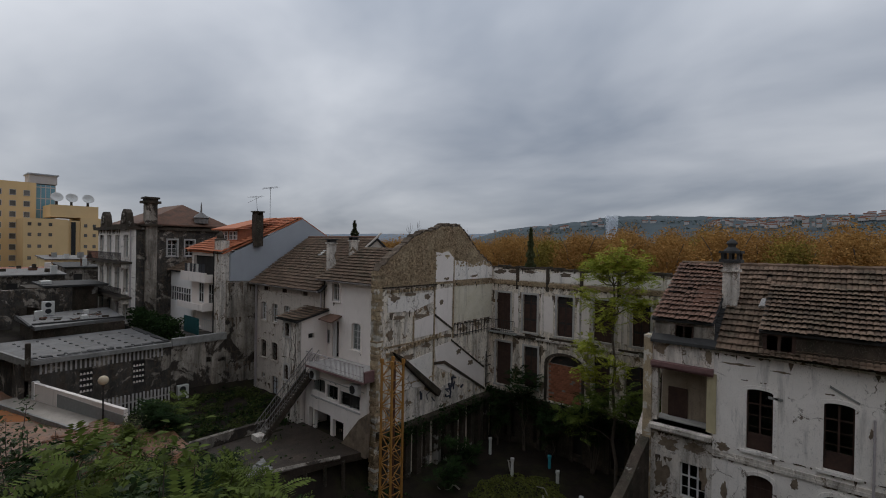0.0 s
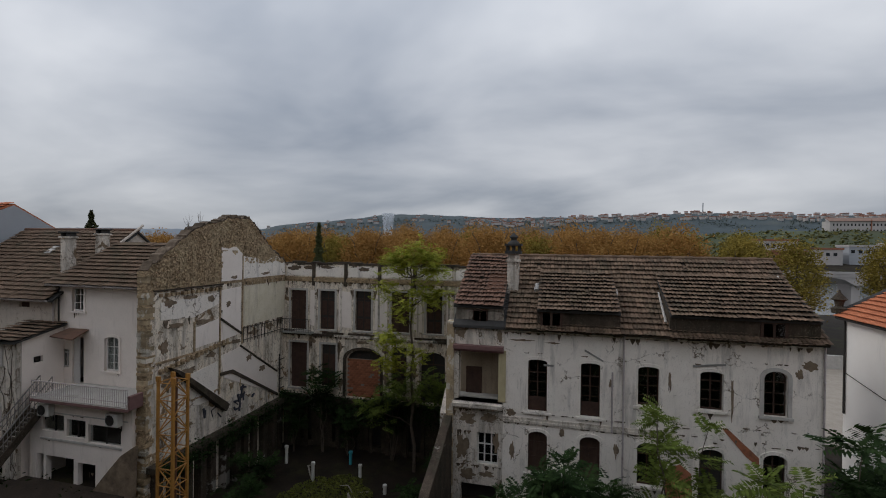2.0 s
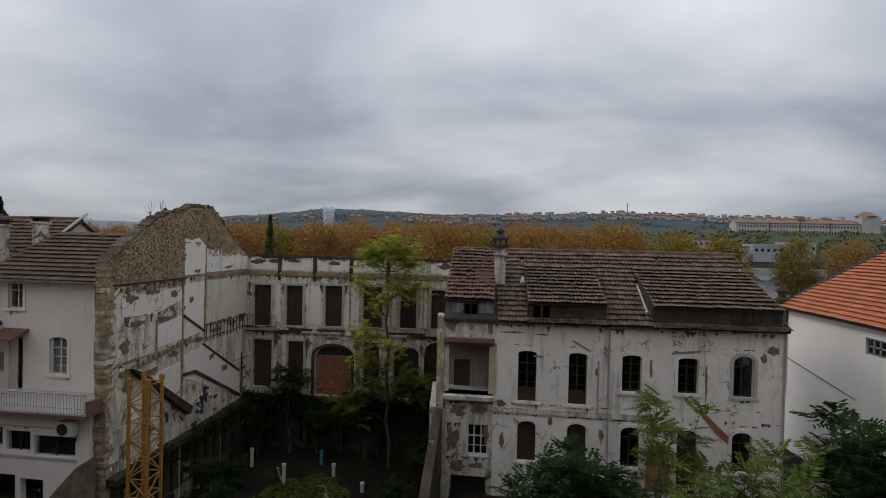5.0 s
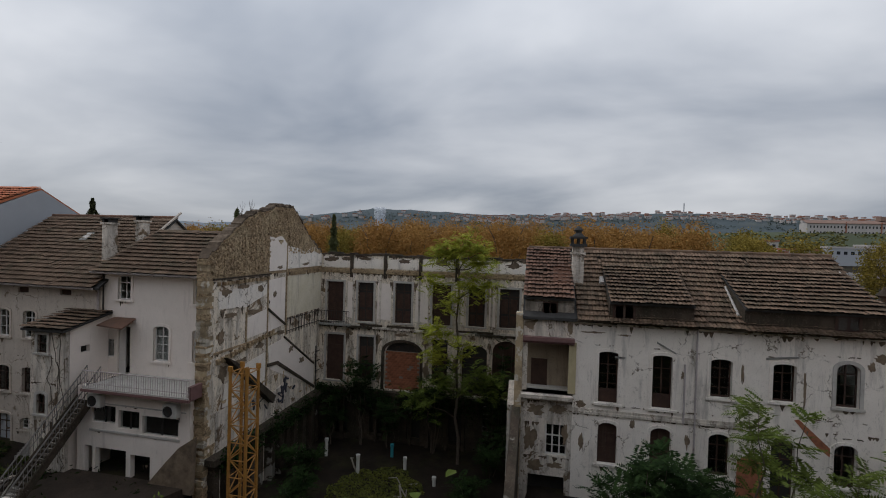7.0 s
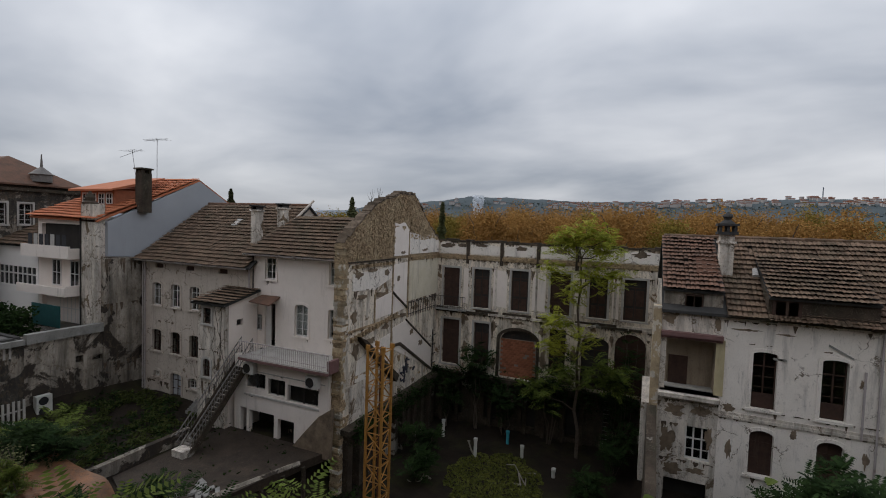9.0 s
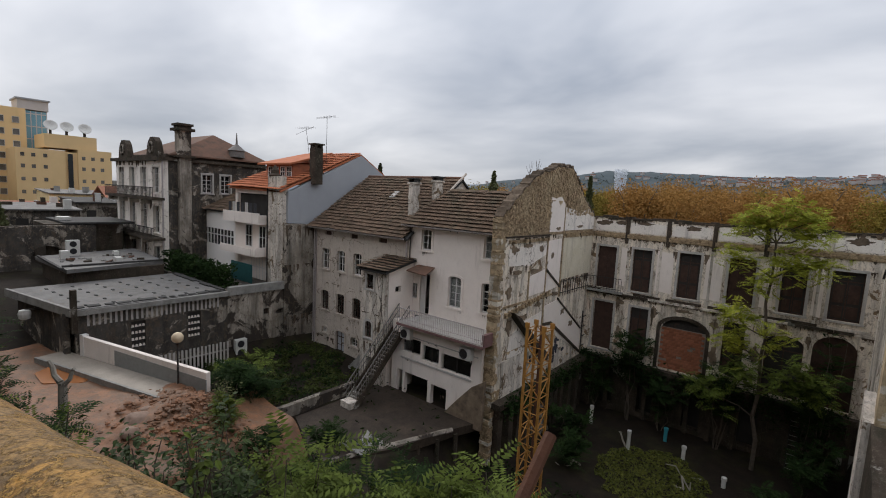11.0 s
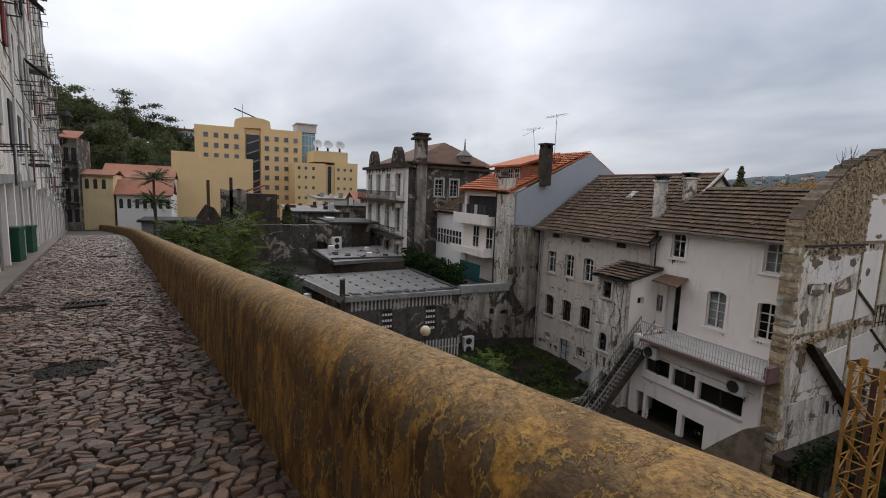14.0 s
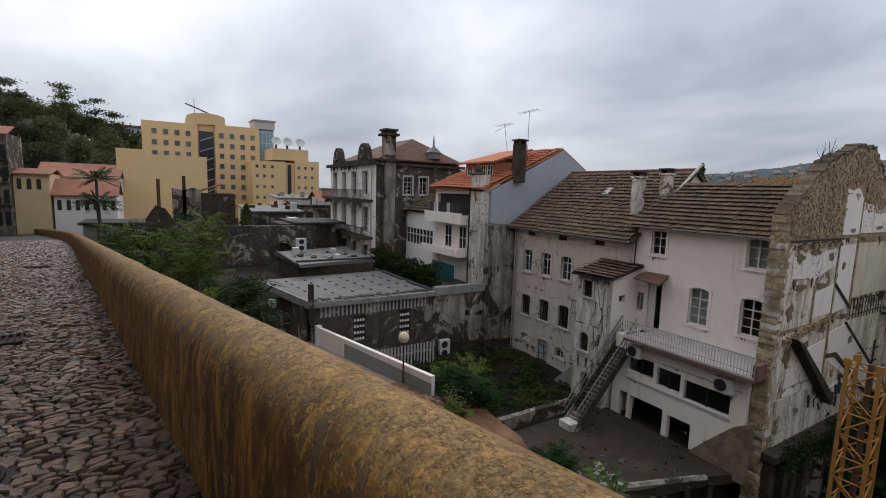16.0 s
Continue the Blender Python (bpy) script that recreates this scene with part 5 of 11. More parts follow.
# ---- tall party wall with the traces of floors and stairs ----
def build_gable_ruin():
    t = thing("gable_ruin", "tall roofless party wall with peeling plaster and bare rubble gable", "ruin", (-24.4, 28, -15.6))
    b2 = bmesh.new()
    rng = np.random.default_rng(8)
    key = [(21.0, -0.45), (22.6, 0.75), (24.4, 2.0), (25.3, 2.35), (26.9, 2.6), (27.9, 2.95), (29.8, 3.0), (30.6, 2.4), (32.9, 0.5), (34.6, -0.42)]
    top = []
    for (y0, z0), (y1, z1) in zip(key, key[1:]):
        n = max(2, int((y1 - y0) / 0.3))
        top += [(y0 + (y1 - y0) * i / n, z0 + (z1 - z0) * i / n + rng.uniform(-0.08, 0.1)) for i in range(n)]
    top.append(key[-1])
    GW.prism(b2, [(34.6, -1.7), (21.0, -1.7)] + top, 0, 0.6)
    part("rubble_gable", b2, M_STONE, t)
    # stones that stick out of the gable
    b2 = bmesh.new()
    for i in range(1900):
        y = rng.uniform(21.2, 34.2)
        zt = np.interp(y, [k[0] for k in key], [k[1] for k in key])
        z = rng.uniform(-1.5, zt - 0.05)
        if 26.9 < y < 29.2 and z < 0.9 or y > 29 and z < -0.4 + 0 * y:
            continue
        s = rng.uniform(0.04, 0.15)
        GW.box(b2, y - s, y + s, -rng.uniform(0.01, 0.07), 0.01, z - s * 0.55, z + s * 0.55)
    part("rubble", b2, M_STONE, t)["kind"] = "stuff"
    b2 = bmesh.new()
    for (y0, z0), (y1, z1) in zip(top, top[1:]):
        GW.prism(b2, [(y0, z0 - 0.02), (y1, z1 - 0.02), (y1, z1 + rng.uniform(0.0, 0.2)), (y0 * 0.5 + y1 * 0.5, z0 * 0.5 + z1 * 0.5 + rng.uniform(0.0, 0.26)), (y0, z0 + rng.uniform(0.0, 0.2))], -rng.uniform(0.0, 0.08), 0.62)
    part("mossy_crown", b2, M_MOULD, t)
    bm = bmesh.new()
    GW.wall(bm, 21.0, 34.6, -16.0, -1.7, 0.6, [])
    part("party_wall", bm, M_RUIN, t)
    # ragged quoin at the free end
    z = -16.0
    while z < -0.6:
        h = rng.uniform(0.12, 0.34)
        blocks("quoin_stone", GW, [(20.98 - rng.uniform(0, 0.1), 21.3 + rng.uniform(-0.25, 0.22) + 0.3 * noise.noise(Vector((z * 0.6, 0, 0))), -rng.uniform(0.01, 0.06), 0.62, z, z + h - 0.005)], M_QUOIN if rng.random() < 0.6 else M_STONE, t); z += h
    # sheets of plaster that still hold
    sheets = [[(26.9, -1.5), (29.0, -1.5), (29.1, 0.35), (28.3, 0.95), (27.6, 0.75), (26.9, 0.85)], [(29.15, -1.45), (34.5, -1.45), (34.5, -0.5), (33.2, 0.2), (31.8, -0.3), (30.4, 0.1), (29.2, 0.2)],
              [(26.9, -5.6), (28.9, -5.4), (28.9, -2.0), (26.9, -2.1)], [(29.2, -5.0), (34.5, -4.9), (34.5, -2.0), (29.2, -2.0)],
              [(21.9, -3.4), (24.4, -3.6), (26.6, -3.0), (26.7, -2.2), (21.9, -2.4)], [(24.6, -5.6), (26.7, -5.5), (26.7, -4.0), (24.6, -4.3)],
              [(28.95, -6.4), (33.5, -9.5), (33.5, -11.2), (27.2, -8.2), (26.9, -6.6)], [(22.4, -9.2), (26.6, -9.4), (26.6, -6.9), (24.0, -7.2), (22.6, -7.9)]]
    for k, s in enumerate(sheets):
        b2 = bmesh.new(); GW.prism(b2, s, -0.035, 0.01)
        part("plaster_sheet", b2, M_CLEANWHITE if k in (0, 2, 5, 6) else (mat("yellowed_plaster", (0.7, 0.64, 0.53), (0.6, 0.54, 0.4), 0.9, 1.2, 0.2, 20, (0.22, 0.17, 0.11), 0.45, 0.6, True, fleck=0.5) if k == 3 else M_PLASTER), t)
    drips(GW, t, [(21.4, 27.0, -1.8, 1.3), (27.0, 34.5, -1.7, 1.0), (21.4, 28.0, -5.95, 1.2), (29.0, 34.4, -5.0, 1.4), (22.0, 27.0, -3.5, 0.9)], 68, M_MOULD, (0.06, 0.35), 0.65, 0.04)
    drips(GW, t, [(21.4, 34.5, -11.0, 0.9), (22.0, 29.0, -8.8, 0.9), (21.3, 26.9, 0.2, 1.6), (26.9, 29.0, 0.6, 0.6)], 69, M_STONE, (0.1, 0.6), 0.5, 0.038, "bare_rubble")
    lost_render(GW, t, [(22.6, -2.5, 0.9, 0.5), (24.2, -2.3, 1.2, 0.3), (25.9, -2.6, 0.7, 0.5), (23.0, -3.9, 1.2, 0.35), (25.3, -4.0, 1.6, 0.3), (22.2, -5.0, 0.6, 0.9), (27.6, -3.1, 0.5, 0.5), (28.4, -5.9, 1.1, 0.35), (30.4, -5.6, 1.4, 0.3), (32.4, -5.4, 1.2, 0.3), (22.4, -7.2, 0.7, 1.0), (24.0, -6.9, 1.6, 0.4), (26.0, -6.3, 1.2, 0.4), (29.9, -7.4, 0.7, 0.5), (31.5, -8.6, 0.8, 0.5), (23.0, -10.6, 0.9, 0.8), (25.2, -10.9, 1.4, 0.5), (29.6, -10.4, 1.0, 0.7), (28.2, -1.3, 0.8, 0.3), (31.8, -1.2, 1.2, 0.25)], 83, M_UNDERCOAT, 0.045)
    # floor lines, joist stubs, partition scars
    b2 = bmesh.new()
    GW.box(b2, 21.4, 27.0, -0.14, 0, -1.72, -1.63); part("floor_ledge", b2, M_DARKWALL, t)
    blocks("joist_stub", GW, [(y, y + 0.2, -rng.uniform(0.08, 0.3), 0, -2.05, -1.85) for y in np.arange(21.8, 26.9, 0.4)], M_STONE, t)
    blocks("joist_stub", GW, [(y, y + 0.18, -rng.uniform(0.05, 0.16), 0, -1.95, -1.65) for y in np.arange(29.2, 34.4, 0.36)], M_STONE, t)
    blocks("joist_stub", GW, [(y, y + 0.22, -rng.uniform(0.06, 0.22), 0, -6.55 + 0.13 * (y - 21.8), -6.25 + 0.13 * (y - 21.8)) for y in np.arange(21.8, 27.6, 0.4)], M_STONE, t)
    blocks("partition_scar", GW, [(y - 0.06, y + 0.06, -0.06, 0, z0, z1) for y, z0, z1 in ((24.5, -5.8, -3.9), (26.8, -9.2, -2.0), (29.1, -6.2, 0.3), (22.4, -1.6, 0.0), (23.3, -1.6, 0.3), (24.3, -1.6, 1.0), (25.4, -1.6, 1.4))] + [(21.6, 28.0, -0.05, 0, -5.95, -5.82)], M_STONE, t)
    # stair traces: broken flights
    for p in ([(26.8, -7.75), (28.1, -7.85), (33.6, -11.2), (33.6, -11.4), (28.0, -8.07), (26.8, -7.95)], [(28.9, -6.25), (33.5, -9.3), (33.5, -9.42), (28.9, -6.39)], [(26.8, -3.95), (29.0, -5.35), (29.0, -5.5), (26.8, -4.12)]):
        part("stair_trace", GW.prism(bmesh.new(), p, -0.1, 0), M_DARKWALL, t)
    part("broken_stair", GW.prism(bmesh.new(), [(22.2, -6.2), (23.0, -6.6), (27.3, -10.0), (27.0, -10.4)], -0.5, 0), M_DARKWALL, t)
    b2 = bmesh.new(); GW.prism(b2, [(21.8, -9.3), (24.6, -9.2), (26.9, -10.2), (29, -9.6), (31.5, -11.8), (21.9, -11.6)], -0.05, 0.01)
    part("lower_plaster", b2, M_PLASTER2, t, "stained pale plaster with black scrawls")
    gl = np.random.default_rng(44)
    for k in range(16):
        yc, zc = 27.6 + gl.normal(0, 1.3), -10.3 + gl.normal(0, 0.35)
        pts = [(yc + gl.uniform(-0.35, 0.35), zc + gl.uniform(-0.45, 0.45)) for _ in range(3)]
        b2 = bmesh.new()
        for (ya, za), (yb, zb) in zip(pts, pts[1:]):
            bar(b2, GW.at(ya, -0.06, za), GW.at(yb, -0.06, zb), gl.uniform(0.03, 0.1), 4)
        part("scrawl", b2, M_SCRAWL, t)
    b2 = bmesh.new()
    for z in (-8.5, -9.3, -10.1, -10.9):
        bar(b2, (-24.05, 33.8, z), (-24.05, 34.5, z), 0.04)
    bar(b2, (-24.05, 33.8, -11.2), (-24.05, 33.8, -8.0), 0.05)
    part("stair_post", b2, M_IRON, t)
    blocks("basement_pier", GW, [(21.3 + i * 1.1, 21.8 + i * 1.1, -rng.uniform(0.3, 0.6), 0, -16, -11.95) for i in range(12)], M_DARKWALL, t)
    blocks("basement_beam", GW, [(21.0, 34.5, -0.65, 0, -11.95, -11.6)], M_DARKWALL, t)


build_gable_ruin()


# ---- lived-in white house, its neighbour and yard ----
WH = Facade((0, 22.9, 0), (1, 0, 0), (0, 1, 0))
LH = Facade((0, 22.7, 0), (1, 0, 0), (0, 1, 0))
EX = Facade((0, 20.7, 0), (1, 0, 0), (0, 1, 0))


def gutter(parent, x0, x1, y, z):
    b = bmesh.new()
    bar(b, (x0, y, z), (x1, y, z), 0.07, 8)
    return part("gutter", b, M_PALEMETAL, parent)


def build_white_house():
    t = thing("white_house", "pale painted house with arched windows and brown tile roof", "house", (-28.7, 24, -13.3))
    wins = [(-31.95, -31.0, -3.34, -1.85, 0.1), (-26.55, -25.5, -3.34, -1.8, 0.1), (-29.3, -28.2, -6.98, -4.83, 0.2), (-26.55, -25.48, -6.85, -4.88, 0.16)]
    door = (-31.95, -31.0, -8.0, -5.0, 0)
    small = (-32.8, -32.2, -7.0, -5.85, 0)
    bm = bmesh.new()
    WH.wall(bm, -33.0, -24.72, -13.4, -1.5, 0.4, wins + [door, small])
    part("front_wall", bm, M_CLEANWHITE, t)
    part("side_wall", one_box(-33.0, -32.65, 23.3, 29.8, -13.4, -1.5), M_CLEANWHITE, t)
    part("rear_wall", one_box(-33.0, -24.72, 29.4, 29.8, -13.4, -1.5), M_CLEANWHITE, t)
    part("floor_slab", one_box(-32.6, -24.72, 23.3, 29.4, -8.2, -8.0), M_INSIDE, t)
    part("partition", one_box(-32.6, -24.72, 25.6, 25.7, -8.0, -1.6), M_INSIDE, t)
    for k, w in enumerate(wins):
        window(WH, *w, t, M_FRAMEWHITE, 0.14, 1, 1 if k < 2 else 2, 0.7, None, M_CLEANWHITE, curtain=k in (1, 2))
    window(WH, *small, t, M_FRAMEWHITE, 0.14, 1, 1, 0.8)
    b2 = bmesh.new(); WH.box(b2, -31.9, -31.45, 0.1, 0.16, -8.0, -5.05)
    part("door", b2, M_FRAMEWHITE, t, "half-open pale glazed balcony door")
    slab("roof", t, M_ASPHALTROOF, [(-33.4, 22.35, -1.62), (-24.75, 22.35, -1.62), (-24.75, 26.1, 1.05), (-32.0, 26.1, 1.05)], 0.12)
    slab("roof", t, M_ASPHALTROOF, [(-32.0, 26.1, 1.05), (-24.75, 26.1, 1.05), (-24.75, 30.0, -1.6), (-33.4, 30.0, -1.6)], 0.12)
    slab("roof", t, M_ASPHALTROOF, [(-33.4, 30.0, -1.6), (-33.4, 22.35, -1.62), (-32.0, 26.1, 1.05)], 0.12)
    tile_slope("roof_tiles", t, M_TILE_BROWN, (-33.45, 22.3, -1.62), (-24.75, 22.3, -1.62), (-24.75, 26.1, 1.06), (-32.0, 26.1, 1.06), seed=11, jitter=0.006)
    b2 = bmesh.new(); WH.box(b2, -33.3, -24.75, -0.5, 0, -1.74, -1.62); part("eave_board", b2, M_STONEFRAME, t)
    gutter(t, -33.4, -24.75, 22.28, -1.66)
    b2 = bmesh.new(); bar(b2, (-33.0, 22.82, -8), (-33.0, 22.82, -1.8), 0.05, 8); part("drainpipe", b2, M_IRON, t)
    # canopy over the balcony door
    slab("door_canopy", t, M_TILE_RED, [(-32.2, 21.7, -4.75), (-30.4, 21.7, -4.85), (-30.6, 22.9, -4.45), (-32.2, 22.9, -4.45)], 0.08)
    # lower storey that juts out under a balcony
    holes = [(-31.3, -29.65, -10.1, -9.1, 0), (-29.45, -28.05, -10.3, -9.25, 0), (-27.85, -25.5, -10.45, -9.4, 0), (-31.75, -31.2, -13.2, -11.5, 0), (-31.0, -28.9, -13.2, -11.55, 0), (-28.6, -27.3, -13.2, -11.7, 0)]
    bm = bmesh.new()
    EX.wall(bm, -32.3, -24.75, -13.4, -8.1, 0.3, holes)
    ex = part("lower_storey_wall", bm, M_CLEANWHITE, t)
    part("lower_side_wall", one_box(-32.3, -32.0, 21.0, 22.9, -13.4, -8.1), M_CLEANWHITE, t)
    part("lower_back", one_box(-32.0, -24.8, 22.6, 22.7, -13.4, -8.1), M_INSIDE, t)
    for h in holes[:3]:
        w = bmesh.new(); EX.box(w, h[0], h[1], 0.16, 0.18, h[2], h[3])
        g = part("strip_window", w, M_GLASS, t); g.visible_shadow = False
        w = bmesh.new()
        m = (h[0] + h[1]) / 2
        EX.box(w, m - 0.04, m + 0.04, 0.13, 0.21, h[2], h[3])
        part("mullion", w, M_IRON, g)
    b2 = bmesh.new()
    EX.box(b2, -32.0, -25.0, -0.03, 0, -9.02, -8.95); EX.box(b2, -31.4, -25.4, -0.05, 0, -10.62, -10.5)
    part("sill_band", b2, M_STONEFRAME, t)
    bal = part("balcony", one_box(-31.2, -24.3, 20.0, 22.9, -8.1, -7.9), M_STONEFRAME, t)
    part("balcony_edge", one_box(-31.25, -24.25, 19.95, 20.05, -8.13, -7.98), M_MAROON, bal)
    part("balcony_end", one_box(-24.4, -24.2, 20.05, 20.9, -8.05, -7.3), M_MAROON, bal)
    b2 = bmesh.new()
    bar(b2, (-31.2, 20.02, -6.95), (-24.3, 20.02, -6.95), 0.035, 6); bar(b2, (-31.2, 20.02, -7.65), (-24.3, 20.02, -7.65), 0.02, 6)
    part("rail", b2, M_PALEMETAL, bal)
    for x in np.arange(-31.2, -24.29, 0.15):
        b2 = bmesh.new(); bar(b2, (x, 20.02, -7.9), (x, 20.02, -6.95), 0.016, 4); part("baluster", b2, M_PALEMETAL, bal)
    # air conditioners
    for x, z in ((-30.75, -8.75), (-25.75, -8.85)):
        a = thing("air_conditioner", "aged white outdoor air conditioner on a wall bracket", "air conditioner", (x, 20.5, z - 0.38), "outdoor air conditioners")
        b2 = bmesh.new(); box(b2, x - 0.45, x + 0.45, 20.3, 20.66, z - 0.36, z + 0.36); bmesh.ops.bevel(b2, geom=b2.edges[:], offset=0.03, segments=2, affect="EDGES"); part("casing", b2, M_PLASTICWHITE, a)
        b2 = bmesh.new()
        for r in (0.1, 0.17, 0.24, 0.3):
            for k in range(20):
                a0, a1 = k * math.pi / 10, (k + 1) * math.pi / 10
                bar(b2, (x - 0.1 + r * math.cos(a0), 20.285, z + r * math.sin(a0)), (x - 0.1 + r * math.cos(a1), 20.285, z + r * math.sin(a1)), 0.008, 4)
        part("fan_grille", b2, M_BLACKPLASTIC, a)
        b2 = bmesh.new(); c = [b2.verts.new((x - 0.1 + 0.29 * math.cos(k * math.pi / 10), 20.294, z + 0.29 * math.sin(k * math.pi / 10))) for k in range(20)]; b2.faces.new(c)
        part("fan_opening", b2, M_IRON, a)
        for sx in (-0.3, 0.3):
            b2 = bmesh.new(); box(b2, x + sx - 0.02, x + sx + 0.02, 20.3, 20.7, z - 0.42, z - 0.37); box(b2, x + sx - 0.02, x + sx + 0.02, 20.67, 20.7, z - 0.7, z - 0.37); part("bracket", b2, M_IRON, a)
    # stair down to the yard
    st = thing("outside_stair", "steep concrete outside stair with a pale iron handrail", "stairs", (-31.9, 17.5, -13.2))
    n, y0, z0, y1, z1 = 24, 21.3, -8.1, 16.6, -12.9
    for i in range(n):
        ya, za = y0 + (y1 - y0) * i / n, z0 + (z1 - z0) * i / n
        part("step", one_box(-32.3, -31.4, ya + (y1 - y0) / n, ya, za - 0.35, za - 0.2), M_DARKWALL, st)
    for x in (-32.35, -31.38):
        F = Facade((x, 0, 0), (0, 1, 0), (1, 0, 0))
        b2 = bmesh.new(); F.prism(b2, [(y0, z0 + 0.1), (y1, z1 + 0.1), (y1, z1 - 0.5), (y0, z0 - 0.5)], 0, 0.08); part("stringer", b2, M_DARKWALL, st)
        b2 = bmesh.new(); bar(b2, (x, y0, z0 + 1.0), (x, y1, z1 + 1.0), 0.04, 6); bar(b2, (x, y0, z0 + 0.55), (x, y1, z1 + 0.55), 0.025, 6); part("handrail", b2, M_LOUVRE2, st)
        for i in range(n):
            y, z = y0 + (y1 - y0) * i / n, z0 + (z1 - z0) * i / n
            b2 = bmesh.new(); bar(b2, (x, y, z), (x, y, z + 1.0), 0.015, 4); part("baluster", b2, M_LOUVRE2, st)
    part("pier", one_box(-32.3, -31.4, 16.3, 17.1, -13.4, -12.6), M_PLASTER2, st)
    drips(EX, t, [(-32.0, -25.0, -9.02, 0.2), (-32.2, -25.0, -10.62, 0.5), (-29.0, -24.8, -12.2, 1.1)], 72, M_MOULD, gap=0.8)
    drips(WH, t, [(-33.0, -24.8, -1.74, 0.35)] + [(w[0] - 0.05, w[1] + 0.05, w[2] - 0.1, 0.5) for w in wins], 73, M_MOULD, (0.03, 0.12), 0.85)
    # small lean-to tower on the corner
    lt = thing("stair_tower", "narrow stained white annexe with a low tile roof", "annexe", (-34, 21.2, -13.2))
    S = Facade((-32.6, 0, 0), (0, 1, 0), (-1, 0, 0))
    Fr = Facade((0, 20.2, 0), (1, 0, 0), (0, 1, 0))
    bm = bmesh.new(); Fr.wall(bm, -35.1, -32.6, -13.4, -4.75, 0.25, [(-34.6, -33.9, -6.25, -5.2, 0), (-34.6, -33.95, -9.8, -8.6, 0.2), (-34.4, -33.7, -12.9, -11.2, 0)]); part("front_wall", bm, M_PLASTER2, lt)
    bm = bmesh.new(); S.wall(bm, 20.45, 22.88, -13.4, -4.75, 0.25, [(21.1, 21.65, -6.35, -5.95, 0)]); part("side_wall", bm, M_CLEANWHITE, lt)
    b2 = S.prism(bmesh.new(), [(20.2, -4.75), (22.88, -4.75), (22.88, -4.2)], 0.01, 0.24); part("side_gable", b2, M_CLEANWHITE, lt)
    part("west_wall", one_box(-35.1, -34.85, 20.45, 22.7, -13.4, -4.75), M_PLASTER2, lt)
    part("core", one_box(-34.8, -32.9, 21.4, 22.6, -13.4, -4.9), M_INSIDE, lt)
    window(Fr, -34.6, -33.9, -6.25, -5.2, 0, lt, M_WOOD, 0.1, 0, 0, 0.5, None, M_STONEFRAME)
    window(Fr, -34.6, -33.95, -9.8, -8.6, 0.2, lt, M_WOOD, 0.1, 1, 0, 0.5, None, M_STONEFRAME)
    slab("roof", lt, M_ASPHALTROOF, [(-35.4, 19.85, -4.82), (-32.35, 19.85, -4.82), (-32.35, 22.9, -4.14), (-35.4, 22.9, -4.14)], 0.12)
    tile_slope("roof_tiles", lt, M_TILE_OLD, (-35.45, 19.8, -4.8), (-32.3, 19.8, -4.8), (-32.3, 22.85, -4.1), (-35.45, 22.85, -4.1), seed=21)
    b2 = bmesh.new()
    for k, (x, z0c, z1c) in enumerate(((-33.0, -12.5, -5.0), (-33.25, -11, -5.3), (-33.5, -9.5, -6.4), (-32.85, -13, -7.0))):
        rg = np.random.default_rng(k)
        p = Vector((x, 20.17, z0c))
        while p.z < z1c:
            q = p + Vector((rg.normal(0, 0.12), 0, 0.45)); bar(b2, p, q, 0.016, 5); p = q
    part("bare_creeper", b2, M_BARK, lt)
    drips(Fr, lt, [(-35.1, -32.6, -4.9, 1.6), (-33.6, -32.6, -6.5, 3.0), (-35.1, -33.0, -8.0, 0.8), (-35.1, -32.6, -10.2, 2.0)], 74, M_MOULD, gap=0.55)


build_white_house()


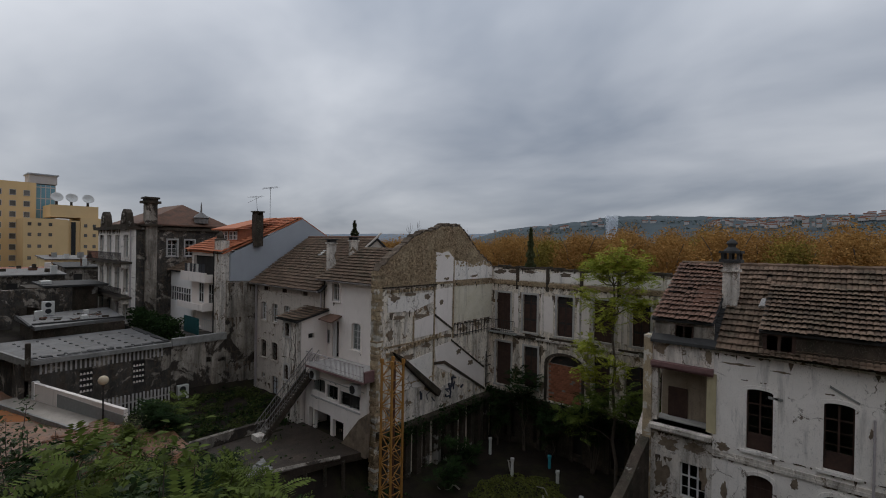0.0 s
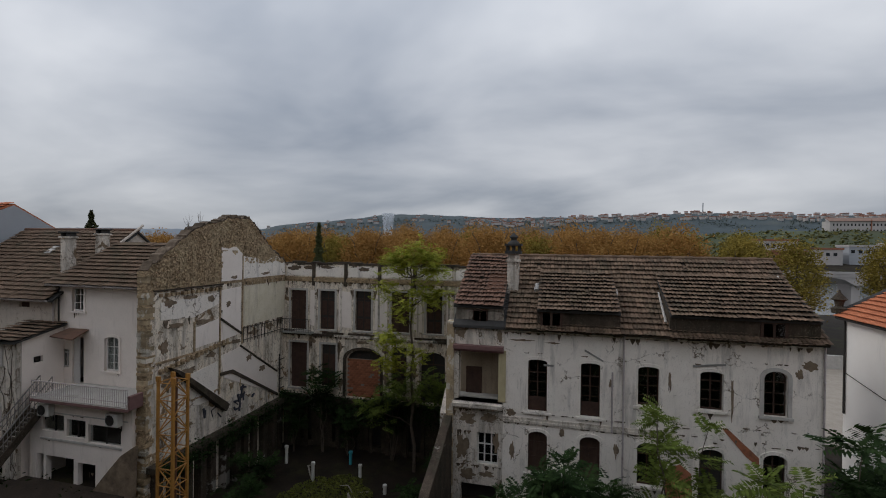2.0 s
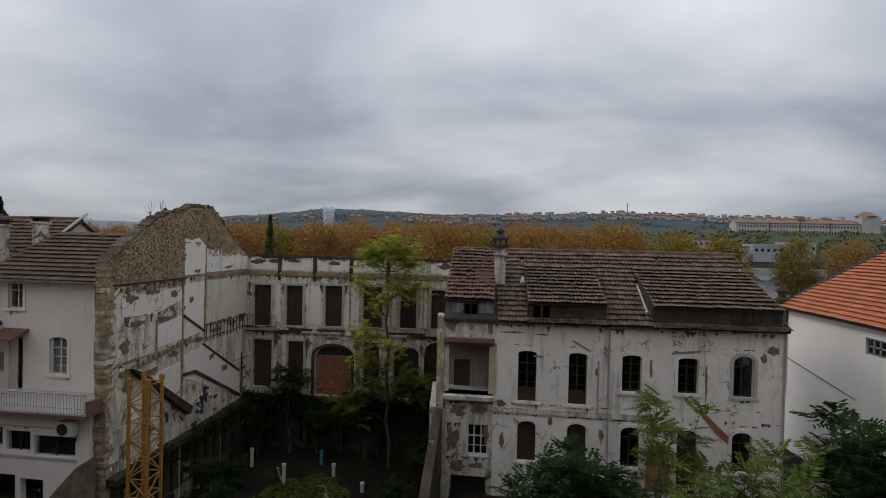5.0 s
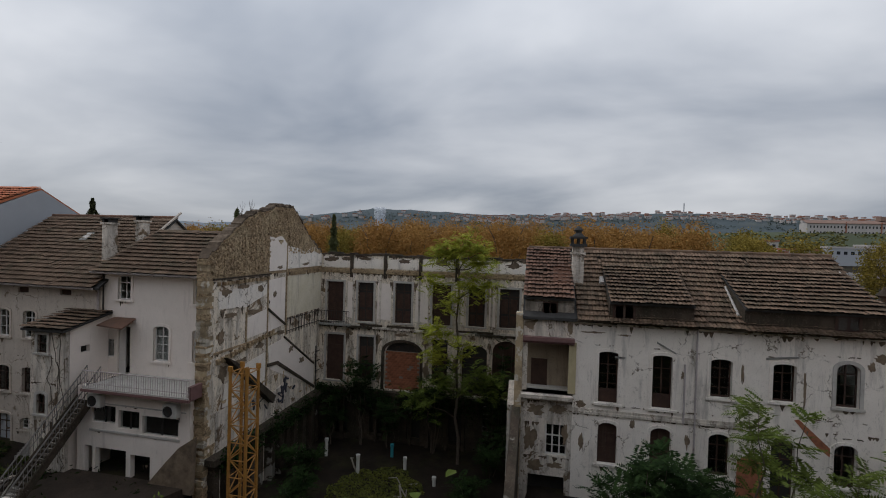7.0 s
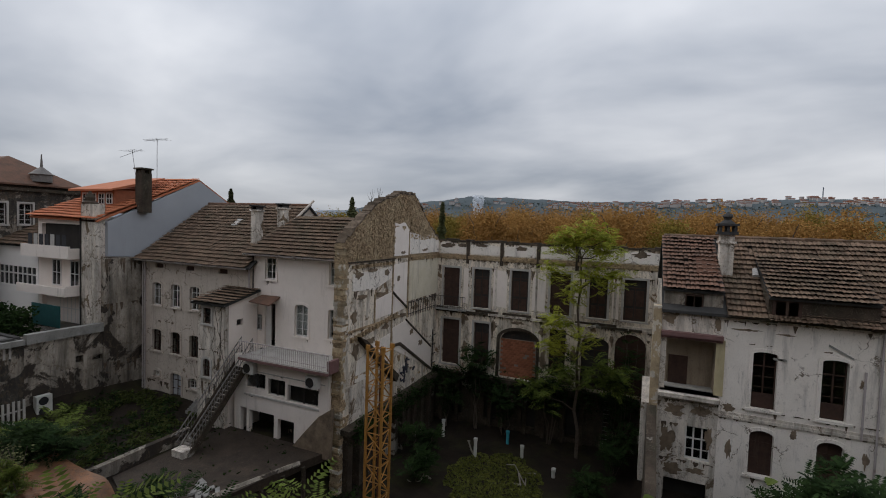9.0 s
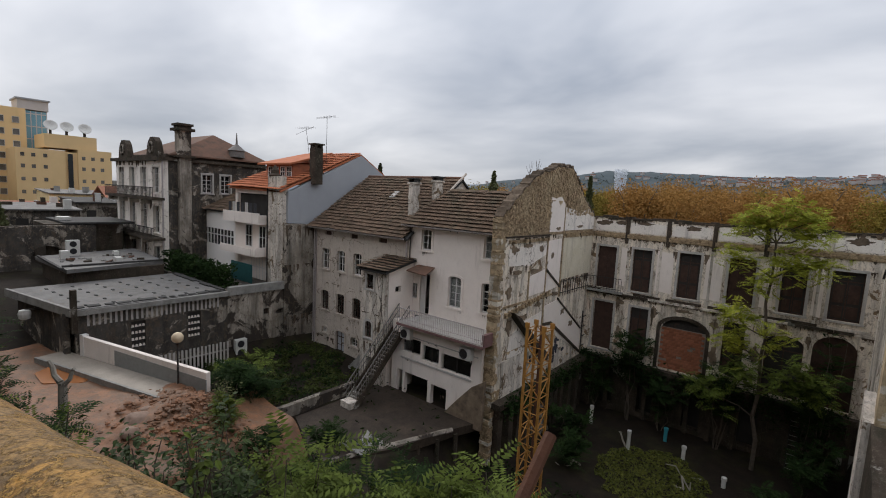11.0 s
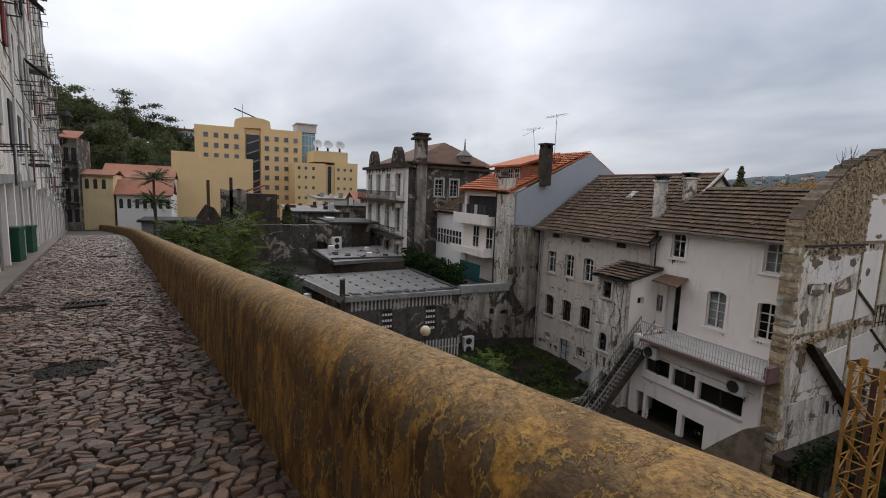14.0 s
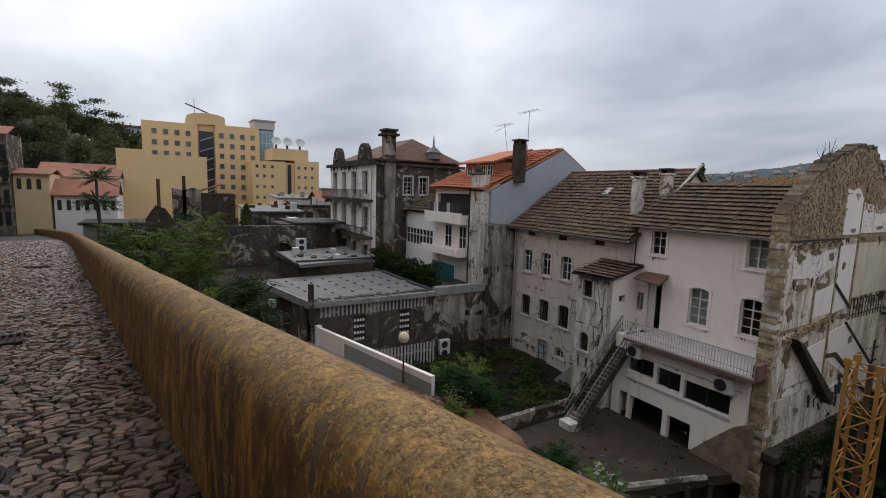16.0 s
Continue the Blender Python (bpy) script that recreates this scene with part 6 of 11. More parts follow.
def build_long_house():
    t = thing("long_house", "weathered pale house with rows of arched windows and sagging brown roof", "house", (-38.5, 25, -13.3))
    xs = [-43.3, -41.2, -39.1, -36.9]
    holes = []
    for k, x in enumerate(xs):
        if k < 3:
            holes += [(x, x + 1.0, -6.2, -4.4, 0.18)]
            holes += [(x, x + 1.05, -9.8, -8.1, 0.15)]
    holes += [(-43.1, -42.4, -11.85, -11.35, 0.1), (-41.15, -40.0, -13.2, -11.3, 0.15), (-39.2, -38.3, -12.2, -11.4, 0.25)]
    attic = [(x, x + 0.9, -3.25, -2.9, 0) for x in (-43.0, -39.6, -36.2)]
    bm = bmesh.new()
    LH.wall(bm, -44.2, -33.0, -13.4, -2.6, 0.4, holes + attic)
    part("front_wall", bm, M_LHWALL, t)
    part("west_wall", one_box(-44.2, -43.8, 23.1, 34.0, -13.4, -2.6), M_LHWALL, t)
    part("rear_wall", one_box(-43.8, -33.0, 33.6, 34.0, -13.4, -2.6), M_LHWALL, t)
    E = Facade((-32.9, 0, 0), (0, 1, 0), (-1, 0, 0))
    part("east_gable", E.prism(bmesh.new(), [(22.8, -2.6), (34.0, -2.6), (28.4, 1.9)], 0, 0.35), M_LHWALL, t)
    part("partition", one_box(-43.8, -33.0, 25, 25.1, -13.4, -2.6), M_INSIDE, t)
    for k, h in enumerate(holes):
        window(LH, *h, t, M_WOOD if k % 2 else M_FRAMEWHITE, 0.14, 1, 1, 0.72, M_GREYPAINT if h[2] < -13 else None, M_LHWALL)
    for h in attic:
        b2 = bmesh.new(); LH.box(b2, h[0], h[1], 0.15, 0.2, h[2], h[3]); part("attic_vent", b2, M_WOOD, t)
    slab("roof", t, M_ASPHALTROOF, [(-44.6, 22.2, -2.62), (-32.7, 22.2, -2.62), (-32.7, 28.4, 1.95), (-44.0, 28.4, 1.95)], 0.14)
    slab("roof", t, M_ASPHALTROOF, [(-44.0, 28.4, 1.95), (-32.7, 28.4, 1.95), (-32.7, 34.4, -2.6), (-44.6, 34.4, -2.6)], 0.14)
    tile_slope("roof_tiles", t, M_TILE_BROWN, (-44.7, 22.15, -2.6), (-33.0, 22.15, -2.6), (-32.7, 28.4, 1.98), (-44.1, 28.4, 1.98), seed=31, jitter=0.01, tl=0.4)
    b2 = bmesh.new(); bar(b2, (-44.1, 28.4, 2.05), (-32.7, 28.4, 2.05), 0.12, 8); part("ridge", b2, M_TILE_RED, t)
    for i in range(8):
        b2 = bmesh.new()
        y = 25.2 + i * 0.45; bar(b2, (-32.75, y, -2.6 + (y - 22.15) * 0.733 + 0.14), (-32.75, y + 0.45, -2.6 + (y + 0.45 - 22.15) * 0.733 + 0.14), 0.1, 6)
        part("verge_tile", b2, M_LHWALL, t)
    gutter(t, -44.6, -33.0, 22.1, -2.68)
    sk = slab("skylight", t, M_CONCRETE, [(-38.5, 25.8, 0.26), (-37.9, 25.8, 0.26), (-37.9, 26.5, 0.77), (-38.5, 26.5, 0.77)], 0.08)
    # opaque pale colour replaces glass, painting its sky reflection
    slab("skylight_pane", sk, M_STONEFRAME, [(-38.4, 25.9, 0.35), (-38.0, 25.9, 0.35), (-38.0, 26.4, 0.72), (-38.4, 26.4, 0.72)], 0.01)
    for x, y, z, w, top in ((-34.3, 24.4, -1.2, 0.3, 1.35), (-33.5, 26.2, 0, 0.3, 1.6)):
        b2 = bmesh.new(); box(b2, x - w, x + w, y - w, y + w, z - 0.6, top); box(b2, x - w - 0.08, x + w + 0.08, y - w - 0.08, y + w + 0.08, top, top + 0.12)
        ch = part("chimney", b2, M_PLASTER2, t)
        b2 = bmesh.new(); box(b2, x - w, x - w + 0.12, y - w, y + w, top + 0.12, top + 0.35); box(b2, x + w - 0.12, x + w, y - w, y + w, top + 0.12, top + 0.35); box(b2, x - w - 0.1, x + w + 0.1, y - w - 0.1, y + w + 0.1, top + 0.35, top + 0.44); part("chimney_cap", b2, M_ASPHALTROOF, ch)
    drips(LH, t, [(-44.2, -33.0, -2.65, 0.9), (-44.2, -35.2, -7.4, 0.4), (-44.2, -35.2, -12.2, 1.0)] + [(h[0] - 0.05, h[1] + 0.05, h[2] - 0.08, 0.7) for h in holes[:6]], 71, M_MOULD, gap=0.7)
    for x in (-44.1, -44.35, -33.15):
        b2 = bmesh.new(); bar(b2, (x, 22.6, -13.2), (x, 22.6, -2.7), 0.06, 8); part("drainpipe", b2, M_PALEMETAL, t)
    # small iron balcony
    bal = part("small_balcony", one_box(-37.3, -35.1, 22.1, 22.7, -8.3, -8.2), M_CONCRETE, t)
    b2 = bmesh.new(); bar(b2, (-37.3, 22.12, -7.3), (-35.1, 22.12, -7.3), 0.025, 6); part("rail", b2, M_IRON, bal)
    for x in np.arange(-37.3, -35.09, 0.16):
        b2 = bmesh.new(); bar(b2, (x, 22.12, -8.2), (x, 22.12, -7.3), 0.012, 4); part("baluster", b2, M_IRON, bal)
    # garden stair
    gs = thing("garden_stair", "curved stone garden stair with thin rail", "stairs", (-36.7, 21.5, -13.2))
    for i in range(9):
        part("step", one_box(-37.6 + i * 0.2, -36.0 + i * 0.06, 21.2 - 0.0 * i, 22.6, -13.3 + i * 0.2, -13.1 + i * 0.2), M_CONCRETE, gs)


build_long_house()


# ---- neighbours further along: grey gable, ornate block, workshops ----
def simple_window(F, u0, u1, z0, z1, parent, frame_mat=None, d=0.05, rows=1, glass=None, cols=2):
    """A small window in a solid wall: sunk dark pane inside a proud frame with its bars."""
    fm = frame_mat or M_FRAMEWHITE
    b = bmesh.new()
    w = 0.09
    F.box(b, u0, u0 + w, -d, 0.0, z0, z1); F.box(b, u1 - w, u1, -d, 0.0, z0, z1)
    F.box(b, u0 + w, u1 - w, -d, 0.0, z0, z0 + w); F.box(b, u0 + w, u1 - w, -d, 0.0, z1 - w, z1)
    for k in range(1, cols):
        c = u0 + (u1 - u0) * k / cols
        F.box(b, c - 0.035, c + 0.035, -d * 0.8, 0.0, z0 + w, z1 - w)
    for k in range(1, rows + 1):
        c = z0 + (z1 - z0) * k / (rows + 1)
        F.box(b, u0 + w, u1 - w, -d * 0.7, 0.0, c - 0.03, c + 0.03)
    f = part("window", b, fm, parent)
    part("pane", F.box(bmesh.new(), u0 + w, u1 - w, -0.016, -0.004, z0 + w, z1 - w), glass or M_DARKPANE, f)
    return f


M_DARKPANE = mat("dark_reflecting_pane", (0.03, 0.033, 0.036), (0.02, 0.022, 0.024), 0.12, 2, 0.0, spec=0.6)
# grey patches in the pane colour stand in for reflected sky
M_PALEPANE = mat("painted_sky_pane", (0.04, 0.037, 0.034), (0.2, 0.185, 0.17), 0.15, 0.25, 0.0, spec=0.6)
M_SOOT = mat("sooty_wall", (0.1, 0.09, 0.08), (0.04, 0.036, 0.032), 0.92, 0.9, 0.4, 16, (0.018, 0.017, 0.015), 0.7, 0.7, True, second=(0.4, 0.35, 0.29), second_amount=0.3, second_scale=0.6, grime=1.0, fleck=0.5, fleck_col=(0.3, 0.26, 0.21))
M_WETDARK = mat("wet_dark_terrace", (0.055, 0.041, 0.031), (0.024, 0.018, 0.014), 0.6, 1.3, 0.6, 14, (0.085, 0.062, 0.045), 0.4, 0.8, fleck=0.5, fleck_col=(0.12, 0.095, 0.07))
M_LOUVRE = mat("grey_shutter", (0.3, 0.3, 0.29), (0.24, 0.24, 0.23), 0.7, 4, 0.2, 30)


def build_grey_house():
    t = thing("grey_gable_house", "house with pale grey blind gable, white balconies and orange roof", "house", (-49, 25, -8))
    F = Facade((0, 20.0, 0), (1, 0, 0), (0, 1, 0))
    S = Facade((-44.9, 0, 0), (0, 1, 0), (-1, 0, 0))
    part("body", one_box(-53.4, -45.3, 20.3, 33, -8.2, 0.4), M_CLEANWHITE, t)
    part("front_wall", F.wall(bmesh.new(), -53.4, -47.0, -8.2, 0.5, 0.3, [(-52.9, -47.4, -2.2, -0.1, 0), (-52.9, -50.9, -7.6, -5.3, 0)]), M_CLEANWHITE, t)
    # black sheet paints the loggia's inner shade
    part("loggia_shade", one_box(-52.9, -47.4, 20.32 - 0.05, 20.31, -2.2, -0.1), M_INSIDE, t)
    part("corner_pier", one_box(-46.9, -45.2, 19.6, 20.3, -8.2, 1.5), M_PLASTER2, t)
    part("pier_cap", lathe(bmesh.new(), (-46.4, 19.95, 1.5), [(0.5, 0), (0.55, 0.1), (0.3, 0.25), (0.34, 0.5), (0.18, 0.75), (0.05, 0.95)], 10), M_DARKWALL, t)
    part("gable_wall", S.prism(bmesh.new(), [(20.3, -2.4), (22.4, -2.5), (34.8, -2.5), (34.8, 0.2), (28.1, 4.0), (20.3, 0.2)], 0, 0.4), M_GREYPAINT, t)
    part("lower_side_wall", S.wall(bmesh.new(), 20.0, 24, -13.4, -2.5, 0.4, []), M_GREYWALL, t)
    drips(S, t, [(20.0, 24.0, -2.6, 4.0), (20.0, 24.0, -6.0, 3.0), (20.0, 24.0, -10.5, 2.0)], 75, M_MOULD, (0.05, 0.3), 0.55)
    slab("roof", t, M_TILE_ORANGE, [(-53.8, 19.6, 0.45), (-44.95, 19.6, 0.3), (-44.95, 28.1, 4.15), (-53.0, 28.1, 4.15)], 0.15)
    tile_slope("roof_tiles", t, M_TILE_ORANGE, (-53.8, 19.5, 0.5), (-45.0, 19.5, 0.35), (-45.0, 28.1, 4.2), (-53.0, 28.1, 4.2), 0.3, 0.5, 0.07, seed=41)
    slab("roof", t, M_TILE_ORANGE, [(-53.0, 28.1, 4.15), (-44.95, 28.1, 4.15), (-44.95, 34.8, 0.3), (-53.8, 34.8, 0.3)], 0.15)
    d = part("dormer", one_box(-51.0, -46.6, 21.8, 25, 0.9, 2.75), M_BRICK, t, "brick-red dormer with white windows")
    slab("dormer_roof", d, M_TILE_ORANGE, [(-51.6, 21.2, 2.75), (-46.0, 21.2, 2.75), (-46.6, 26.0, 4.1), (-51.0, 26.0, 4.1)], 0.15)
    D = Facade((0, 21.8, 0), (1, 0, 0), (0, 1, 0))
    for u in (-50.7, -49.7, -48.6, -47.6):
        simple_window(D, u, u + 0.8, 1.55, 2.5, d)
    ch = part("chimney", one_box(-45.15, -44.35, 22.5, 23.3, 1.0, 4.1), M_DARKWALL, t)
    for x in (-45.05, -44.75, -44.45):
        for y in (22.62, 23.18):
            part("chimney_post", one_box(x - 0.08, x + 0.08, y - 0.1, y + 0.1, 4.1, 4.4), M_DARKWALL, ch)
    part("chimney_cap", one_box(-45.25, -44.25, 22.4, 23.4, 4.4, 4.52), M_DARKWALL, ch)
    sl = slab("skylight", t, M_PLASTICWHITE, [(-46.5, 26.6, 3.62), (-45.2, 26.6, 3.6), (-45.2, 27.6, 4.07), (-46.5, 27.6, 4.07)], 0.1)
    for z, y in ((-2.5, 18.9), (-5.3, 18.6)):
        b = part("balcony", one_box(-53.6, -47.2, y, 20.0, z - 0.2, z), M_CLEANWHITE, t)
        part("parapet", one_box(-53.6, -47.2, y, y + 0.12, z, z + (0.75 if z > -4 else 0.45)), M_CLEANWHITE, b)
        part("side_parapet", one_box(-47.32, -47.2, y + 0.12, 20.0, z, z + 0.6), M_CLEANWHITE, b)
    for u in (-51.4, -49.0):
        simple_window(F, u, u + 1.2, -5.0, -2.9, t, M_FRAMEWHITE, rows=1)
    b2 = bmesh.new()
    for k in range(6):
        bar(b2, (-50.4 + k * 0.5, 20.02, -7.9), (-50.4 + k * 0.5, 20.02, -5.5), 0.05)
    for z in (-7.9, -6.7, -5.5):
        bar(b2, (-50.5, 20.02, z), (-47.3, 20.02, z), 0.05)
    part("glazed_door", b2, M_FRAMEWHITE, t)
    rng = np.random.default_rng(2)
    for k in range(7):
        x = -52.6 + k * 0.75
        part("laundry", one_box(x, x + 0.5, 18.95, 18.98, -1.75 - rng.uniform(0.2, 0.6), -0.9), [M_GREYCLOTH, M_CURTAIN, M_GREYCLOTH][k % 3], t)
    b2 = bmesh.new(); bar(b2, (-46.9, 19.55, -8), (-46.9, 19.55, 0.5), 0.06, 6); part("drainpipe", b2, M_IRON, t)
    # two television aerials over the roof
    for x, y, z, h in ((-46.2, 25, 2.9, 4.4), (-49.3, 25.4, 3.0, 3.6)):
        a = thing("roof_aerial", "thin grey television aerial on a mast above the roof", "aerial", (x, y, z), "roof aerials")
        part("mast", bar(bmesh.new(), (x, y, z), (x - (0.8 if h < 4 else 0), y, z + h), 0.02, 5), M_IRON, a)
        tx = x - (0.8 if h < 4 else 0)
        part("boom", bar(bmesh.new(), (tx - 1.2, y - 0.3, z + h - 0.2 - (0.5 if h < 4 else 0)), (tx + 1.0, y + 0.2, z + h), 0.014, 4), M_IRON, a)
        for k in range(6):
            xx = tx - 1.1 + k * 0.4
            part("element", bar(bmesh.new(), (xx, y - 0.5, z + h - 0.1), (xx + 0.1, y + 0.5, z + h - 0.1), 0.009, 4), M_IRON, a)
    # low white wing with a band of windows
    w = thing("white_wing", "low white wing with a blue-white window band and dark roof", "house", (-57, 22, -8))
    W = Facade((0, 20.0, 0), (1, 0, 0), (0, 1, 0))
    part("wall", W.wall(bmesh.new(), -61, -53.45, -8.2, -2.0, 0.3, [(-60.2, -53.8, -5.45, -3.85, 0)]), M_NEWWHITE, w)
    part("body", one_box(-61, -53.45, 20.5, 27, -8.2, -2.1), M_INSIDE, w)
    for k in range(9):
        u = -60.2 + k * 0.71
        part("window_bar", W.box(bmesh.new(), u, u + 0.12, 0.02, 0.1, -5.45, -3.85), M_FRAMEWHITE, w)
    part("window_rail", W.box(bmesh.new(), -60.2, -53.8, 0.0, 0.02, -4.5, -4.38), M_FRAMEWHITE, w)
    part("glass_band", W.box(bmesh.new(), -60.2, -53.8, 0.12, 0.14, -5.45, -3.85), M_DARKPANE, w)
    tile_slope("roof_tiles", w, M_TILE_OLD, (-61.2, 19.7, -2.0), (-53.4, 19.7, -2.0), (-53.4, 26, 1.2), (-61.2, 26, 1.2), 0.3, 0.5, 0.07, seed=43)
    slab("roof", w, M_ASPHALTROOF, [(-61.2, 19.7, -2.02), (-53.4, 19.7, -2.02), (-53.4, 26, 1.15), (-61.2, 26, 1.15)], 0.1)


build_grey_house()


def build_ornate():
    t = thing("ornate_block", "blackened old apartment block with iron balconies, scrolled pediments and tall chimney", "apartment block", (-66.5, 21, -8.2))
    F = Facade((0, 16.0, 0), (1, 0, 0), (0, 1, 0))
    S = Facade((-59.6, 0, 0), (0, 1, 0), (-1, 0, 0))
    part("core", one_box(-73.2, -60.0, 16.5, 27.0, -8.3, 2.2), M_INSIDE, t)
    fh = []
    for z0, z1 in ((-8.0, -5.4), (-4.6, -1.6), (-0.6, 2.0)):
        for u in (-72.6, -69.2, -65.8, -62.4):
            fh.append((u, u + 1.7, z0, z1, 0))
    part("front_wall", F.wall(bmesh.new(), -73.6, -59.6, -8.3, 2.6, 0.4, fh), M_PLASTER, t)
    drips(F, t, [(-73.6, -59.6, 2.6, 2.4), (-73.6, -59.6, -1.3, 2.2), (-73.6, -59.6, -5.2, 2.4)], 91, M_MOULD, (0.15, 0.7), 0.45, 0.03)
    part("side_wall", S.wall(bmesh.new(), 16.4, 27.0, -8.3, 2.6, 0.4, [(19.6, 20.6, -0.4, 1.5, 0), (21.5, 22.5, -0.4, 1.5, 0)]), M_SOOT, t)
    for h in fh:
        window(F, *h, t, M_FRAMEWHITE, 0.2, 1, 2, 0.75, None, M_PLASTER)
    for h in ((19.6, 20.6, -0.4, 1.5), (21.5, 22.5, -0.4, 1.5)):
        window(S, *h, 0, t, M_FRAMEWHITE, 0.2, 1, 2, 0.7, None, M_STONEFRAME)
    for z in (-4.9, -1.0):
        b = part("balcony", F.box(bmesh.new(), -73.9, -59.4, -1.1, 0, z - 0.25, z), M_DARKWALL, t)
        part("rail", bar(bmesh.new(), (-73.9, 14.95, z + 0.95), (-59.4, 14.95, z + 0.95), 0.05, 4), M_IRON, b)
        for x in np.arange(-73.9, -59.3, 0.36):
            part("baluster", bar(bmesh.new(), (x, 14.95, z), (x, 14.95, z + 0.95), 0.035, 4), M_IRON, b)
        for x in (-73.4, -70, -66.6, -63.2, -59.8):
            part("console", F.box(bmesh.new(), x - 0.15, x + 0.15, -0.9, 0, z - 0.75, z - 0.25), M_PLASTER2, b)
    part("cornice", F.box(bmesh.new(), -73.9, -59.3, -0.5, 0.4, 2.6, 2.95), M_DARKWALL, t)
    part("side_cornice", S.box(bmesh.new(), 16.4, 27.2, -0.35, 0, 2.62, 2.9), M_DARKWALL, t)
    part("attic", one_box(-73.2, -60.0, 16.4, 26.8, 2.3, 3.3), M_DARKWALL, t)
    for c in (-71.2, -62.6):
        b2 = bmesh.new()
        F.prism(b2, [(c - 1.5, 2.95), (c + 1.5, 2.95), (c + 1.35, 3.7), (c + 1.0, 4.5), (c + 0.4, 4.95), (c - 0.4, 4.95), (c - 1.0, 4.5), (c - 1.35, 3.7)], 0.0, 0.6)
        p = part("pediment", b2, M_DARKWALL, t)
        b2 = bmesh.new()
        for k in range(16):
            a0, a1 = k * math.pi / 8, (k + 1) * math.pi / 8
            bar(b2, (c + 0.5 * math.cos(a0), 15.95, 3.9 + 0.5 * math.sin(a0)), (c + 0.5 * math.cos(a1), 15.95, 3.9 + 0.5 * math.sin(a1)), 0.12, 6)
        part("scroll_ring", b2, M_GREYWALL, p)
    ch = part("chimney", one_box(-60.2, -59.1, 17.25, 18.35, -8.3, 5.6), M_GREYWALL, t)
    for a in ((-60.55, -58.85, 16.95, 18.65, 5.6, 5.85), (-60.45, -58.95, 17.05, 18.55, 6.1, 6.3), (-60.3, -59.1, 17.2, 18.4, 5.85, 6.1), (-60.6, -58.8, 16.9, 18.7, 3.0, 3.2)):
        part("chimney_cap", one_box(*a), M_DARKWALL, ch)
    for x0, x1, y0, y1, a, b_ in ((-73.4, -59.6, 16.6, 27.0, 2.95, 6.0),):
        mx0, mx1, my = -70.5, -63.5, 22.5
        slab("roof", t, M_TILE_RED, [(x0, y0, a + 0.35), (x1, y0, a + 0.35), (mx1, my, b_), (mx0, my, b_)], 0.15)
        slab("roof", t, M_TILE_RED, [(x1, y0, a + 0.35), (x1, y1, a + 0.35), (mx1, my, b_)], 0.15)
        slab("roof", t, M_FARTILE, [(x1, y1, a + 0.35), (x0, y1, a + 0.35), (mx0, my, b_), (mx1, my, b_)], 0.15)
        slab("roof", t, M_FARTILE, [(x0, y1, a + 0.35), (x0, y0, a + 0.35), (mx0, my, b_)], 0.15)
    part("roof_lantern", lathe(bmesh.new(), (-60.2, 23.5, 3.6), [(0.8, 0), (0.8, 0.6), (0.95, 0.7), (0.5, 1.1), (0.12, 1.4), (0.04, 2.6)], 10), M_LOUVRE2, t)
    part("drainpipe", bar(bmesh.new(), (-59.5, 15.85, -8.2), (-59.5, 15.85, 2.6), 0.08, 6), M_PALEMETAL, t)


build_ornate()


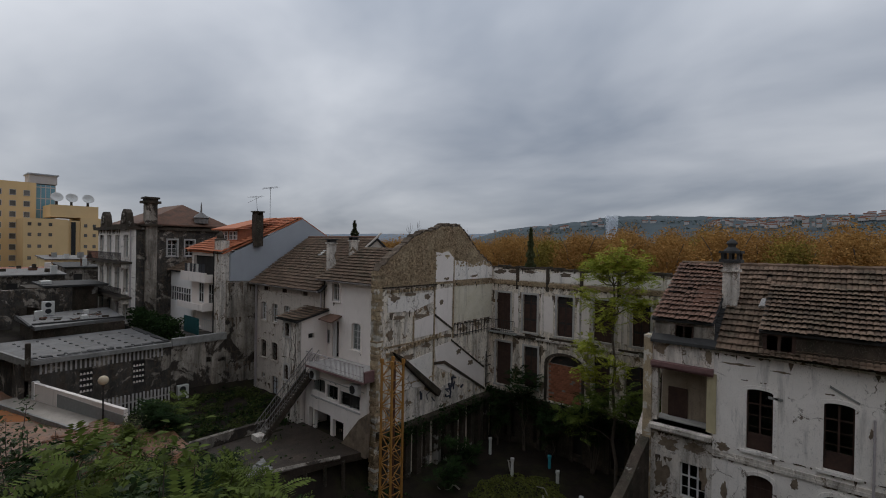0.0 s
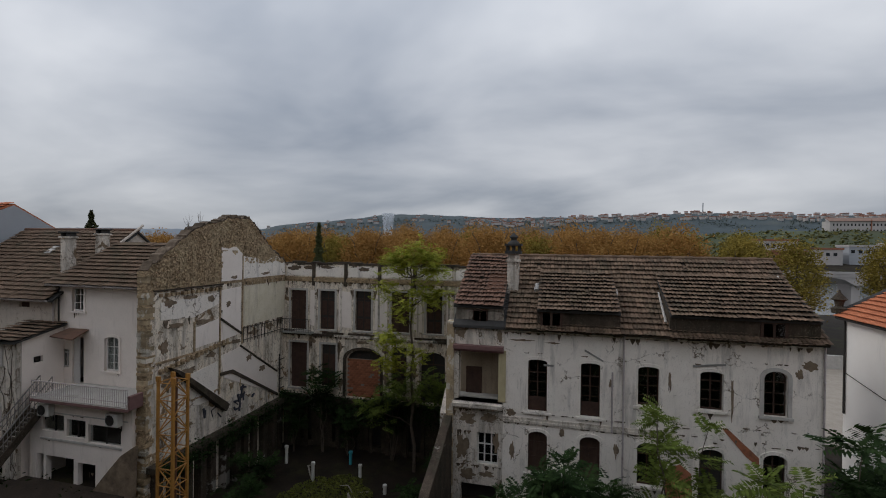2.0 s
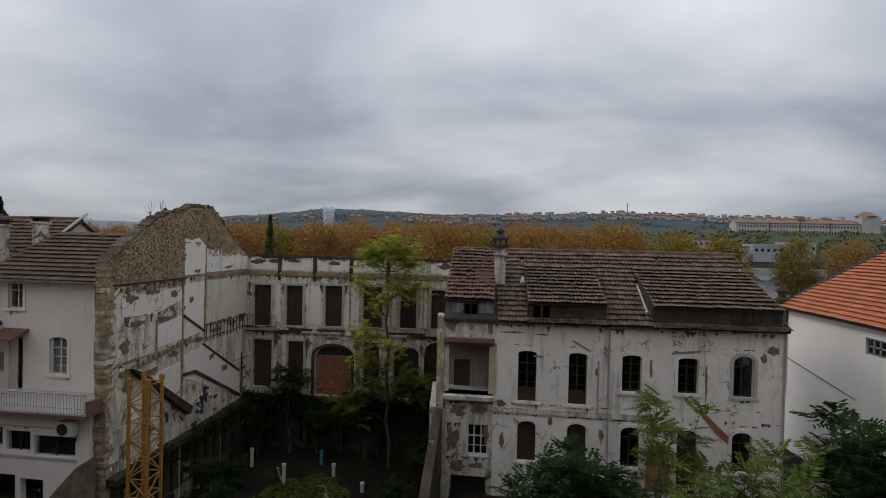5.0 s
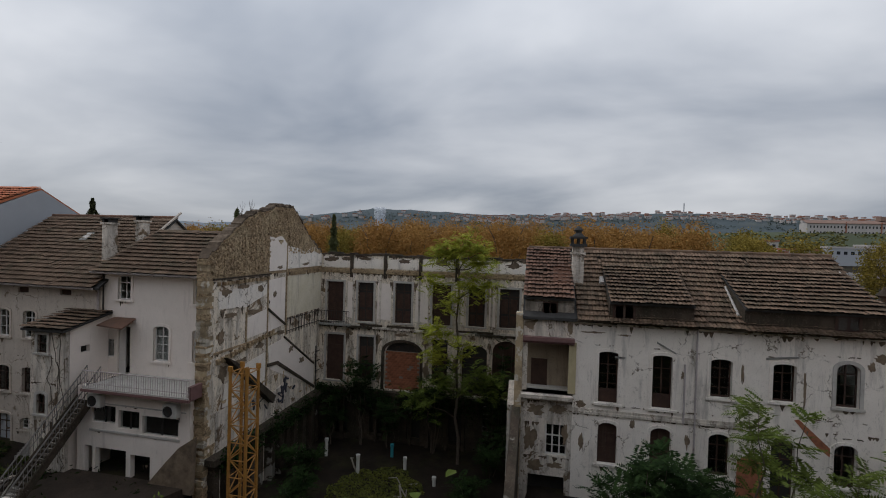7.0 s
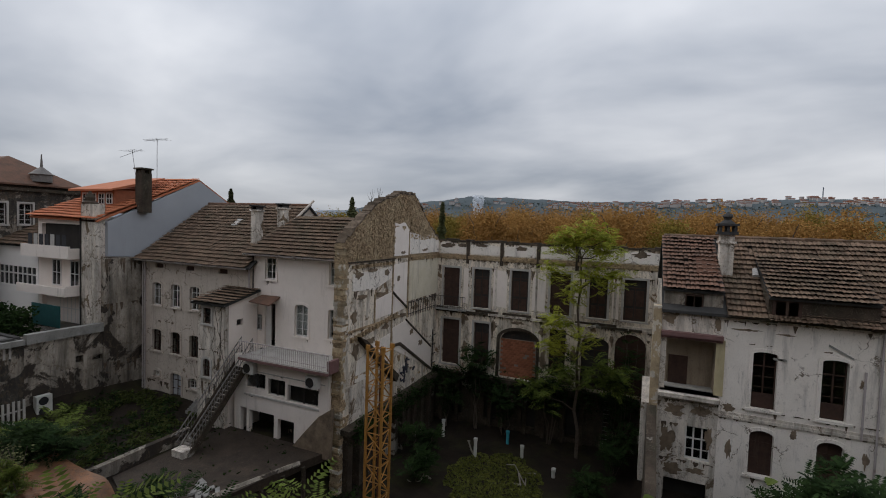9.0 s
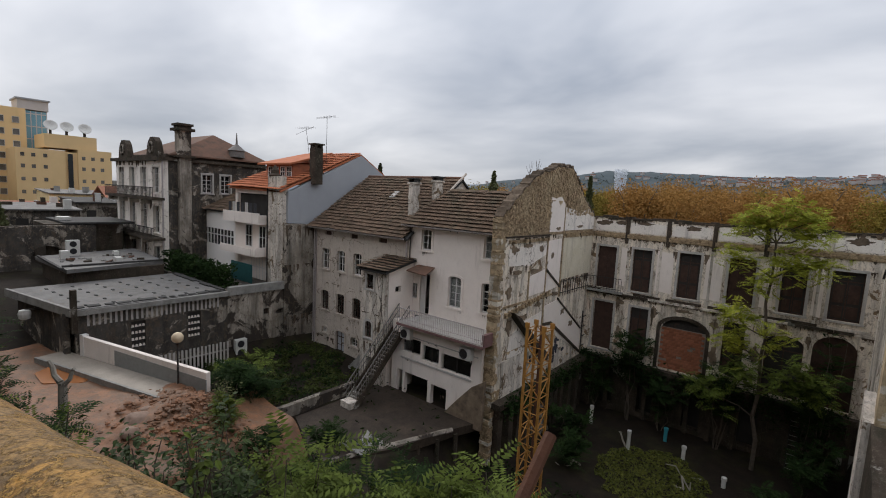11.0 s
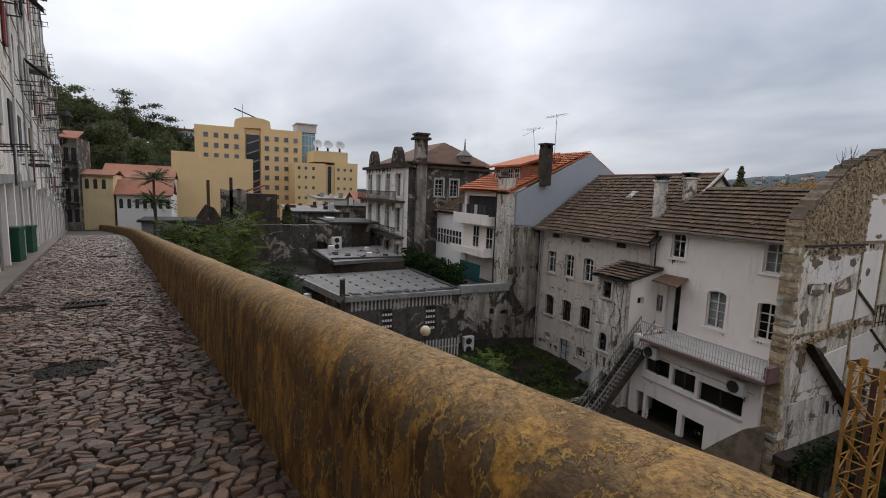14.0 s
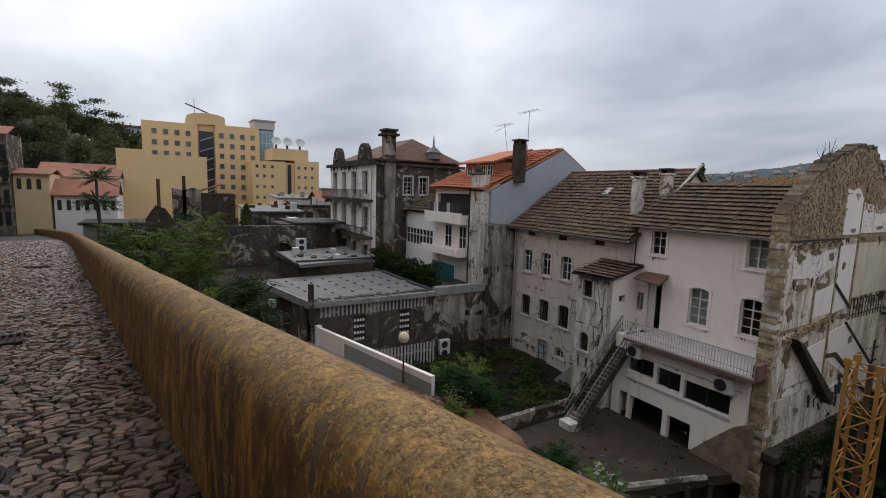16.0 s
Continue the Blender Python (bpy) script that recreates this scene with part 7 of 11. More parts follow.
def build_workshops():
    t = thing("flat_workshop", "low soot-stained workshop with wet grey flat roof and pierced walls", "workshop", (-49, 10, -13))
    X = Facade((-45.0, 0, 0), (0, 1, 0), (-1, 0, 0))
    vents = [(8.7, 9.55, -10.75, -8.9, 0), (12.3, 13.2, -10.75, -8.85, 0)]
    part("yard_wall", X.wall(bmesh.new(), 5.7, 15.2, -13.4, -7.9, 0.35, vents), M_SOOT, t)
    part("yard_wall", X.wall(bmesh.new(), 15.2, 21.8, -13.4, -8.0, 0.35, [(18.2, 18.7, -10.0, -9.5, 0), (19.3, 20.2, -10.1, -9.7, 0)]), M_GREYWALL, t)
    part("street_wall", one_box(-53.6, -45.35, 5.2, 5.5, -11.6, -7.9), M_SOOT, t)
    part("inner", one_box(-53.2, -46.2, 5.8, 15, -13.2, -8.2), M_INSIDE, t)
    slab("roof", t, M_ROOFFELT, [(-53.8, 3.7, -7.55), (-44.7, 5.5, -7.55), (-45.0, 15.1, -7.55), (-54.5, 15.1, -7.55)], 0.1)
    part("roof_edge", X.box(bmesh.new(), 5.4, 15.1, -0.35, -0.05, -7.95, -7.6), M_CONCRETE, t)
    K = Facade((-53.8, 3.7, 0), (9.1, 1.8, 0), (-1.8, 9.1, 0))
    part("street_fascia", K.box(bmesh.new(), 0, 9.25, -0.06, 0.12, -8.0, -7.48), M_CONCRETE, t)
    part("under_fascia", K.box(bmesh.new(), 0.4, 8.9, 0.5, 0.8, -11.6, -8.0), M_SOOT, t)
    rb = np.random.default_rng(61)
    y = 5.6
    while y < 15.0:
        ln = rb.uniform(0.3, 1.1)
        part("bitumen_strip", one_box(-45.1 - rb.uniform(0.1, 0.4), -44.98, y, min(y + ln, 15.05), -7.555, -7.5 + rb.uniform(0, 0.02)), M_ASPHALTROOF, t); y += ln + rb.uniform(0, 0.3)
    x = -54.2
    while x < -45.2:
        ln = rb.uniform(0.4, 1.3)
        part("bitumen_strip", one_box(x, min(x + ln, -45.1), 14.95 - rb.uniform(0.1, 0.4), 15.06, -7.555, -7.47 + rb.uniform(0, 0.03)), M_ASPHALTROOF, t); x += ln
    blocks("coping", X, [(15.3, 20.0, -0.15, 0.3, -8.0, -7.35)], M_CONCRETE, t)
    part("roof_post", one_box(-44.95, -44.6, 5.45, 5.75, -9.0, -6.3), M_DARKWALL, t)
    rng = np.random.default_rng(4)
    for i in range(6):
        for j in range(6):
            x, y = -52.6 + i * 1.35, 5.6 + j * 1.5 + 0.15 * i
            part("roof_vent", one_box(x, x + 0.36, y, y + 0.16, -7.56, -7.5), M_ASPHALTROOF, t)
    # upright slots cut along the wall top, and stacked vent blocks
    for y in list(np.arange(6.3, 14.6, 0.3)):
        part("top_slot", X.box(bmesh.new(), y, y + 0.13, -0.012, 0.0, -8.75, -8.05), M_STONEFRAME, t)
    for v in vents:
        for r in range(4):
            for c in range(4):
                u = v[0] + 0.02 + c * 0.215; z = v[2] + 0.05 + r * 0.46
                part("vent_block", X.prism(bmesh.new(), [(u, z), (u + 0.17, z), (u + 0.13, z + 0.17), (u + 0.04, z + 0.17)], 0.06, 0.14), M_CLEANWHITE, t)
        part("vent_backing", X.box(bmesh.new(), v[0], v[1], 0.2, 0.3, v[2], v[3]), M_INSIDE, t)
    for y in np.arange(9.0, 14.7, 0.27):
        part("fence_slat", X.box(bmesh.new(), y, y + 0.13, -1.0, -0.94, -13.3, -11.3 + 0.03 * math.sin(y * 9)), M_STONEFRAME, t)
    part("fence_rail", X.box(bmesh.new(), 8.9, 14.8, -0.94, -0.9, -12.0, -11.9), M_STONEFRAME, t)
    ac = thing("twin_fan_unit", "grey twin-fan air conditioning unit against the yard wall", "air conditioner", (-44.3, 16, -13))
    part("casing", one_box(-44.85, -44.45, 15.6, 16.5, -12.95, -11.55), M_PLASTICWHITE, ac)
    for z in (-12.6, -11.9):
        A = Facade((-44.45, 0, 0), (0, 1, 0), (-1, 0, 0))
        part("fan_opening", A.prism(bmesh.new(), [(16.0 + 0.28 * math.cos(k * math.pi / 8), z + 0.28 * math.sin(k * math.pi / 8)) for k in range(16)], -0.02, 0), M_BLACKPLASTIC, ac)
    part("feet", one_box(-44.85, -44.5, 15.7, 16.4, -13.3, -12.95), M_CONCRETE, ac)
    cam2 = thing("wall_lamp", "small white wall lantern beside the flat roof", "lamp", (-53, 4.0, -8.6))
    part("globe", lathe(bmesh.new(), (-50.0, 4.1, -9.0), [(0.1, 0), (0.32, 0.1), (0.36, 0.4), (0.3, 0.65), (0.05, 0.7)], 12), M_PLASTICWHITE, cam2)
    part("bracket", one_box(-50.1, -49.9, 4.1, 5.2, -8.4, -8.3), M_IRON, cam2)
    # hedge on the terrace and tarpaulin fence
    h = thing("terrace_hedge", "dense dark green clipped hedge on a roof terrace", "hedge", (-50, 17.5, -7.6))
    rng = np.random.default_rng(12)
    p = np.stack([rng.uniform(-59.0, -46.8, 5000), rng.uniform(15.4, 17.0, 5000), rng.uniform(-7.9, -6.1, 5000)], 1)
    p[:, 2] += 0.25 * np.sin(p[:, 0] * 1.7) * (p[:, 2] > -6.8)
    put("foliage", leaf_mesh("hedge_leaves", p, 0.14, rng), M_LEAF_DARK, h)
    part("tarpaulin_fence", one_box(-50.6, -47.0, 18.2, 18.28, -7.7, -6.1), M_TARP, None)
    tagged(bpy.data.objects["tarpaulin_fence"], "teal tarpaulin fence panel on the terrace", "fence")
    part("terrace_block", one_box(-59.3, -45.4, 15.3, 20, -13.3, -7.8), M_SOOT, t)
    # second low block and its clutter
    s = thing("low_block", "low dark building with stained grey flat roof and black eaves", "outbuilding", (-58, 10, -8.3))
    part("wall", one_box(-62.5, -54.8, 7.2, 14.2, -8.4, -6.8), M_DARKWALL, s)
    slab("roof", s, M_ROOFFELT, [(-62.8, 6.8, -6.5), (-54.0, 7.2, -6.5), (-55.5, 14.4, -6.5), (-65.3, 15.1, -6.5)], 0.3)
    for a in ((-60.5, -59.9, 8.0, 8.6, -6.5, -5.8), (-57.0, -56.2, 11.0, 11.5, -6.5, -6.1), (-61, -60.4, 12, 12.4, -6.5, -6.1)):
        part("roof_box", one_box(*a), M_PLASTICWHITE, s)
    # rim, pipes, debris and a fan unit on the low roof
    for a in ((-62.7, -54.2, 6.85, 7.05, -6.52, -6.38), (-55.6, -55.35, 7.2, 14.3, -6.52, -6.36)):
        part("roof_rim", one_box(*a), M_ASPHALTROOF, s)
    rd = np.random.default_rng(62)
    for i in range(26):
        x, y, q = rd.uniform(-61.5, -56.2), rd.uniform(7.6, 13.6), rd.uniform(0.08, 0.3)
        b2 = bmesh.new(); box(b2, -q, q, -q * 0.5, q * 0.5, 0, rd.uniform(0.05, 0.2))
        bmesh.ops.transform(b2, matrix=pose(x, y, -6.51, 0, 0, rd.uniform(0, 180)), verts=b2.verts)
        part("roof_debris", b2, [M_DARKWALL, M_CONCRETE, M_RUST][int(rd.integers(0, 3))], s)
    part("roof_pipe", bar(bmesh.new(), (-60.0, 13.0, -6.42), (-56.0, 10.2, -6.4), 0.06, 6), M_RUST, s)
    fu = thing("roof_fan_unit", "dirty white twin-fan cooling unit on the low flat roof", "air conditioner", (-62.0, 9.3, -6.5))
    part("casing", one_box(-62.3, -61.9, 8.8, 9.8, -6.5, -5.1), M_PLASTICWHITE, fu)
    A2 = Facade((-61.9, 0, 0), (0, 1, 0), (-1, 0, 0))
    for z in (-6.1, -5.45):
        part("fan_opening", A2.prism(bmesh.new(), [(9.3 + 0.26 * math.cos(k * math.pi / 8), z + 0.26 * math.sin(k * math.pi / 8)) for k in range(16)], -0.02, 0), M_BLACKPLASTIC, fu)
    # jumble of low roofs and yard walls between the hotel and the ornate block
    for k, (x0, x1, y0, y1, zt, wm, rm, lab) in enumerate((
            (-84, -76, 6.5, 13.0, -3.2, M_SOOT, M_ROOFFELT, "sooty shed with a stained flat roof"),
            (-98, -88, 8.0, 15.0, -3.6, M_PALEYELLOW, M_FARTILE, "ochre outhouse with a worn tile roof"),
            (-90, -82, 14.0, 19.5, -2.6, M_GREYWALL, M_ASPHALTROOF, "grey yard building with a black roof"),
            (-108, -99, 14.5, 22.0, -2.0, M_PALEYELLOW, M_ROOFFELT, "ochre annexe with plant on its flat roof"))):
        jt = thing("yard_shed", lab, "outbuilding", ((x0 + x1) / 2, (y0 + y1) / 2, -9), "sheds of the back yards")
        part("wall", one_box(x0, x1, y0, y1, -9.5, zt), wm, jt)
        slab("roof", jt, rm, [(x0 - 0.2, y0 - 0.2, zt + 0.5), (x1 + 0.3, y0 - 0.2, zt + 0.12), (x1 + 0.3, y1 + 0.2, zt + 0.12), (x0 - 0.2, y1 + 0.2, zt + 0.5)], 0.15)
        for q in range(5):
            bx, by, bh = rd.uniform(x0 + 1, x1 - 0.5), rd.uniform(y0 + 0.5, y1 - 0.8), rd.uniform(0.3, 1.0)
            part("roof_box", one_box(bx, bx + rd.uniform(0.3, 0.9), by, by + rd.uniform(0.3, 1.0), zt, zt + 0.3 + bh), [M_PLASTICWHITE, M_CONCRETE, M_DARKWALL, M_RUST][int(rd.integers(0, 4))], jt)
        # black patch on the wall paints the shade of an opening
        part("wall_opening", one_box(x1, x1 + 0.03, y0 + 1.0, y0 + 2.0, zt - 2.6, zt - 0.9), M_INSIDE, jt)
    b = thing("yard_backwall", "tall stained grey yard wall with a dark archway", "wall", (-64, 8, -8.3))
    Y = Facade((-66, 0, 0), (0, 1, 0), (-1, 0, 0))
    part("wall", Y.wall(bmesh.new(), 1.0, 12.0, -8.4, -4.1, 0.4, [(7.0, 9.4, -8.4, -6.0, 0.9)]), M_SOOT, b)
    part("dark_shed", one_box(-72, -66.6, 8.2, 14.5, -8.4, -4.0), M_DARKWALL, b)
    part("shed_roof", one_box(-74, -66.0, 9.5, 15.4, -4.0, -3.8), M_ASPHALTROOF, b)
    part("roof_sheet", one_box(-70, -68.4, 9.6, 10.6, -3.78, -3.45), M_PLASTICWHITE, b)
    r = thing("ruined_tower_house", "roofless blackened stone house stub with ragged top", "ruin", (-78, 1.5, -8.3))
    part("pale_wall", Facade((-75, 0, 0), (0, 1, 0), (-1, 0, 0)).prism(bmesh.new(), [(-1.7, -9), (1.2, -9), (1.2, -0.6), (0.4, -0.4), (-0.6, -0.7), (-1.7, -0.5)], 0, 3), M_GREYWALL, r)
    part("dark_wall", one_box(-76, -73.6, 1.25, 4.6, -9, -0.95), M_DARKWALL, r)
    slab("roof", r, M_FARTILE, [(-80, 1.0, -0.9), (-76, 0.2, -0.9), (-77, 3.6, 0.2), (-80, 3.6, 0.2)], 0.2)
    for y, z in ((-3.2, 0.5), (-0.7, 0.9)):
        part("chimney_pipe", one_box(-75.4, -75.0, y, y + 0.35, -4.5, z), M_RUST if y < -2 else M_DARKWALL, r)
    part("rubble_gable", Facade((-70, 0, 0), (0, 1, 0), (-1, 0, 0)).prism(bmesh.new(), [(-4.5, -9), (-1.5, -9), (-1.6, -4.0), (-2.4, -2.6), (-3.3, -2.2), (-4.2, -3.6)], 0, 0.6), M_DARKWALL, r)


build_workshops()


# ---- yellow hotel and far town to the west ----
def build_hotel():
    t = thing("yellow_tower", "tall yellow rendered hotel tower with rows of square windows", "tower block", (-145, 6, -12))
    F = Facade((-140, 0, 0), (0, 1, 0), (-1, 0, 0))
    part("main_wall", F.box(bmesh.new(), -6.2, 4.9, 0, 16, -12, 13.9), M_YELLOWB, t)
    part("main_wall", F.box(bmesh.new(), 8.6, 18.6, 0, 16, -12, 14.2), M_YELLOWB, t)
    part("core", F.box(bmesh.new(), 4.9, 8.6, 0.8, 16, -12, 14.0), M_YELLOWB, t)
    b2 = bmesh.new()
    F.prism(b2, [(2.6, 13.9), (11.0, 14.2), (10.8, 16.0), (9.5, 16.5), (7, 16.8), (4.3, 16.5), (2.8, 15.9)], 0.2, 10)
    part("crown", b2, M_YELLOWB, t)
    part("stair_glass", F.box(bmesh.new(), 5.2, 8.3, 0.5, 0.78, -12, 12.5), M_DARKPANE, t)
    for k in range(9):
        z = -10 + k * 2.5
        part("stair_flight", F.prism(bmesh.new(), [(5.3, z), (8.2, z + 1.2), (8.2, z + 1.5), (5.3, z + 0.3)], 0.3, 0.5), M_CONCRETE, t)
    for r in range(8):
        z = 11.2 - r * 2.45
        for c in range(4):
            u = -4.4 + c * 2.25
            if z > 5:
                simple_window(F, u, u + 1.15, z - 0.2, z + 1.1, t, M_STONEFRAME, 0.12, 0, M_PALEPANE, 1)
        for c in range(4):
            u = 9.4 + c * 2.35
            simple_window(F, u, u + 1.15, z - 0.1, z + 1.2, t, M_STONEFRAME, 0.12, 0, M_PALEPANE, 1)
    part("glass_corner", F.box(bmesh.new(), 18.7, 22.2, 1.0, 6, 5, 14), M_BLUEGLASS, t)
    for k in range(5):
        part("glazing_bar", F.box(bmesh.new(), 18.65 + k * 0.86, 18.8 + k * 0.86, 0.94, 1.0, 5, 14), M_FARWHITE, t)
    for k in range(4):
        part("glazing_rail", F.box(bmesh.new(), 18.65, 22.25, 0.92, 0.94, 5.5 + k * 2.6, 5.7 + k * 2.6), M_FARWHITE, t)
    part("glass_core", F.box(bmesh.new(), 19.0, 22.0, 1.2, 5.8, 5, 13.9), M_GREYPAINT, t)
    part("roof_box", F.box(bmesh.new(), 17.5, 22.5, 0.8, 7, 14.2, 16.2), M_FARWHITE, t)
    part("roof_box_edge", F.box(bmesh.new(), 17.2, 22.8, 0.5, 7.3, 16.2, 16.5), M_GREYPAINT, t)
    part("mast", bar(bmesh.new(), (-142, 4.5, 16.6), (-142, 4.5, 20.0), 0.06, 5), M_IRON, t)
    part("boom", bar(bmesh.new(), (-141, 8.5, 16.4), (-141, 2.6, 18.6), 0.16, 5), M_IRON, t)
    l = thing("yellow_low_block", "lower blind yellow rendered block", "building", (-125, -2, -12))
    L = Facade((-120, 0, 0), (0, 1, 0), (-1, 0, 0))
    part("wall", L.box(bmesh.new(), -9.8, 5.2, 0, 14, -12, 5.4), M_YELLOWB, l)
    part("parapet", L.box(bmesh.new(), -9.8, -4.8, 0, 14, 5.4, 6.2), M_YELLOWB, l)
    r = thing("yellow_terraced_block", "stepped yellow rendered block with satellite dishes", "building", (-135, 23, -12))
    R = Facade((-130, 0, 0), (0, 1, 0), (-1, 0, 0))
    part("wall", R.box(bmesh.new(), 15.3, 22.8, 0, 12, -12, 5.8), M_YELLOWB, r)
    part("wall", R.box(bmesh.new(), 22.8, 25.0, 0.8, 12, -12, 5.6), M_YELLOWB, r)
    part("wall", R.box(bmesh.new(), 25.0, 30.8, 0.2, 12, -12, 6.3), M_YELLOWB, r)
    part("upper_wall", R.box(bmesh.new(), 19.8, 28.4, 0.9, 10, 6.3, 9.0), M_YELLOWB, r)
    part("recess", R.box(bmesh.new(), 23.4, 24.2, 0.6, 0.79, -6, 5.3), M_DARKPANE, r)
    for z in (-8, -5.5, -3, -0.5, 2, 4.2):
        for u in (16.0, 17.6, 19.4, 25.6, 27.2, 28.8):
            part("window", R.box(bmesh.new(), u, u + 0.6, -0.06 if u < 22 else 0.14, 0.0 if u < 22 else 0.2, z, z + 0.7), M_PALEPANE, r)
    for y in (21.0, 23.6, 26.6):
        d = thing("satellite_dish", "large white satellite dish on the yellow block", "satellite dish", (-132, y, 9.0), "satellite dishes")
        bw = lathe(bmesh.new(), (0, 0, 0), [(0.2, 0), (0.8, 0.2), (1.1, 0.5), (1.15, 0.6), (1.0, 0.62), (0.3, 0.3)], 16)
        bmesh.ops.transform(bw, matrix=pose(-132, y, 10.5, 0, 62, 0), verts=bw.verts)
        part("bowl", bw, M_PLASTICWHITE, d)
        part("stand", one_box(-132.2, -131.8, y - 0.2, y + 0.2, 8.95, 10.5), M_IRON, d)
    # far houses along the end of the street
    for (x, y0, y1, zb, zt, m, rm, rz, nm) in ((-100, -20.2, -16.3, -9, 0.8, M_PALEYELLOW, M_FARTILE, 1.6, "ochre house with a red tiled roof at the street end"), (-112, -18.5, -9.0, -11, 0.6, M_NEWWHITE, M_FARTILE, 2.0, "white terrace with a red tiled roof"), (-100, -16.0, -8.6, -10, -2.1, M_NEWWHITE, M_FARTILE, 0.2, "long low white building with arched windows and red roof"),
                                             (-150, -26, -10, -12, 2.0, M_FARWHITE, M_FARTILE, 4.0, "far white houses under red roofs"), (-104, 31.5, 38, -12, 0.5, M_FARWHITE, M_FARTILE, 2.5, "white house with hipped tile roof"), (-92, 20, 26, -12, -2.5, M_FARWHITE, M_FARTILE, -0.5, "plain white house with tile roof")):
        h = thing("far_house", nm, "house", (x - 4, (y0 + y1) / 2, zb))
        part("wall", one_box(x - 8, x, y0, y1, zb, zt), m, h)
        slab("roof", h, rm, [(x + 0.5, y0 - 0.3, zt), (x + 0.5, y1 + 0.3, zt), (x - 4, y1 + 0.3, rz), (x - 4, y0 - 0.3, rz)], 0.15)
        slab("roof", h, rm, [(x - 4, y0 - 0.3, rz), (x - 4, y1 + 0.3, rz), (x - 8.5, y1 + 0.3, zt), (x - 8.5, y0 - 0.3, zt)], 0.15)
        FF = Facade((x, 0, 0), (0, 1, 0), (-1, 0, 0))
        n = int((y1 - y0) / 1.05)
        for k in range(n):
            u = y0 + 0.35 + k * 1.05
            part("window", FF.prism(bmesh.new(), FF.arch_poly(u, u + 0.5, zt - 2.2, zt - 0.7, 0.25), -0.05, 0), M_DARKPANE, h)
    f = thing("dark_gangway", "dark flat-roofed gallery beyond the parapet", "gallery", (-92, -8, -8))
    part("deck", one_box(-96, -88, -12, -3, -5.6, -5.3), M_ASPHALTROOF, f)
    part("glazing", one_box(-95, -88.5, -11.5, -3.2, -7.6, -5.6), M_LOUVRE, f)


build_hotel()


# ---- tall tenement row along the street ----
SR = Facade((-24.9, -6.61, 0), (-1, -0.213, 0), (0.213, -1, 0))


# front line of the added, unseen row behind the camera
SR_UNSEEN = Facade((-21.9, -5.97, 0), (1, 0.14, 0), (0.14, -1, 0))
M_TEN1 = mat("tenement_plaster_cream", (0.8, 0.74, 0.67), (0.68, 0.62, 0.55), 0.9, 1.0, 0.2, 25, (0.2, 0.165, 0.13), 0.4, 0.5, True, grime=0.4, fleck=0.35)
M_TEN2 = mat("tenement_plaster_grey", (0.7, 0.66, 0.61), (0.58, 0.54, 0.5), 0.9, 1.0, 0.2, 25, (0.15, 0.125, 0.105), 0.45, 0.5, True, grime=0.5, fleck=0.4)


M_STONEPANEL = mat("marbled_stone_panel", (0.36, 0.34, 0.315), (0.2, 0.187, 0.17), 0.7, 2.4, 0.2, 12, (0.12, 0.11, 0.1), 0.45, 0.8, fleck=0.5)
M_OLIVESHUTTER = mat("olive_roller_shutter", (0.17, 0.15, 0.08), (0.12, 0.105, 0.06), 0.7, 4, 0.2, 30, fleck=0.3)


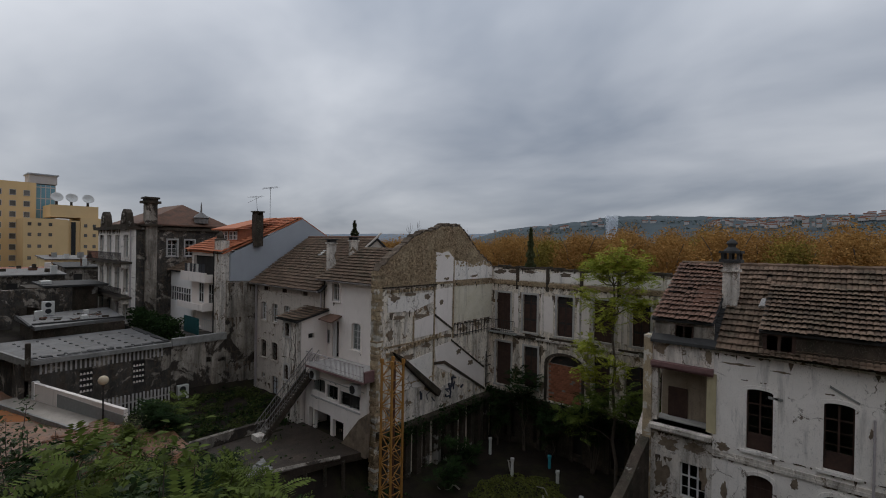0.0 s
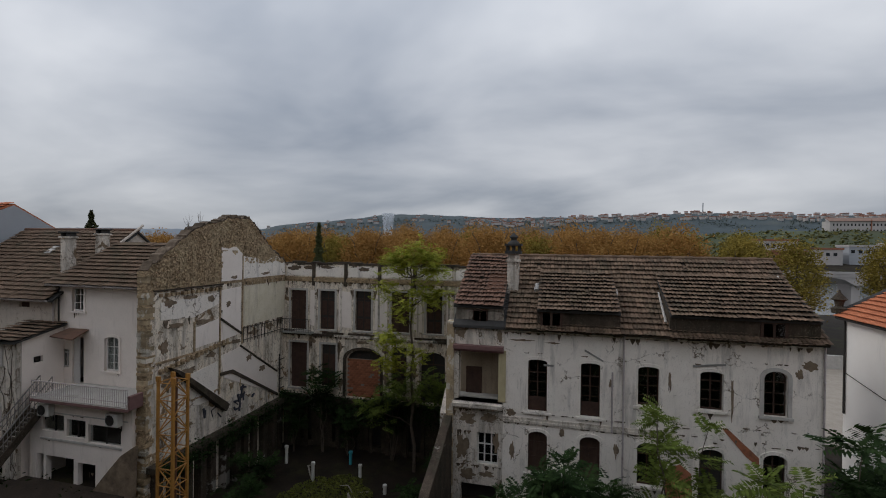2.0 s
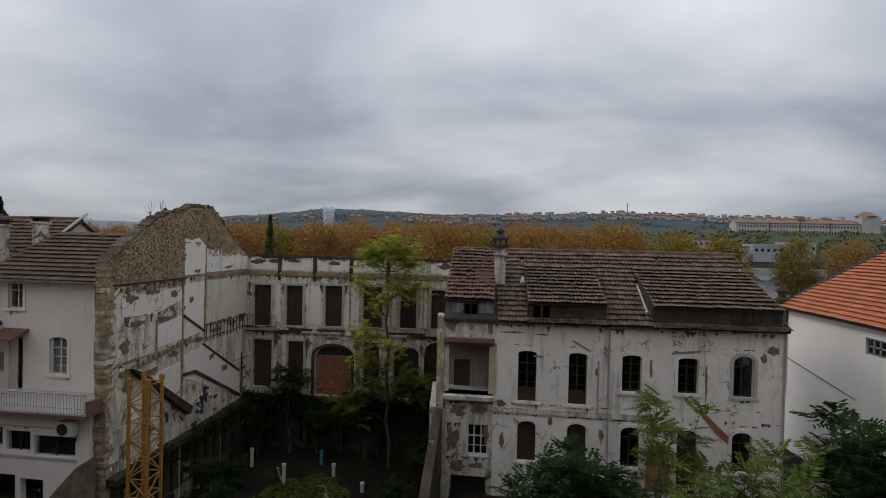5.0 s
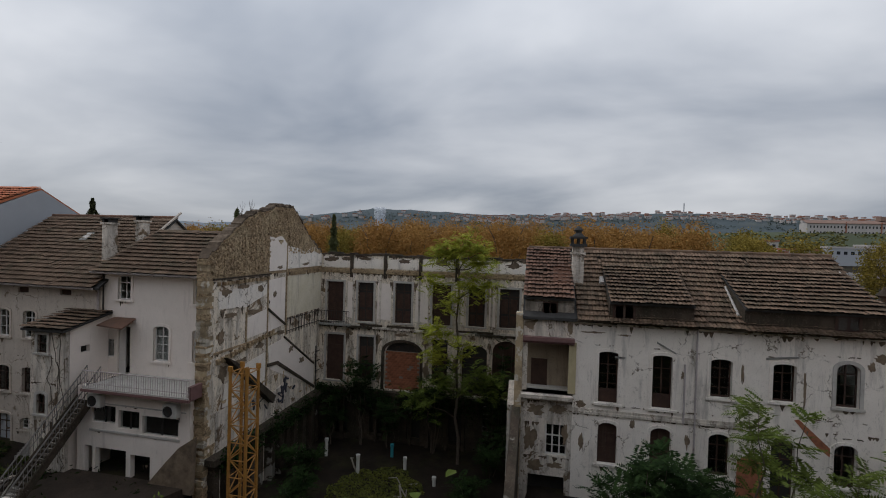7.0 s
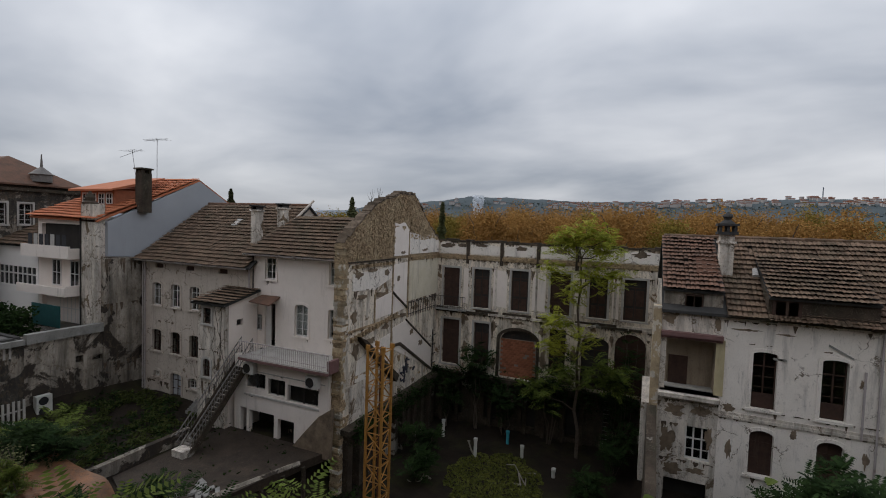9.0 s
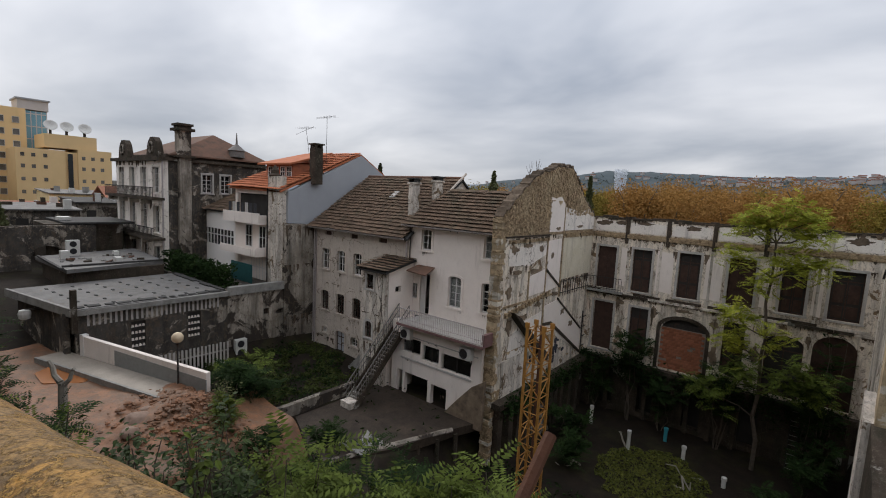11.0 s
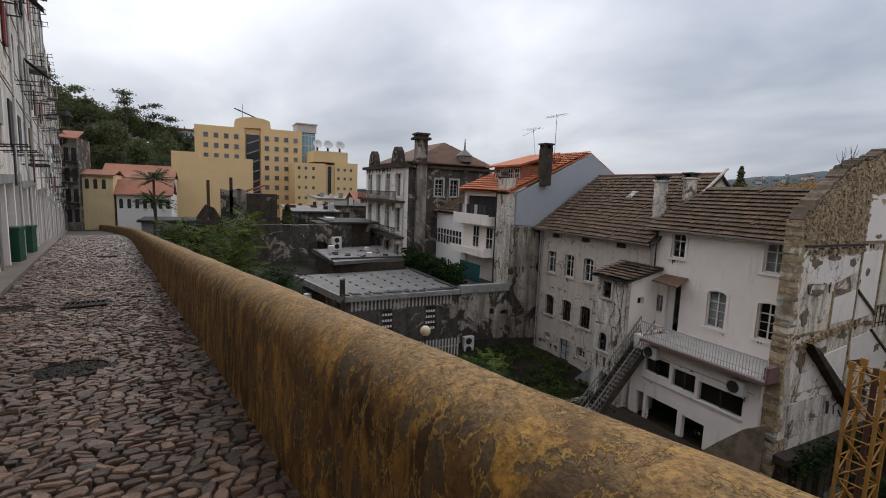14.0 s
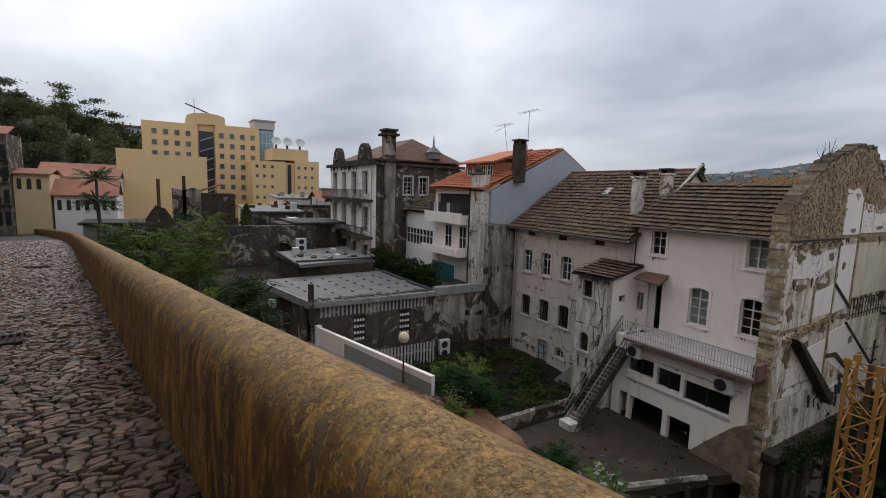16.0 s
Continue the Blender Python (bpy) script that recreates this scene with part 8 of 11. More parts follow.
def tenement(u0, u1, z_floor, top, material, seed, colon=True, detail=True, SR=SR):
    rng = np.random.default_rng(seed)
    zs = street_z(SR.at((u0 + u1) / 2, 0, 0).x)
    t = thing("tenement_house", "tall grey-white tenement with shuttered windows, pipes and washing lines", "house", SR.at((u0 + u1) / 2, 3, zs), "houses along the lane")
    n = max(1, int((u1 - u0) / 2.6))
    holes, storeys = [], int((top - z_floor) / 2.9)
    for s in range(storeys):
        for k in range(n):
            c = u0 + (u1 - u0) * (k + 0.5) / n
            holes.append((c - 0.5, c + 0.5, z_floor + 0.7 + s * 2.9, z_floor + 2.3 + s * 2.9, 0))
    part("front_wall", SR.wall(bmesh.new(), u0, u1, z_floor, top, 0.3, holes), material, t)
    part("body", SR.box(bmesh.new(), u0, u1, 0.35, 9, z_floor - 0.2, top), M_INSIDE, t)
    part("soffit", SR.box(bmesh.new(), u0, u1, 0.0, 0.9, z_floor - 0.25, z_floor - 0.2), M_CONCRETE, t)
    part("end_wall", SR.box(bmesh.new(), u0 + 0.01, u0 + 0.2, 0.3, 9, -9, top), material, t)
    part("end_wall", SR.box(bmesh.new(), u1 - 0.2, u1 - 0.01, 0.3, 9, -9, top), material, t)
    part("roof", SR.box(bmesh.new(), u0, u1, -0.08, 9, top, top + 0.3), M_CONCRETE, t)
    part("floor_band", SR.box(bmesh.new(), u0, u1, -0.08, 0, z_floor - 0.25, z_floor), M_CONCRETE, t)
    part("ground_floor_wall", SR.box(bmesh.new(), u0 + 0.02, u1 - 0.02, 0.12, 0.6, -9, z_floor - 0.25), M_STONEPANEL, t)
    x = u0 + 0.1
    while x < u1:
        zz = street_z(SR.at(x, 0, 0).x)
        part("pillar", SR.box(bmesh.new(), x, x + 0.26, -0.04, 0.12, zz - 0.1, z_floor - 0.25), M_CLEANWHITE if colon else M_CONCRETE, t)
        if int(x * 7) % 3 == 0:
            dr = part("entrance_door", SR.box(bmesh.new(), x + 0.7, x + 1.7, 0.08, 0.12, zz, zz + 2.05), M_WOOD, t)
            part("door_frame", SR.box(bmesh.new(), x + 0.6, x + 0.7, 0.04, 0.12, zz, zz + 2.15), M_CONCRETE, dr)
        x += 2.35
    if not detail:
        return t
    for k, h in enumerate(holes):
        w = part("window", SR.box(bmesh.new(), h[0], h[1], 0.14, 0.16, h[2], h[3]), M_DARKPANE, t)
        b = bmesh.new()
        SR.box(b, h[0], h[0] + 0.07, 0.09, 0.14, h[2], h[3]); SR.box(b, h[1] - 0.07, h[1], 0.09, 0.14, h[2], h[3]); SR.box(b, (h[0] + h[1]) / 2 - 0.03, (h[0] + h[1]) / 2 + 0.03, 0.09, 0.14, h[2], h[3])
        part("frame", b, M_FRAMEWHITE, w)
        r = rng.random()
        if r < 0.5:
            part("shutter", SR.box(bmesh.new(), h[0] - 0.02, h[1] + 0.02, -0.05, 0.0, h[2] + rng.uniform(0, 0.8), h[3]), [M_WOOD, M_LOUVRE, M_GREYCLOTH, M_OLIVESHUTTER][int(rng.integers(0, 4))], t)
        if r < 0.3 or r > 0.5:
            b = bmesh.new()
            for sx in (h[0], h[1]):
                bar(b, SR.at(sx, 0, h[2] - 0.1), SR.at(sx, -0.75, h[2] - 0.05), 0.02, 4)
            for d in (-0.3, -0.5, -0.72):
                bar(b, SR.at(h[0] - 0.2, d, h[2] - 0.06), SR.at(h[1] + 0.2, d, h[2] - 0.06), 0.012, 4)
            rk = part("washing_rack", b, M_IRON, t)
            if r < 0.12 or r > 0.68:
                for q in range(int(rng.integers(2, 5))):
                    c = h[0] + q * 0.28
                    part("washing", SR.box(bmesh.new(), c, c + 0.24, -0.52, -0.49, h[2] - rng.uniform(0.5, 1.1), h[2] - 0.06), [M_GREYCLOTH, M_REDCLOTH, M_CURTAIN, M_GREYCLOTH, M_GREYCLOTH, M_WOOD][int(rng.integers(0, 6))], rk)
    for k in (0, n):
        u = u0 + 0.12 + (u1 - u0 - 0.24) * k / n
        part("pilaster", SR.box(bmesh.new(), u - 0.12, u + 0.12, -0.06, 0, z_floor, top - 0.3), M_CLEANWHITE if seed % 2 else material, t)
    for k in range(2):
        zc = z_floor + 1.2 + rng.uniform(0, 3)
        part("cable", bar(bmesh.new(), SR.at(u0 + 0.2, -0.06, zc), SR.at(u1 - 0.2, -0.06, zc - 0.3), 0.014, 4), M_IRON, t)
    for s in range(1, storeys):
        part("storey_band", SR.box(bmesh.new(), u0, u1, -0.03, 0, z_floor + s * 2.9 - 0.06, z_floor + s * 2.9 + 0.04), material, t)
    for k, h in enumerate(holes):
        if rng.random() < 0.05:
            a0 = SR.at(h[0], -0.02, h[3] + 0.1); a1 = SR.at(h[1], -0.02, h[3] + 0.1); c1 = SR.at(h[1], -0.8, h[3] - 0.55); c0 = SR.at(h[0], -0.8, h[3] - 0.55)
            slab("awning", t, [M_GREYCLOTH, M_WOOD, M_LOUVRE, M_REDCLOTH][int(rng.integers(0, 4)) if rng.random() < 0.5 else 0], [tuple(a0), tuple(a1), tuple(c1), tuple(c0)], 0.03)
        elif rng.random() < 0.1 and u0 > 15:
            bx = part("window_balcony", SR.box(bmesh.new(), h[0] - 0.3, h[1] + 0.3, -0.7, 0, h[2] - 0.75, h[2] - 0.6), M_CONCRETE, t)
            part("balcony_panel", SR.box(bmesh.new(), h[0] - 0.3, h[1] + 0.3, -0.7, -0.66, h[2] - 0.6, h[2] + 0.2), [M_LOUVRE, M_TEN1, M_MAROON][int(rng.integers(0, 3))], bx)
    for k in range(2):
        u = u0 + (u1 - u0) * (k + 0.93) / 2
        part("drainpipe", bar(bmesh.new(), SR.at(u, -0.05, street_z(SR.at(u, 0, 0).x)), SR.at(u, -0.05, top), 0.035, 6), [M_PALEMETAL, M_PLASTICWHITE, M_PALEMETAL][k], t)
    return t


for k, (a, b, zf, tp, m) in enumerate(((-3.0, 9.0, 0.22, 19.5, M_TEN1), (9.0, 17.0, 0.0, 18.5, M_TEN2), (17.0, 27.5, -0.5, 19.2, M_TEN1), (27.5, 38.0, -1.2, 12.0, M_TEN2), (38.0, 48.0, -2.0, 10.5, M_TEN1), (48.0, 62.0, -3.0, 9.4, M_TEN2), (62.0, 75.5, -4.2, 8.0, M_PLASTER2))):
    tenement(a, b, zf, tp, m, 70 + k)
# unseen plain row added to close the lane; kept low to admit light
for k, (a, b, zf, tp) in enumerate(((0, 12, 1.2, 7.5), (12, 26, 2.2, 5.6), (26, 40, 3.4, 7.2), (40, 54, 4.6, 8.2))):
    tenement(a, b, zf, tp, M_TEN2, 90 + k, detail=False, SR=SR_UNSEEN)
def balcony_house():
    """Narrow sooty house that closes the lane where it bends, with stacked iron balconies."""
    t = thing("balcony_house", "narrow sooty house with stacked iron balconies at the lane's bend", "house", (-103, -21.3, -8), "houses along the lane")
    F = Facade((-98.6, 0, 0), (0, 1, 0), (-1, 0, 0))
    holes = [(u, u + 0.6, z, z + 1.9, 0) for z in (-6.4, -3.4, -0.4, 2.6) for u in (-21.9, -21.0)]
    part("front_wall", F.wall(bmesh.new(), -22.25, -20.25, -9, 6.0, 0.3, holes), M_GREYWALL, t)
    part("body", F.box(bmesh.new(), -22.25, -20.25, 0.35, 8, -9, 6.0), M_SOOT, t)
    slab("roof", t, M_FARTILE, [(-98.0, -22.4, 5.9), (-98.0, -20.0, 5.9), (-102, -20.0, 7.2), (-102, -22.4, 7.2)], 0.15)
    for h in holes:
        part("window", F.box(bmesh.new(), h[0], h[1], 0.15, 0.18, h[2], h[3]), M_DARKPANE, t)
    for z in (-3.5, -0.5, 2.5):
        b = part("balcony", F.box(bmesh.new(), -22.2, -20.3, -0.9, 0, z - 0.14, z), M_DARKWALL, t)
        part("rail", F.box(bmesh.new(), -22.2, -20.3, -0.9, -0.85, z + 0.85, z + 0.92), M_IRON, b)
        for k in range(9):
            part("baluster", F.box(bmesh.new(), -22.2 + k * 0.23, -22.16 + k * 0.23, -0.89, -0.86, z, z + 0.85), M_IRON, b)


balcony_house()
bin_t = thing("wheelie_bin", "dark green plastic wheelie bin by the pillars", "bin", SR.at(9.6, -0.05, street_z(-34.3) + 0.07))
bc = SR.at(9.6, -0.05, street_z(-34.3) + 0.07)
part("body", box(bmesh.new(), bc.x - 0.23, bc.x + 0.23, bc.y - 0.22, bc.y + 0.22, bc.z + 0.08, bc.z + 0.95), M_GREENBIN, bin_t)
part("lid", box(bmesh.new(), bc.x - 0.26, bc.x + 0.26, bc.y - 0.25, bc.y + 0.25, bc.z + 0.95, bc.z + 1.05), M_GREENBIN, bin_t)
for sx in (-0.17, 0.17):
    part("wheel", bar(bmesh.new(), (bc.x + sx - 0.03, bc.y - 0.2, bc.z + 0.09), (bc.x + sx + 0.03, bc.y - 0.2, bc.z + 0.09), 0.09, 12), M_BLACKPLASTIC, bin_t)
bn = thing("wheelie_bin", "dark green plastic wheelie bin by the pillars", "bin", SR.at(4.8, -0.05, street_z(-29.6) + 0.07))
bc = SR.at(4.8, -0.05, street_z(-29.6) + 0.07)
part("body", box(bmesh.new(), bc.x - 0.23, bc.x + 0.23, bc.y - 0.22, bc.y + 0.22, bc.z + 0.08, bc.z + 0.95), M_GREENBIN, bn)
part("lid", box(bmesh.new(), bc.x - 0.26, bc.x + 0.26, bc.y - 0.25, bc.y + 0.25, bc.z + 0.95, bc.z + 1.05), M_GREENBIN, bn)
for sx in (-0.17, 0.17):
    part("wheel", bar(bmesh.new(), (bc.x + sx - 0.03, bc.y - 0.2, bc.z + 0.09), (bc.x + sx + 0.03, bc.y - 0.2, bc.z + 0.09), 0.09, 12), M_BLACKPLASTIC, bn)
sg = thing("house_sign", "white and green sign board fixed to the facade", "sign", SR.at(14.5, -0.1, 0.8))
part("board", SR.box(bmesh.new(), 13.9, 15.2, -0.75, -0.7, 0.35, 1.5), M_NEWWHITE, sg)
part("green_bar", SR.box(bmesh.new(), 13.95, 15.15, -0.76, -0.75, 0.4, 0.8), mat("sign_green", (0.05, 0.28, 0.14), (0.04, 0.24, 0.12), 0.6, 3, 0), sg)
part("mark_bar", SR.box(bmesh.new(), 14.1, 14.9, -0.76, -0.75, 1.0, 1.25), M_TEAL, sg)
part("bracket", SR.box(bmesh.new(), 14.4, 14.6, -0.7, 0.0, 0.85, 0.9), M_IRON, sg)
lan = thing("street_lantern", "dark iron wall lantern on a bracket arm", "lantern", SR.at(22, -1.2, 3.4))
part("arm", bar(bmesh.new(), SR.at(22, 0, 3.5), SR.at(22, -1.3, 3.8), 0.04, 6), M_IRON, lan)
lc = SR.at(22, -1.3, 3.1)
part("lamp_body", lathe(bmesh.new(), lc, [(0.12, 0), (0.25, 0.5), (0.32, 0.55), (0.1, 0.8), (0.03, 0.95)], 6), M_IRON, lan)


# ---- red-roofed white hall beyond the derelict house ----
def build_red_hall():
    t = thing("white_hall", "long white hall with a clean red-orange tile roof", "house", (23, 22, -13))
    X = Facade((15.5, 0, 0), (0, 1, 0), (1, 0, 0))
    part("side_wall", X.wall(bmesh.new(), 6, 33.3, -13, -2.85, 0.4, [(24.45, 26.5, -4.52, -3.63, 0), (17.9, 20.4, -4.52, -3.63, 0)]), M_NEWWHITE, t)
    part("end_wall", one_box(15.9, 31, 32.9, 33.3, -13, -2.85), M_NEWWHITE, t)
    part("end_gable", Facade((0, 33.28, 0), (1, 0, 0), (0, -1, 0)).prism(bmesh.new(), [(15.9, -2.85), (31, -2.85), (23.4, 1.65)], 0, 0.3), M_NEWWHITE, t)
    part("core", one_box(16.1, 31, 6, 32.8, -13, -2.9), M_INSIDE, t)
    slab("roof", t, M_TILE_ORANGE, [(15.2, 5.5, -2.85), (23.4, 5.5, 1.9), (23.4, 33.4, 1.9), (15.2, 33.4, -2.85)], 0.12)
    slab("roof", t, M_TILE_ORANGE, [(23.4, 5.5, 1.9), (31.5, 5.5, -2.85), (31.5, 33.4, -2.85), (23.4, 33.4, 1.9)], 0.12)
    tile_slope("roof_tiles", t, M_TILE_ORANGE, (15.1, 33.3, -2.88), (15.1, 5.5, -2.88), (23.4, 5.5, 1.92), (23.4, 33.3, 1.92), 0.24, 0.4, 0.06, seed=61, jitter=0.003)
    part("verge", bar(bmesh.new(), (15.2, 33.5, -2.8), (23.4, 33.5, 2.0), 0.2, 6), M_ASPHALTROOF, t)
    part("gutter", bar(bmesh.new(), (15.05, 5.5, -2.95), (15.05, 33.3, -2.95), 0.09, 8), M_IRON, t)
    for y, z0 in ((21.7, -12.8), (33.1, -8.8)):
        part("drainpipe", bar(bmesh.new(), (15.42, y, z0), (15.42, y, -2.95), 0.06, 8), M_IRON, t)
    for c, z in (((23.4, 33.4, 1.9), 0), ((15.3, 33.5, -2.7), 0)):
        part("finial", lathe(bmesh.new(), c, [(0.4, 0), (0.42, 0.3), (0.2, 0.42), (0.26, 0.75), (0.42, 0.85), (0.3, 1.0), (0.1, 1.25), (0.03, 1.45)], 12), M_DARKWALL, t)
    for u0, u1 in ((24.45, 26.5), (17.9, 20.4)):
        b = bmesh.new()
        for k in range(6):
            u = u0 + (u1 - u0) * k / 5
            X.box(b, u - 0.04, u + 0.04, 0.1, 0.2, -4.52, -3.63)
        for z in (-4.48, -4.08, -3.68):
            X.box(b, u0, u1, 0.1, 0.2, z - 0.04, z + 0.04)
        g = part("grid_window", b, M_LOUVRE, t)
        part("pane", X.box(bmesh.new(), u0, u1, 0.22, 0.24, -4.52, -3.63), M_DARKPANE, g)
    part("cable", bar(bmesh.new(), (15.44, 33.0, -6.3), (15.44, 27.0, -7.2), 0.02, 4), M_IRON, t)
    y = thing("yard_garage", "low stained garage wall with dark openings beside the hall", "garage", (14, 18, -13))
    G = Facade((13.2, 0, 0), (0, 1, 0), (1, 0, 0))
    part("wall", G.wall(bmesh.new(), 10, 27, -13, -9.6, 0.3, [(u, u + 1.5, -12.5, -10.2, 0) for u in (12, 15, 18, 21, 24)]), M_CLEANWHITE, y)
    # black block paints the shade behind the garage openings
    part("dark_inside", one_box(14.2, 15.4, 10, 27, -13, -9.6), M_INSIDE, y)
    part("roof", one_box(13.0, 15.48, 9.8, 27.2, -9.6, -9.4), M_CONCRETE, y)
    # wet street between the hall and the river trees, with a pale low wall
    structure(part("riverside_street", one_box(-20, 80, 37.5, 62, -12.6, -12.4), M_PAVE), "wet pale street beside the river trees", "road")
    lw = thing("street_wall", "low pale wall along the riverside street", "wall", (30, 62, -12.4))
    part("wall", one_box(-10, 80, 62.1, 62.5, -12.6, -10.9), M_STONEFRAME, lw)
    # parked van seen through the gap
    v = thing("blue_van", "blue parked van glimpsed through the alley", "van", (12, 44, -12.3))
    part("body", one_box(11.2, 13.2, 42, 46.5, -12.0, -10.2), mat("blue_car_paint", (0.05, 0.13, 0.3), (0.04, 0.11, 0.26), 0.3, 2, 0), v)
    part("windscreen", one_box(11.35, 13.05, 41.96, 42.0, -11.2, -10.4), M_DARKPANE, v)
    for x in (11.3, 12.9):
        for yy in (42.8, 45.6):
            part("wheel", bar(bmesh.new(), (x, yy, -12.05), (x + 0.2, yy, -12.05), 0.33, 14), M_BLACKPLASTIC, v)


build_red_hall()


# ---- crane mast, beam, yard, alley ----
def build_crane():
    t = thing("crane_mast", "rust-streaked yellow lattice crane mast standing in the pit", "crane", (-20.2, 18.9, -15.7))
    cx, cy, h, zt, zb = -20.2, 18.85, 0.45, -5.7, -15.8
    cs = [(cx - h, cy - h), (cx + h, cy - h), (cx + h, cy + h), (cx - h, cy + h)]
    for x, y in cs:
        part("leg", one_box(x - 0.055, x + 0.055, y - 0.055, y + 0.055, zb, zt), M_CRANE, t)
    n = 12
    for i in range(n):
        z0, z1 = zb + (zt - zb) * i / n, zb + (zt - zb) * (i + 1) / n
        for k in range(4):
            a, b = cs[k], cs[(k + 1) % 4]
            p, q = (a, b) if (i + k) % 2 else (b, a)
            part("brace", bar(bmesh.new(), (*p, z0), (*q, z1), 0.032, 5), M_CRANE, t)
            part("ring_bar", bar(bmesh.new(), (*a, z1 - 0.05), (*b, z1 - 0.05), 0.028, 5), M_CRANE, t)
    for x, y in cs:
        part("lug", one_box(x - 0.11, x + 0.11, y - 0.05, y + 0.05, zt, zt + 0.25), M_CRANE, t)
    part("inner_pole", bar(bmesh.new(), (cx + 0.1, cy, zb), (cx + 0.05, cy + 0.1, zt + 0.1), 0.1, 6), M_RUST, t)
    b = thing("rusty_bar", "thin rust-brown iron bar lying over the parapet's crown", "bar", (-10.2, -1.1, -0.06))
    part("bar", bar(bmesh.new(), (-10.393, -1.040, -0.360), (-10.38, -0.66, 0.0), 0.014, 6), M_RUST, b)


build_crane()


def build_yard():
    a = thing("alley_wall", "low white and grey painted alley wall with sloping pavement", "wall", (-39, 7.6, -11.4))
    F = Facade((-44.3, 5.95, 0), (10.2, 2.9, 0), (-2.9, 10.2, 0))
    L = 10.6
    part("wall", F.prism(bmesh.new(), [(0, -11.8), (L, -11.8), (L, -9.35), (0, -9.2)], 0, 0.25), M_CLEANWHITE, a)
    part("grey_panel", F.prism(bmesh.new(), [(3.0, -11.6), (L + 0.02, -11.6), (L + 0.02, -9.72), (3.0, -9.5)], -0.03, 0), M_LOUVRE, a)
    part("pavement_strip", F.box(bmesh.new(), -2, L - 1.0, -1.5, 0, -11.6, -10.42), M_PAVE, a)
    part("kerb", F.box(bmesh.new(), -2, L - 1.0, -1.64, -1.5, -11.6, -10.39), M_CONCRETE, a)
    part("end_pier", F.box(bmesh.new(), -0.35, 0, -0.05, 0.3, -11.8, -9.1), M_NEWWHITE, a)
    # wet orange earth of the site
    bm = bmesh.new()
    n1, n2 = 130, 66
    g = [[None] * n2 for _ in range(n1)]
    for i in range(n1):
        for j in range(n2):
            x, y = -49 + i * 0.195, 1.4 + j * 0.138 + 0.0098 * i
            z = ground_z(x, y) + 0.03 + 0.12 * noise.noise(Vector((x, y, 0))) * min(1, max(0, (x + 38) / 5)) + 0.1 * noise.noise(Vector((x * 2.4, y * 2.4, 5))) * min(1, max(0, (x + 40) / 6))
            up = 0.62 * sstep(-29.5, -33.5, x) * sstep(0.5, 2.5, y) + 0.3 * noise.noise(Vector((x * 0.45, y * 0.45, 6))) * sstep(-38, -35, x)
            heap = 0.75 * math.exp(-((x + 32.2) / 2.6) ** 2 - ((y - 7.6) / 1.5) ** 2) * (1 + 0.5 * noise.noise(Vector((x * 1.6, y * 1.6, 2))))
            drop = 2.2 * sstep(-29.6 + 0.8 * noise.noise(Vector((y, 0, 3))), -27.6, x) + 2.0 * sstep(0.0, 0.5, y - 5.95 - 0.284 * (x + 44.3)) * sstep(-33.6, -34.4, x)
            g[i][j] = bm.verts.new((x, y, max(z, -11.5) + 0.14 + up + heap - drop))
    for i in range(n1 - 1):
        for j in range(n2 - 1):
            bm.faces.new((g[i][j], g[i + 1][j], g[i + 1][j + 1], g[i][j + 1]))
    structure(part("site_ground", bm, M_ORANGEEARTH, smooth=True), "wet orange earth of a building site", "ground")
    rng = np.random.default_rng(9)
    b2 = bmesh.new()
    for i in range(1500):
        x, y = -32.0 + rng.normal(0, 2.2), 7.2 + rng.normal(0, 1.3)
        if not (-36.5 < x < -28.4 and 3.6 < y < 9.6):
            continue
        s = 0.03 + 0.16 * rng.random() ** 3
        z = max(ground_z(x, y), -11.45) + 0.14 + 0.72 * sstep(-29.5, -33.5, x) + 0.75 * math.exp(-((x + 32.2) / 2.6) ** 2 - ((y - 7.6) / 1.5) ** 2) - 2.2 * sstep(-29.6, -27.6, x)
        bmesh.ops.create_icosphere(b2, subdivisions=1, radius=s, matrix=Matrix.Translation((x, y, z)) @ Matrix.Diagonal((1, rng.uniform(0.6, 1.2), 0.6, 1)))
    tagged(part("earth_rubble", b2, M_ORANGEEARTH), "heap of red-brown earth clods and stones", "rubble", kind="stuff")
    # large pale stones and a shallow puddle of orange water
    for k, (x, y, r) in enumerate(((-33.6, 5.5, 0.55), (-32.6, 4.9, 0.4), (-34.3, 6.1, 0.3), (-30.4, 6.6, 0.25))):
        b2 = bmesh.new()
        bmesh.ops.create_icosphere(b2, subdivisions=3, radius=r)
        for v in b2.verts:
            v.co *= 1 + 0.3 * noise.noise(v.co * 2.2 / r * 0.5 + Vector((k * 7, 0, 0)))
            v.co.z *= 0.55
        bmesh.ops.transform(b2, matrix=pose(x, y, max(ground_z(x, y), -11.5) + 0.95, 0, 0, 40 * k), verts=b2.verts)
        tagged(part("boulder", b2, M_BOULDER, smooth=True), "rounded pinkish-brown boulder lying in the wet earth", "boulder", "boulders on the site")
    zp = max(ground_z(-43.2, 4.6), -11.5) + 0.86
    ring = [(-42.6 + 1.9 * math.cos(a) * (1 + 0.25 * math.sin(3 * a)), 4.5 + 1.3 * math.sin(a) * (1 + 0.2 * math.cos(2 * a)), zp) for a in np.linspace(0, 2 * math.pi, 40, False)]
    structure(slab("puddle", None, M_PUDDLE, ring, 0.2), "shallow puddle of orange muddy water", "puddle")
    # globe lamp
    l = thing("globe_lamp", "cream globe lamp on a thin dark post", "street lamp", (-36.0, 8.2, -11.4))
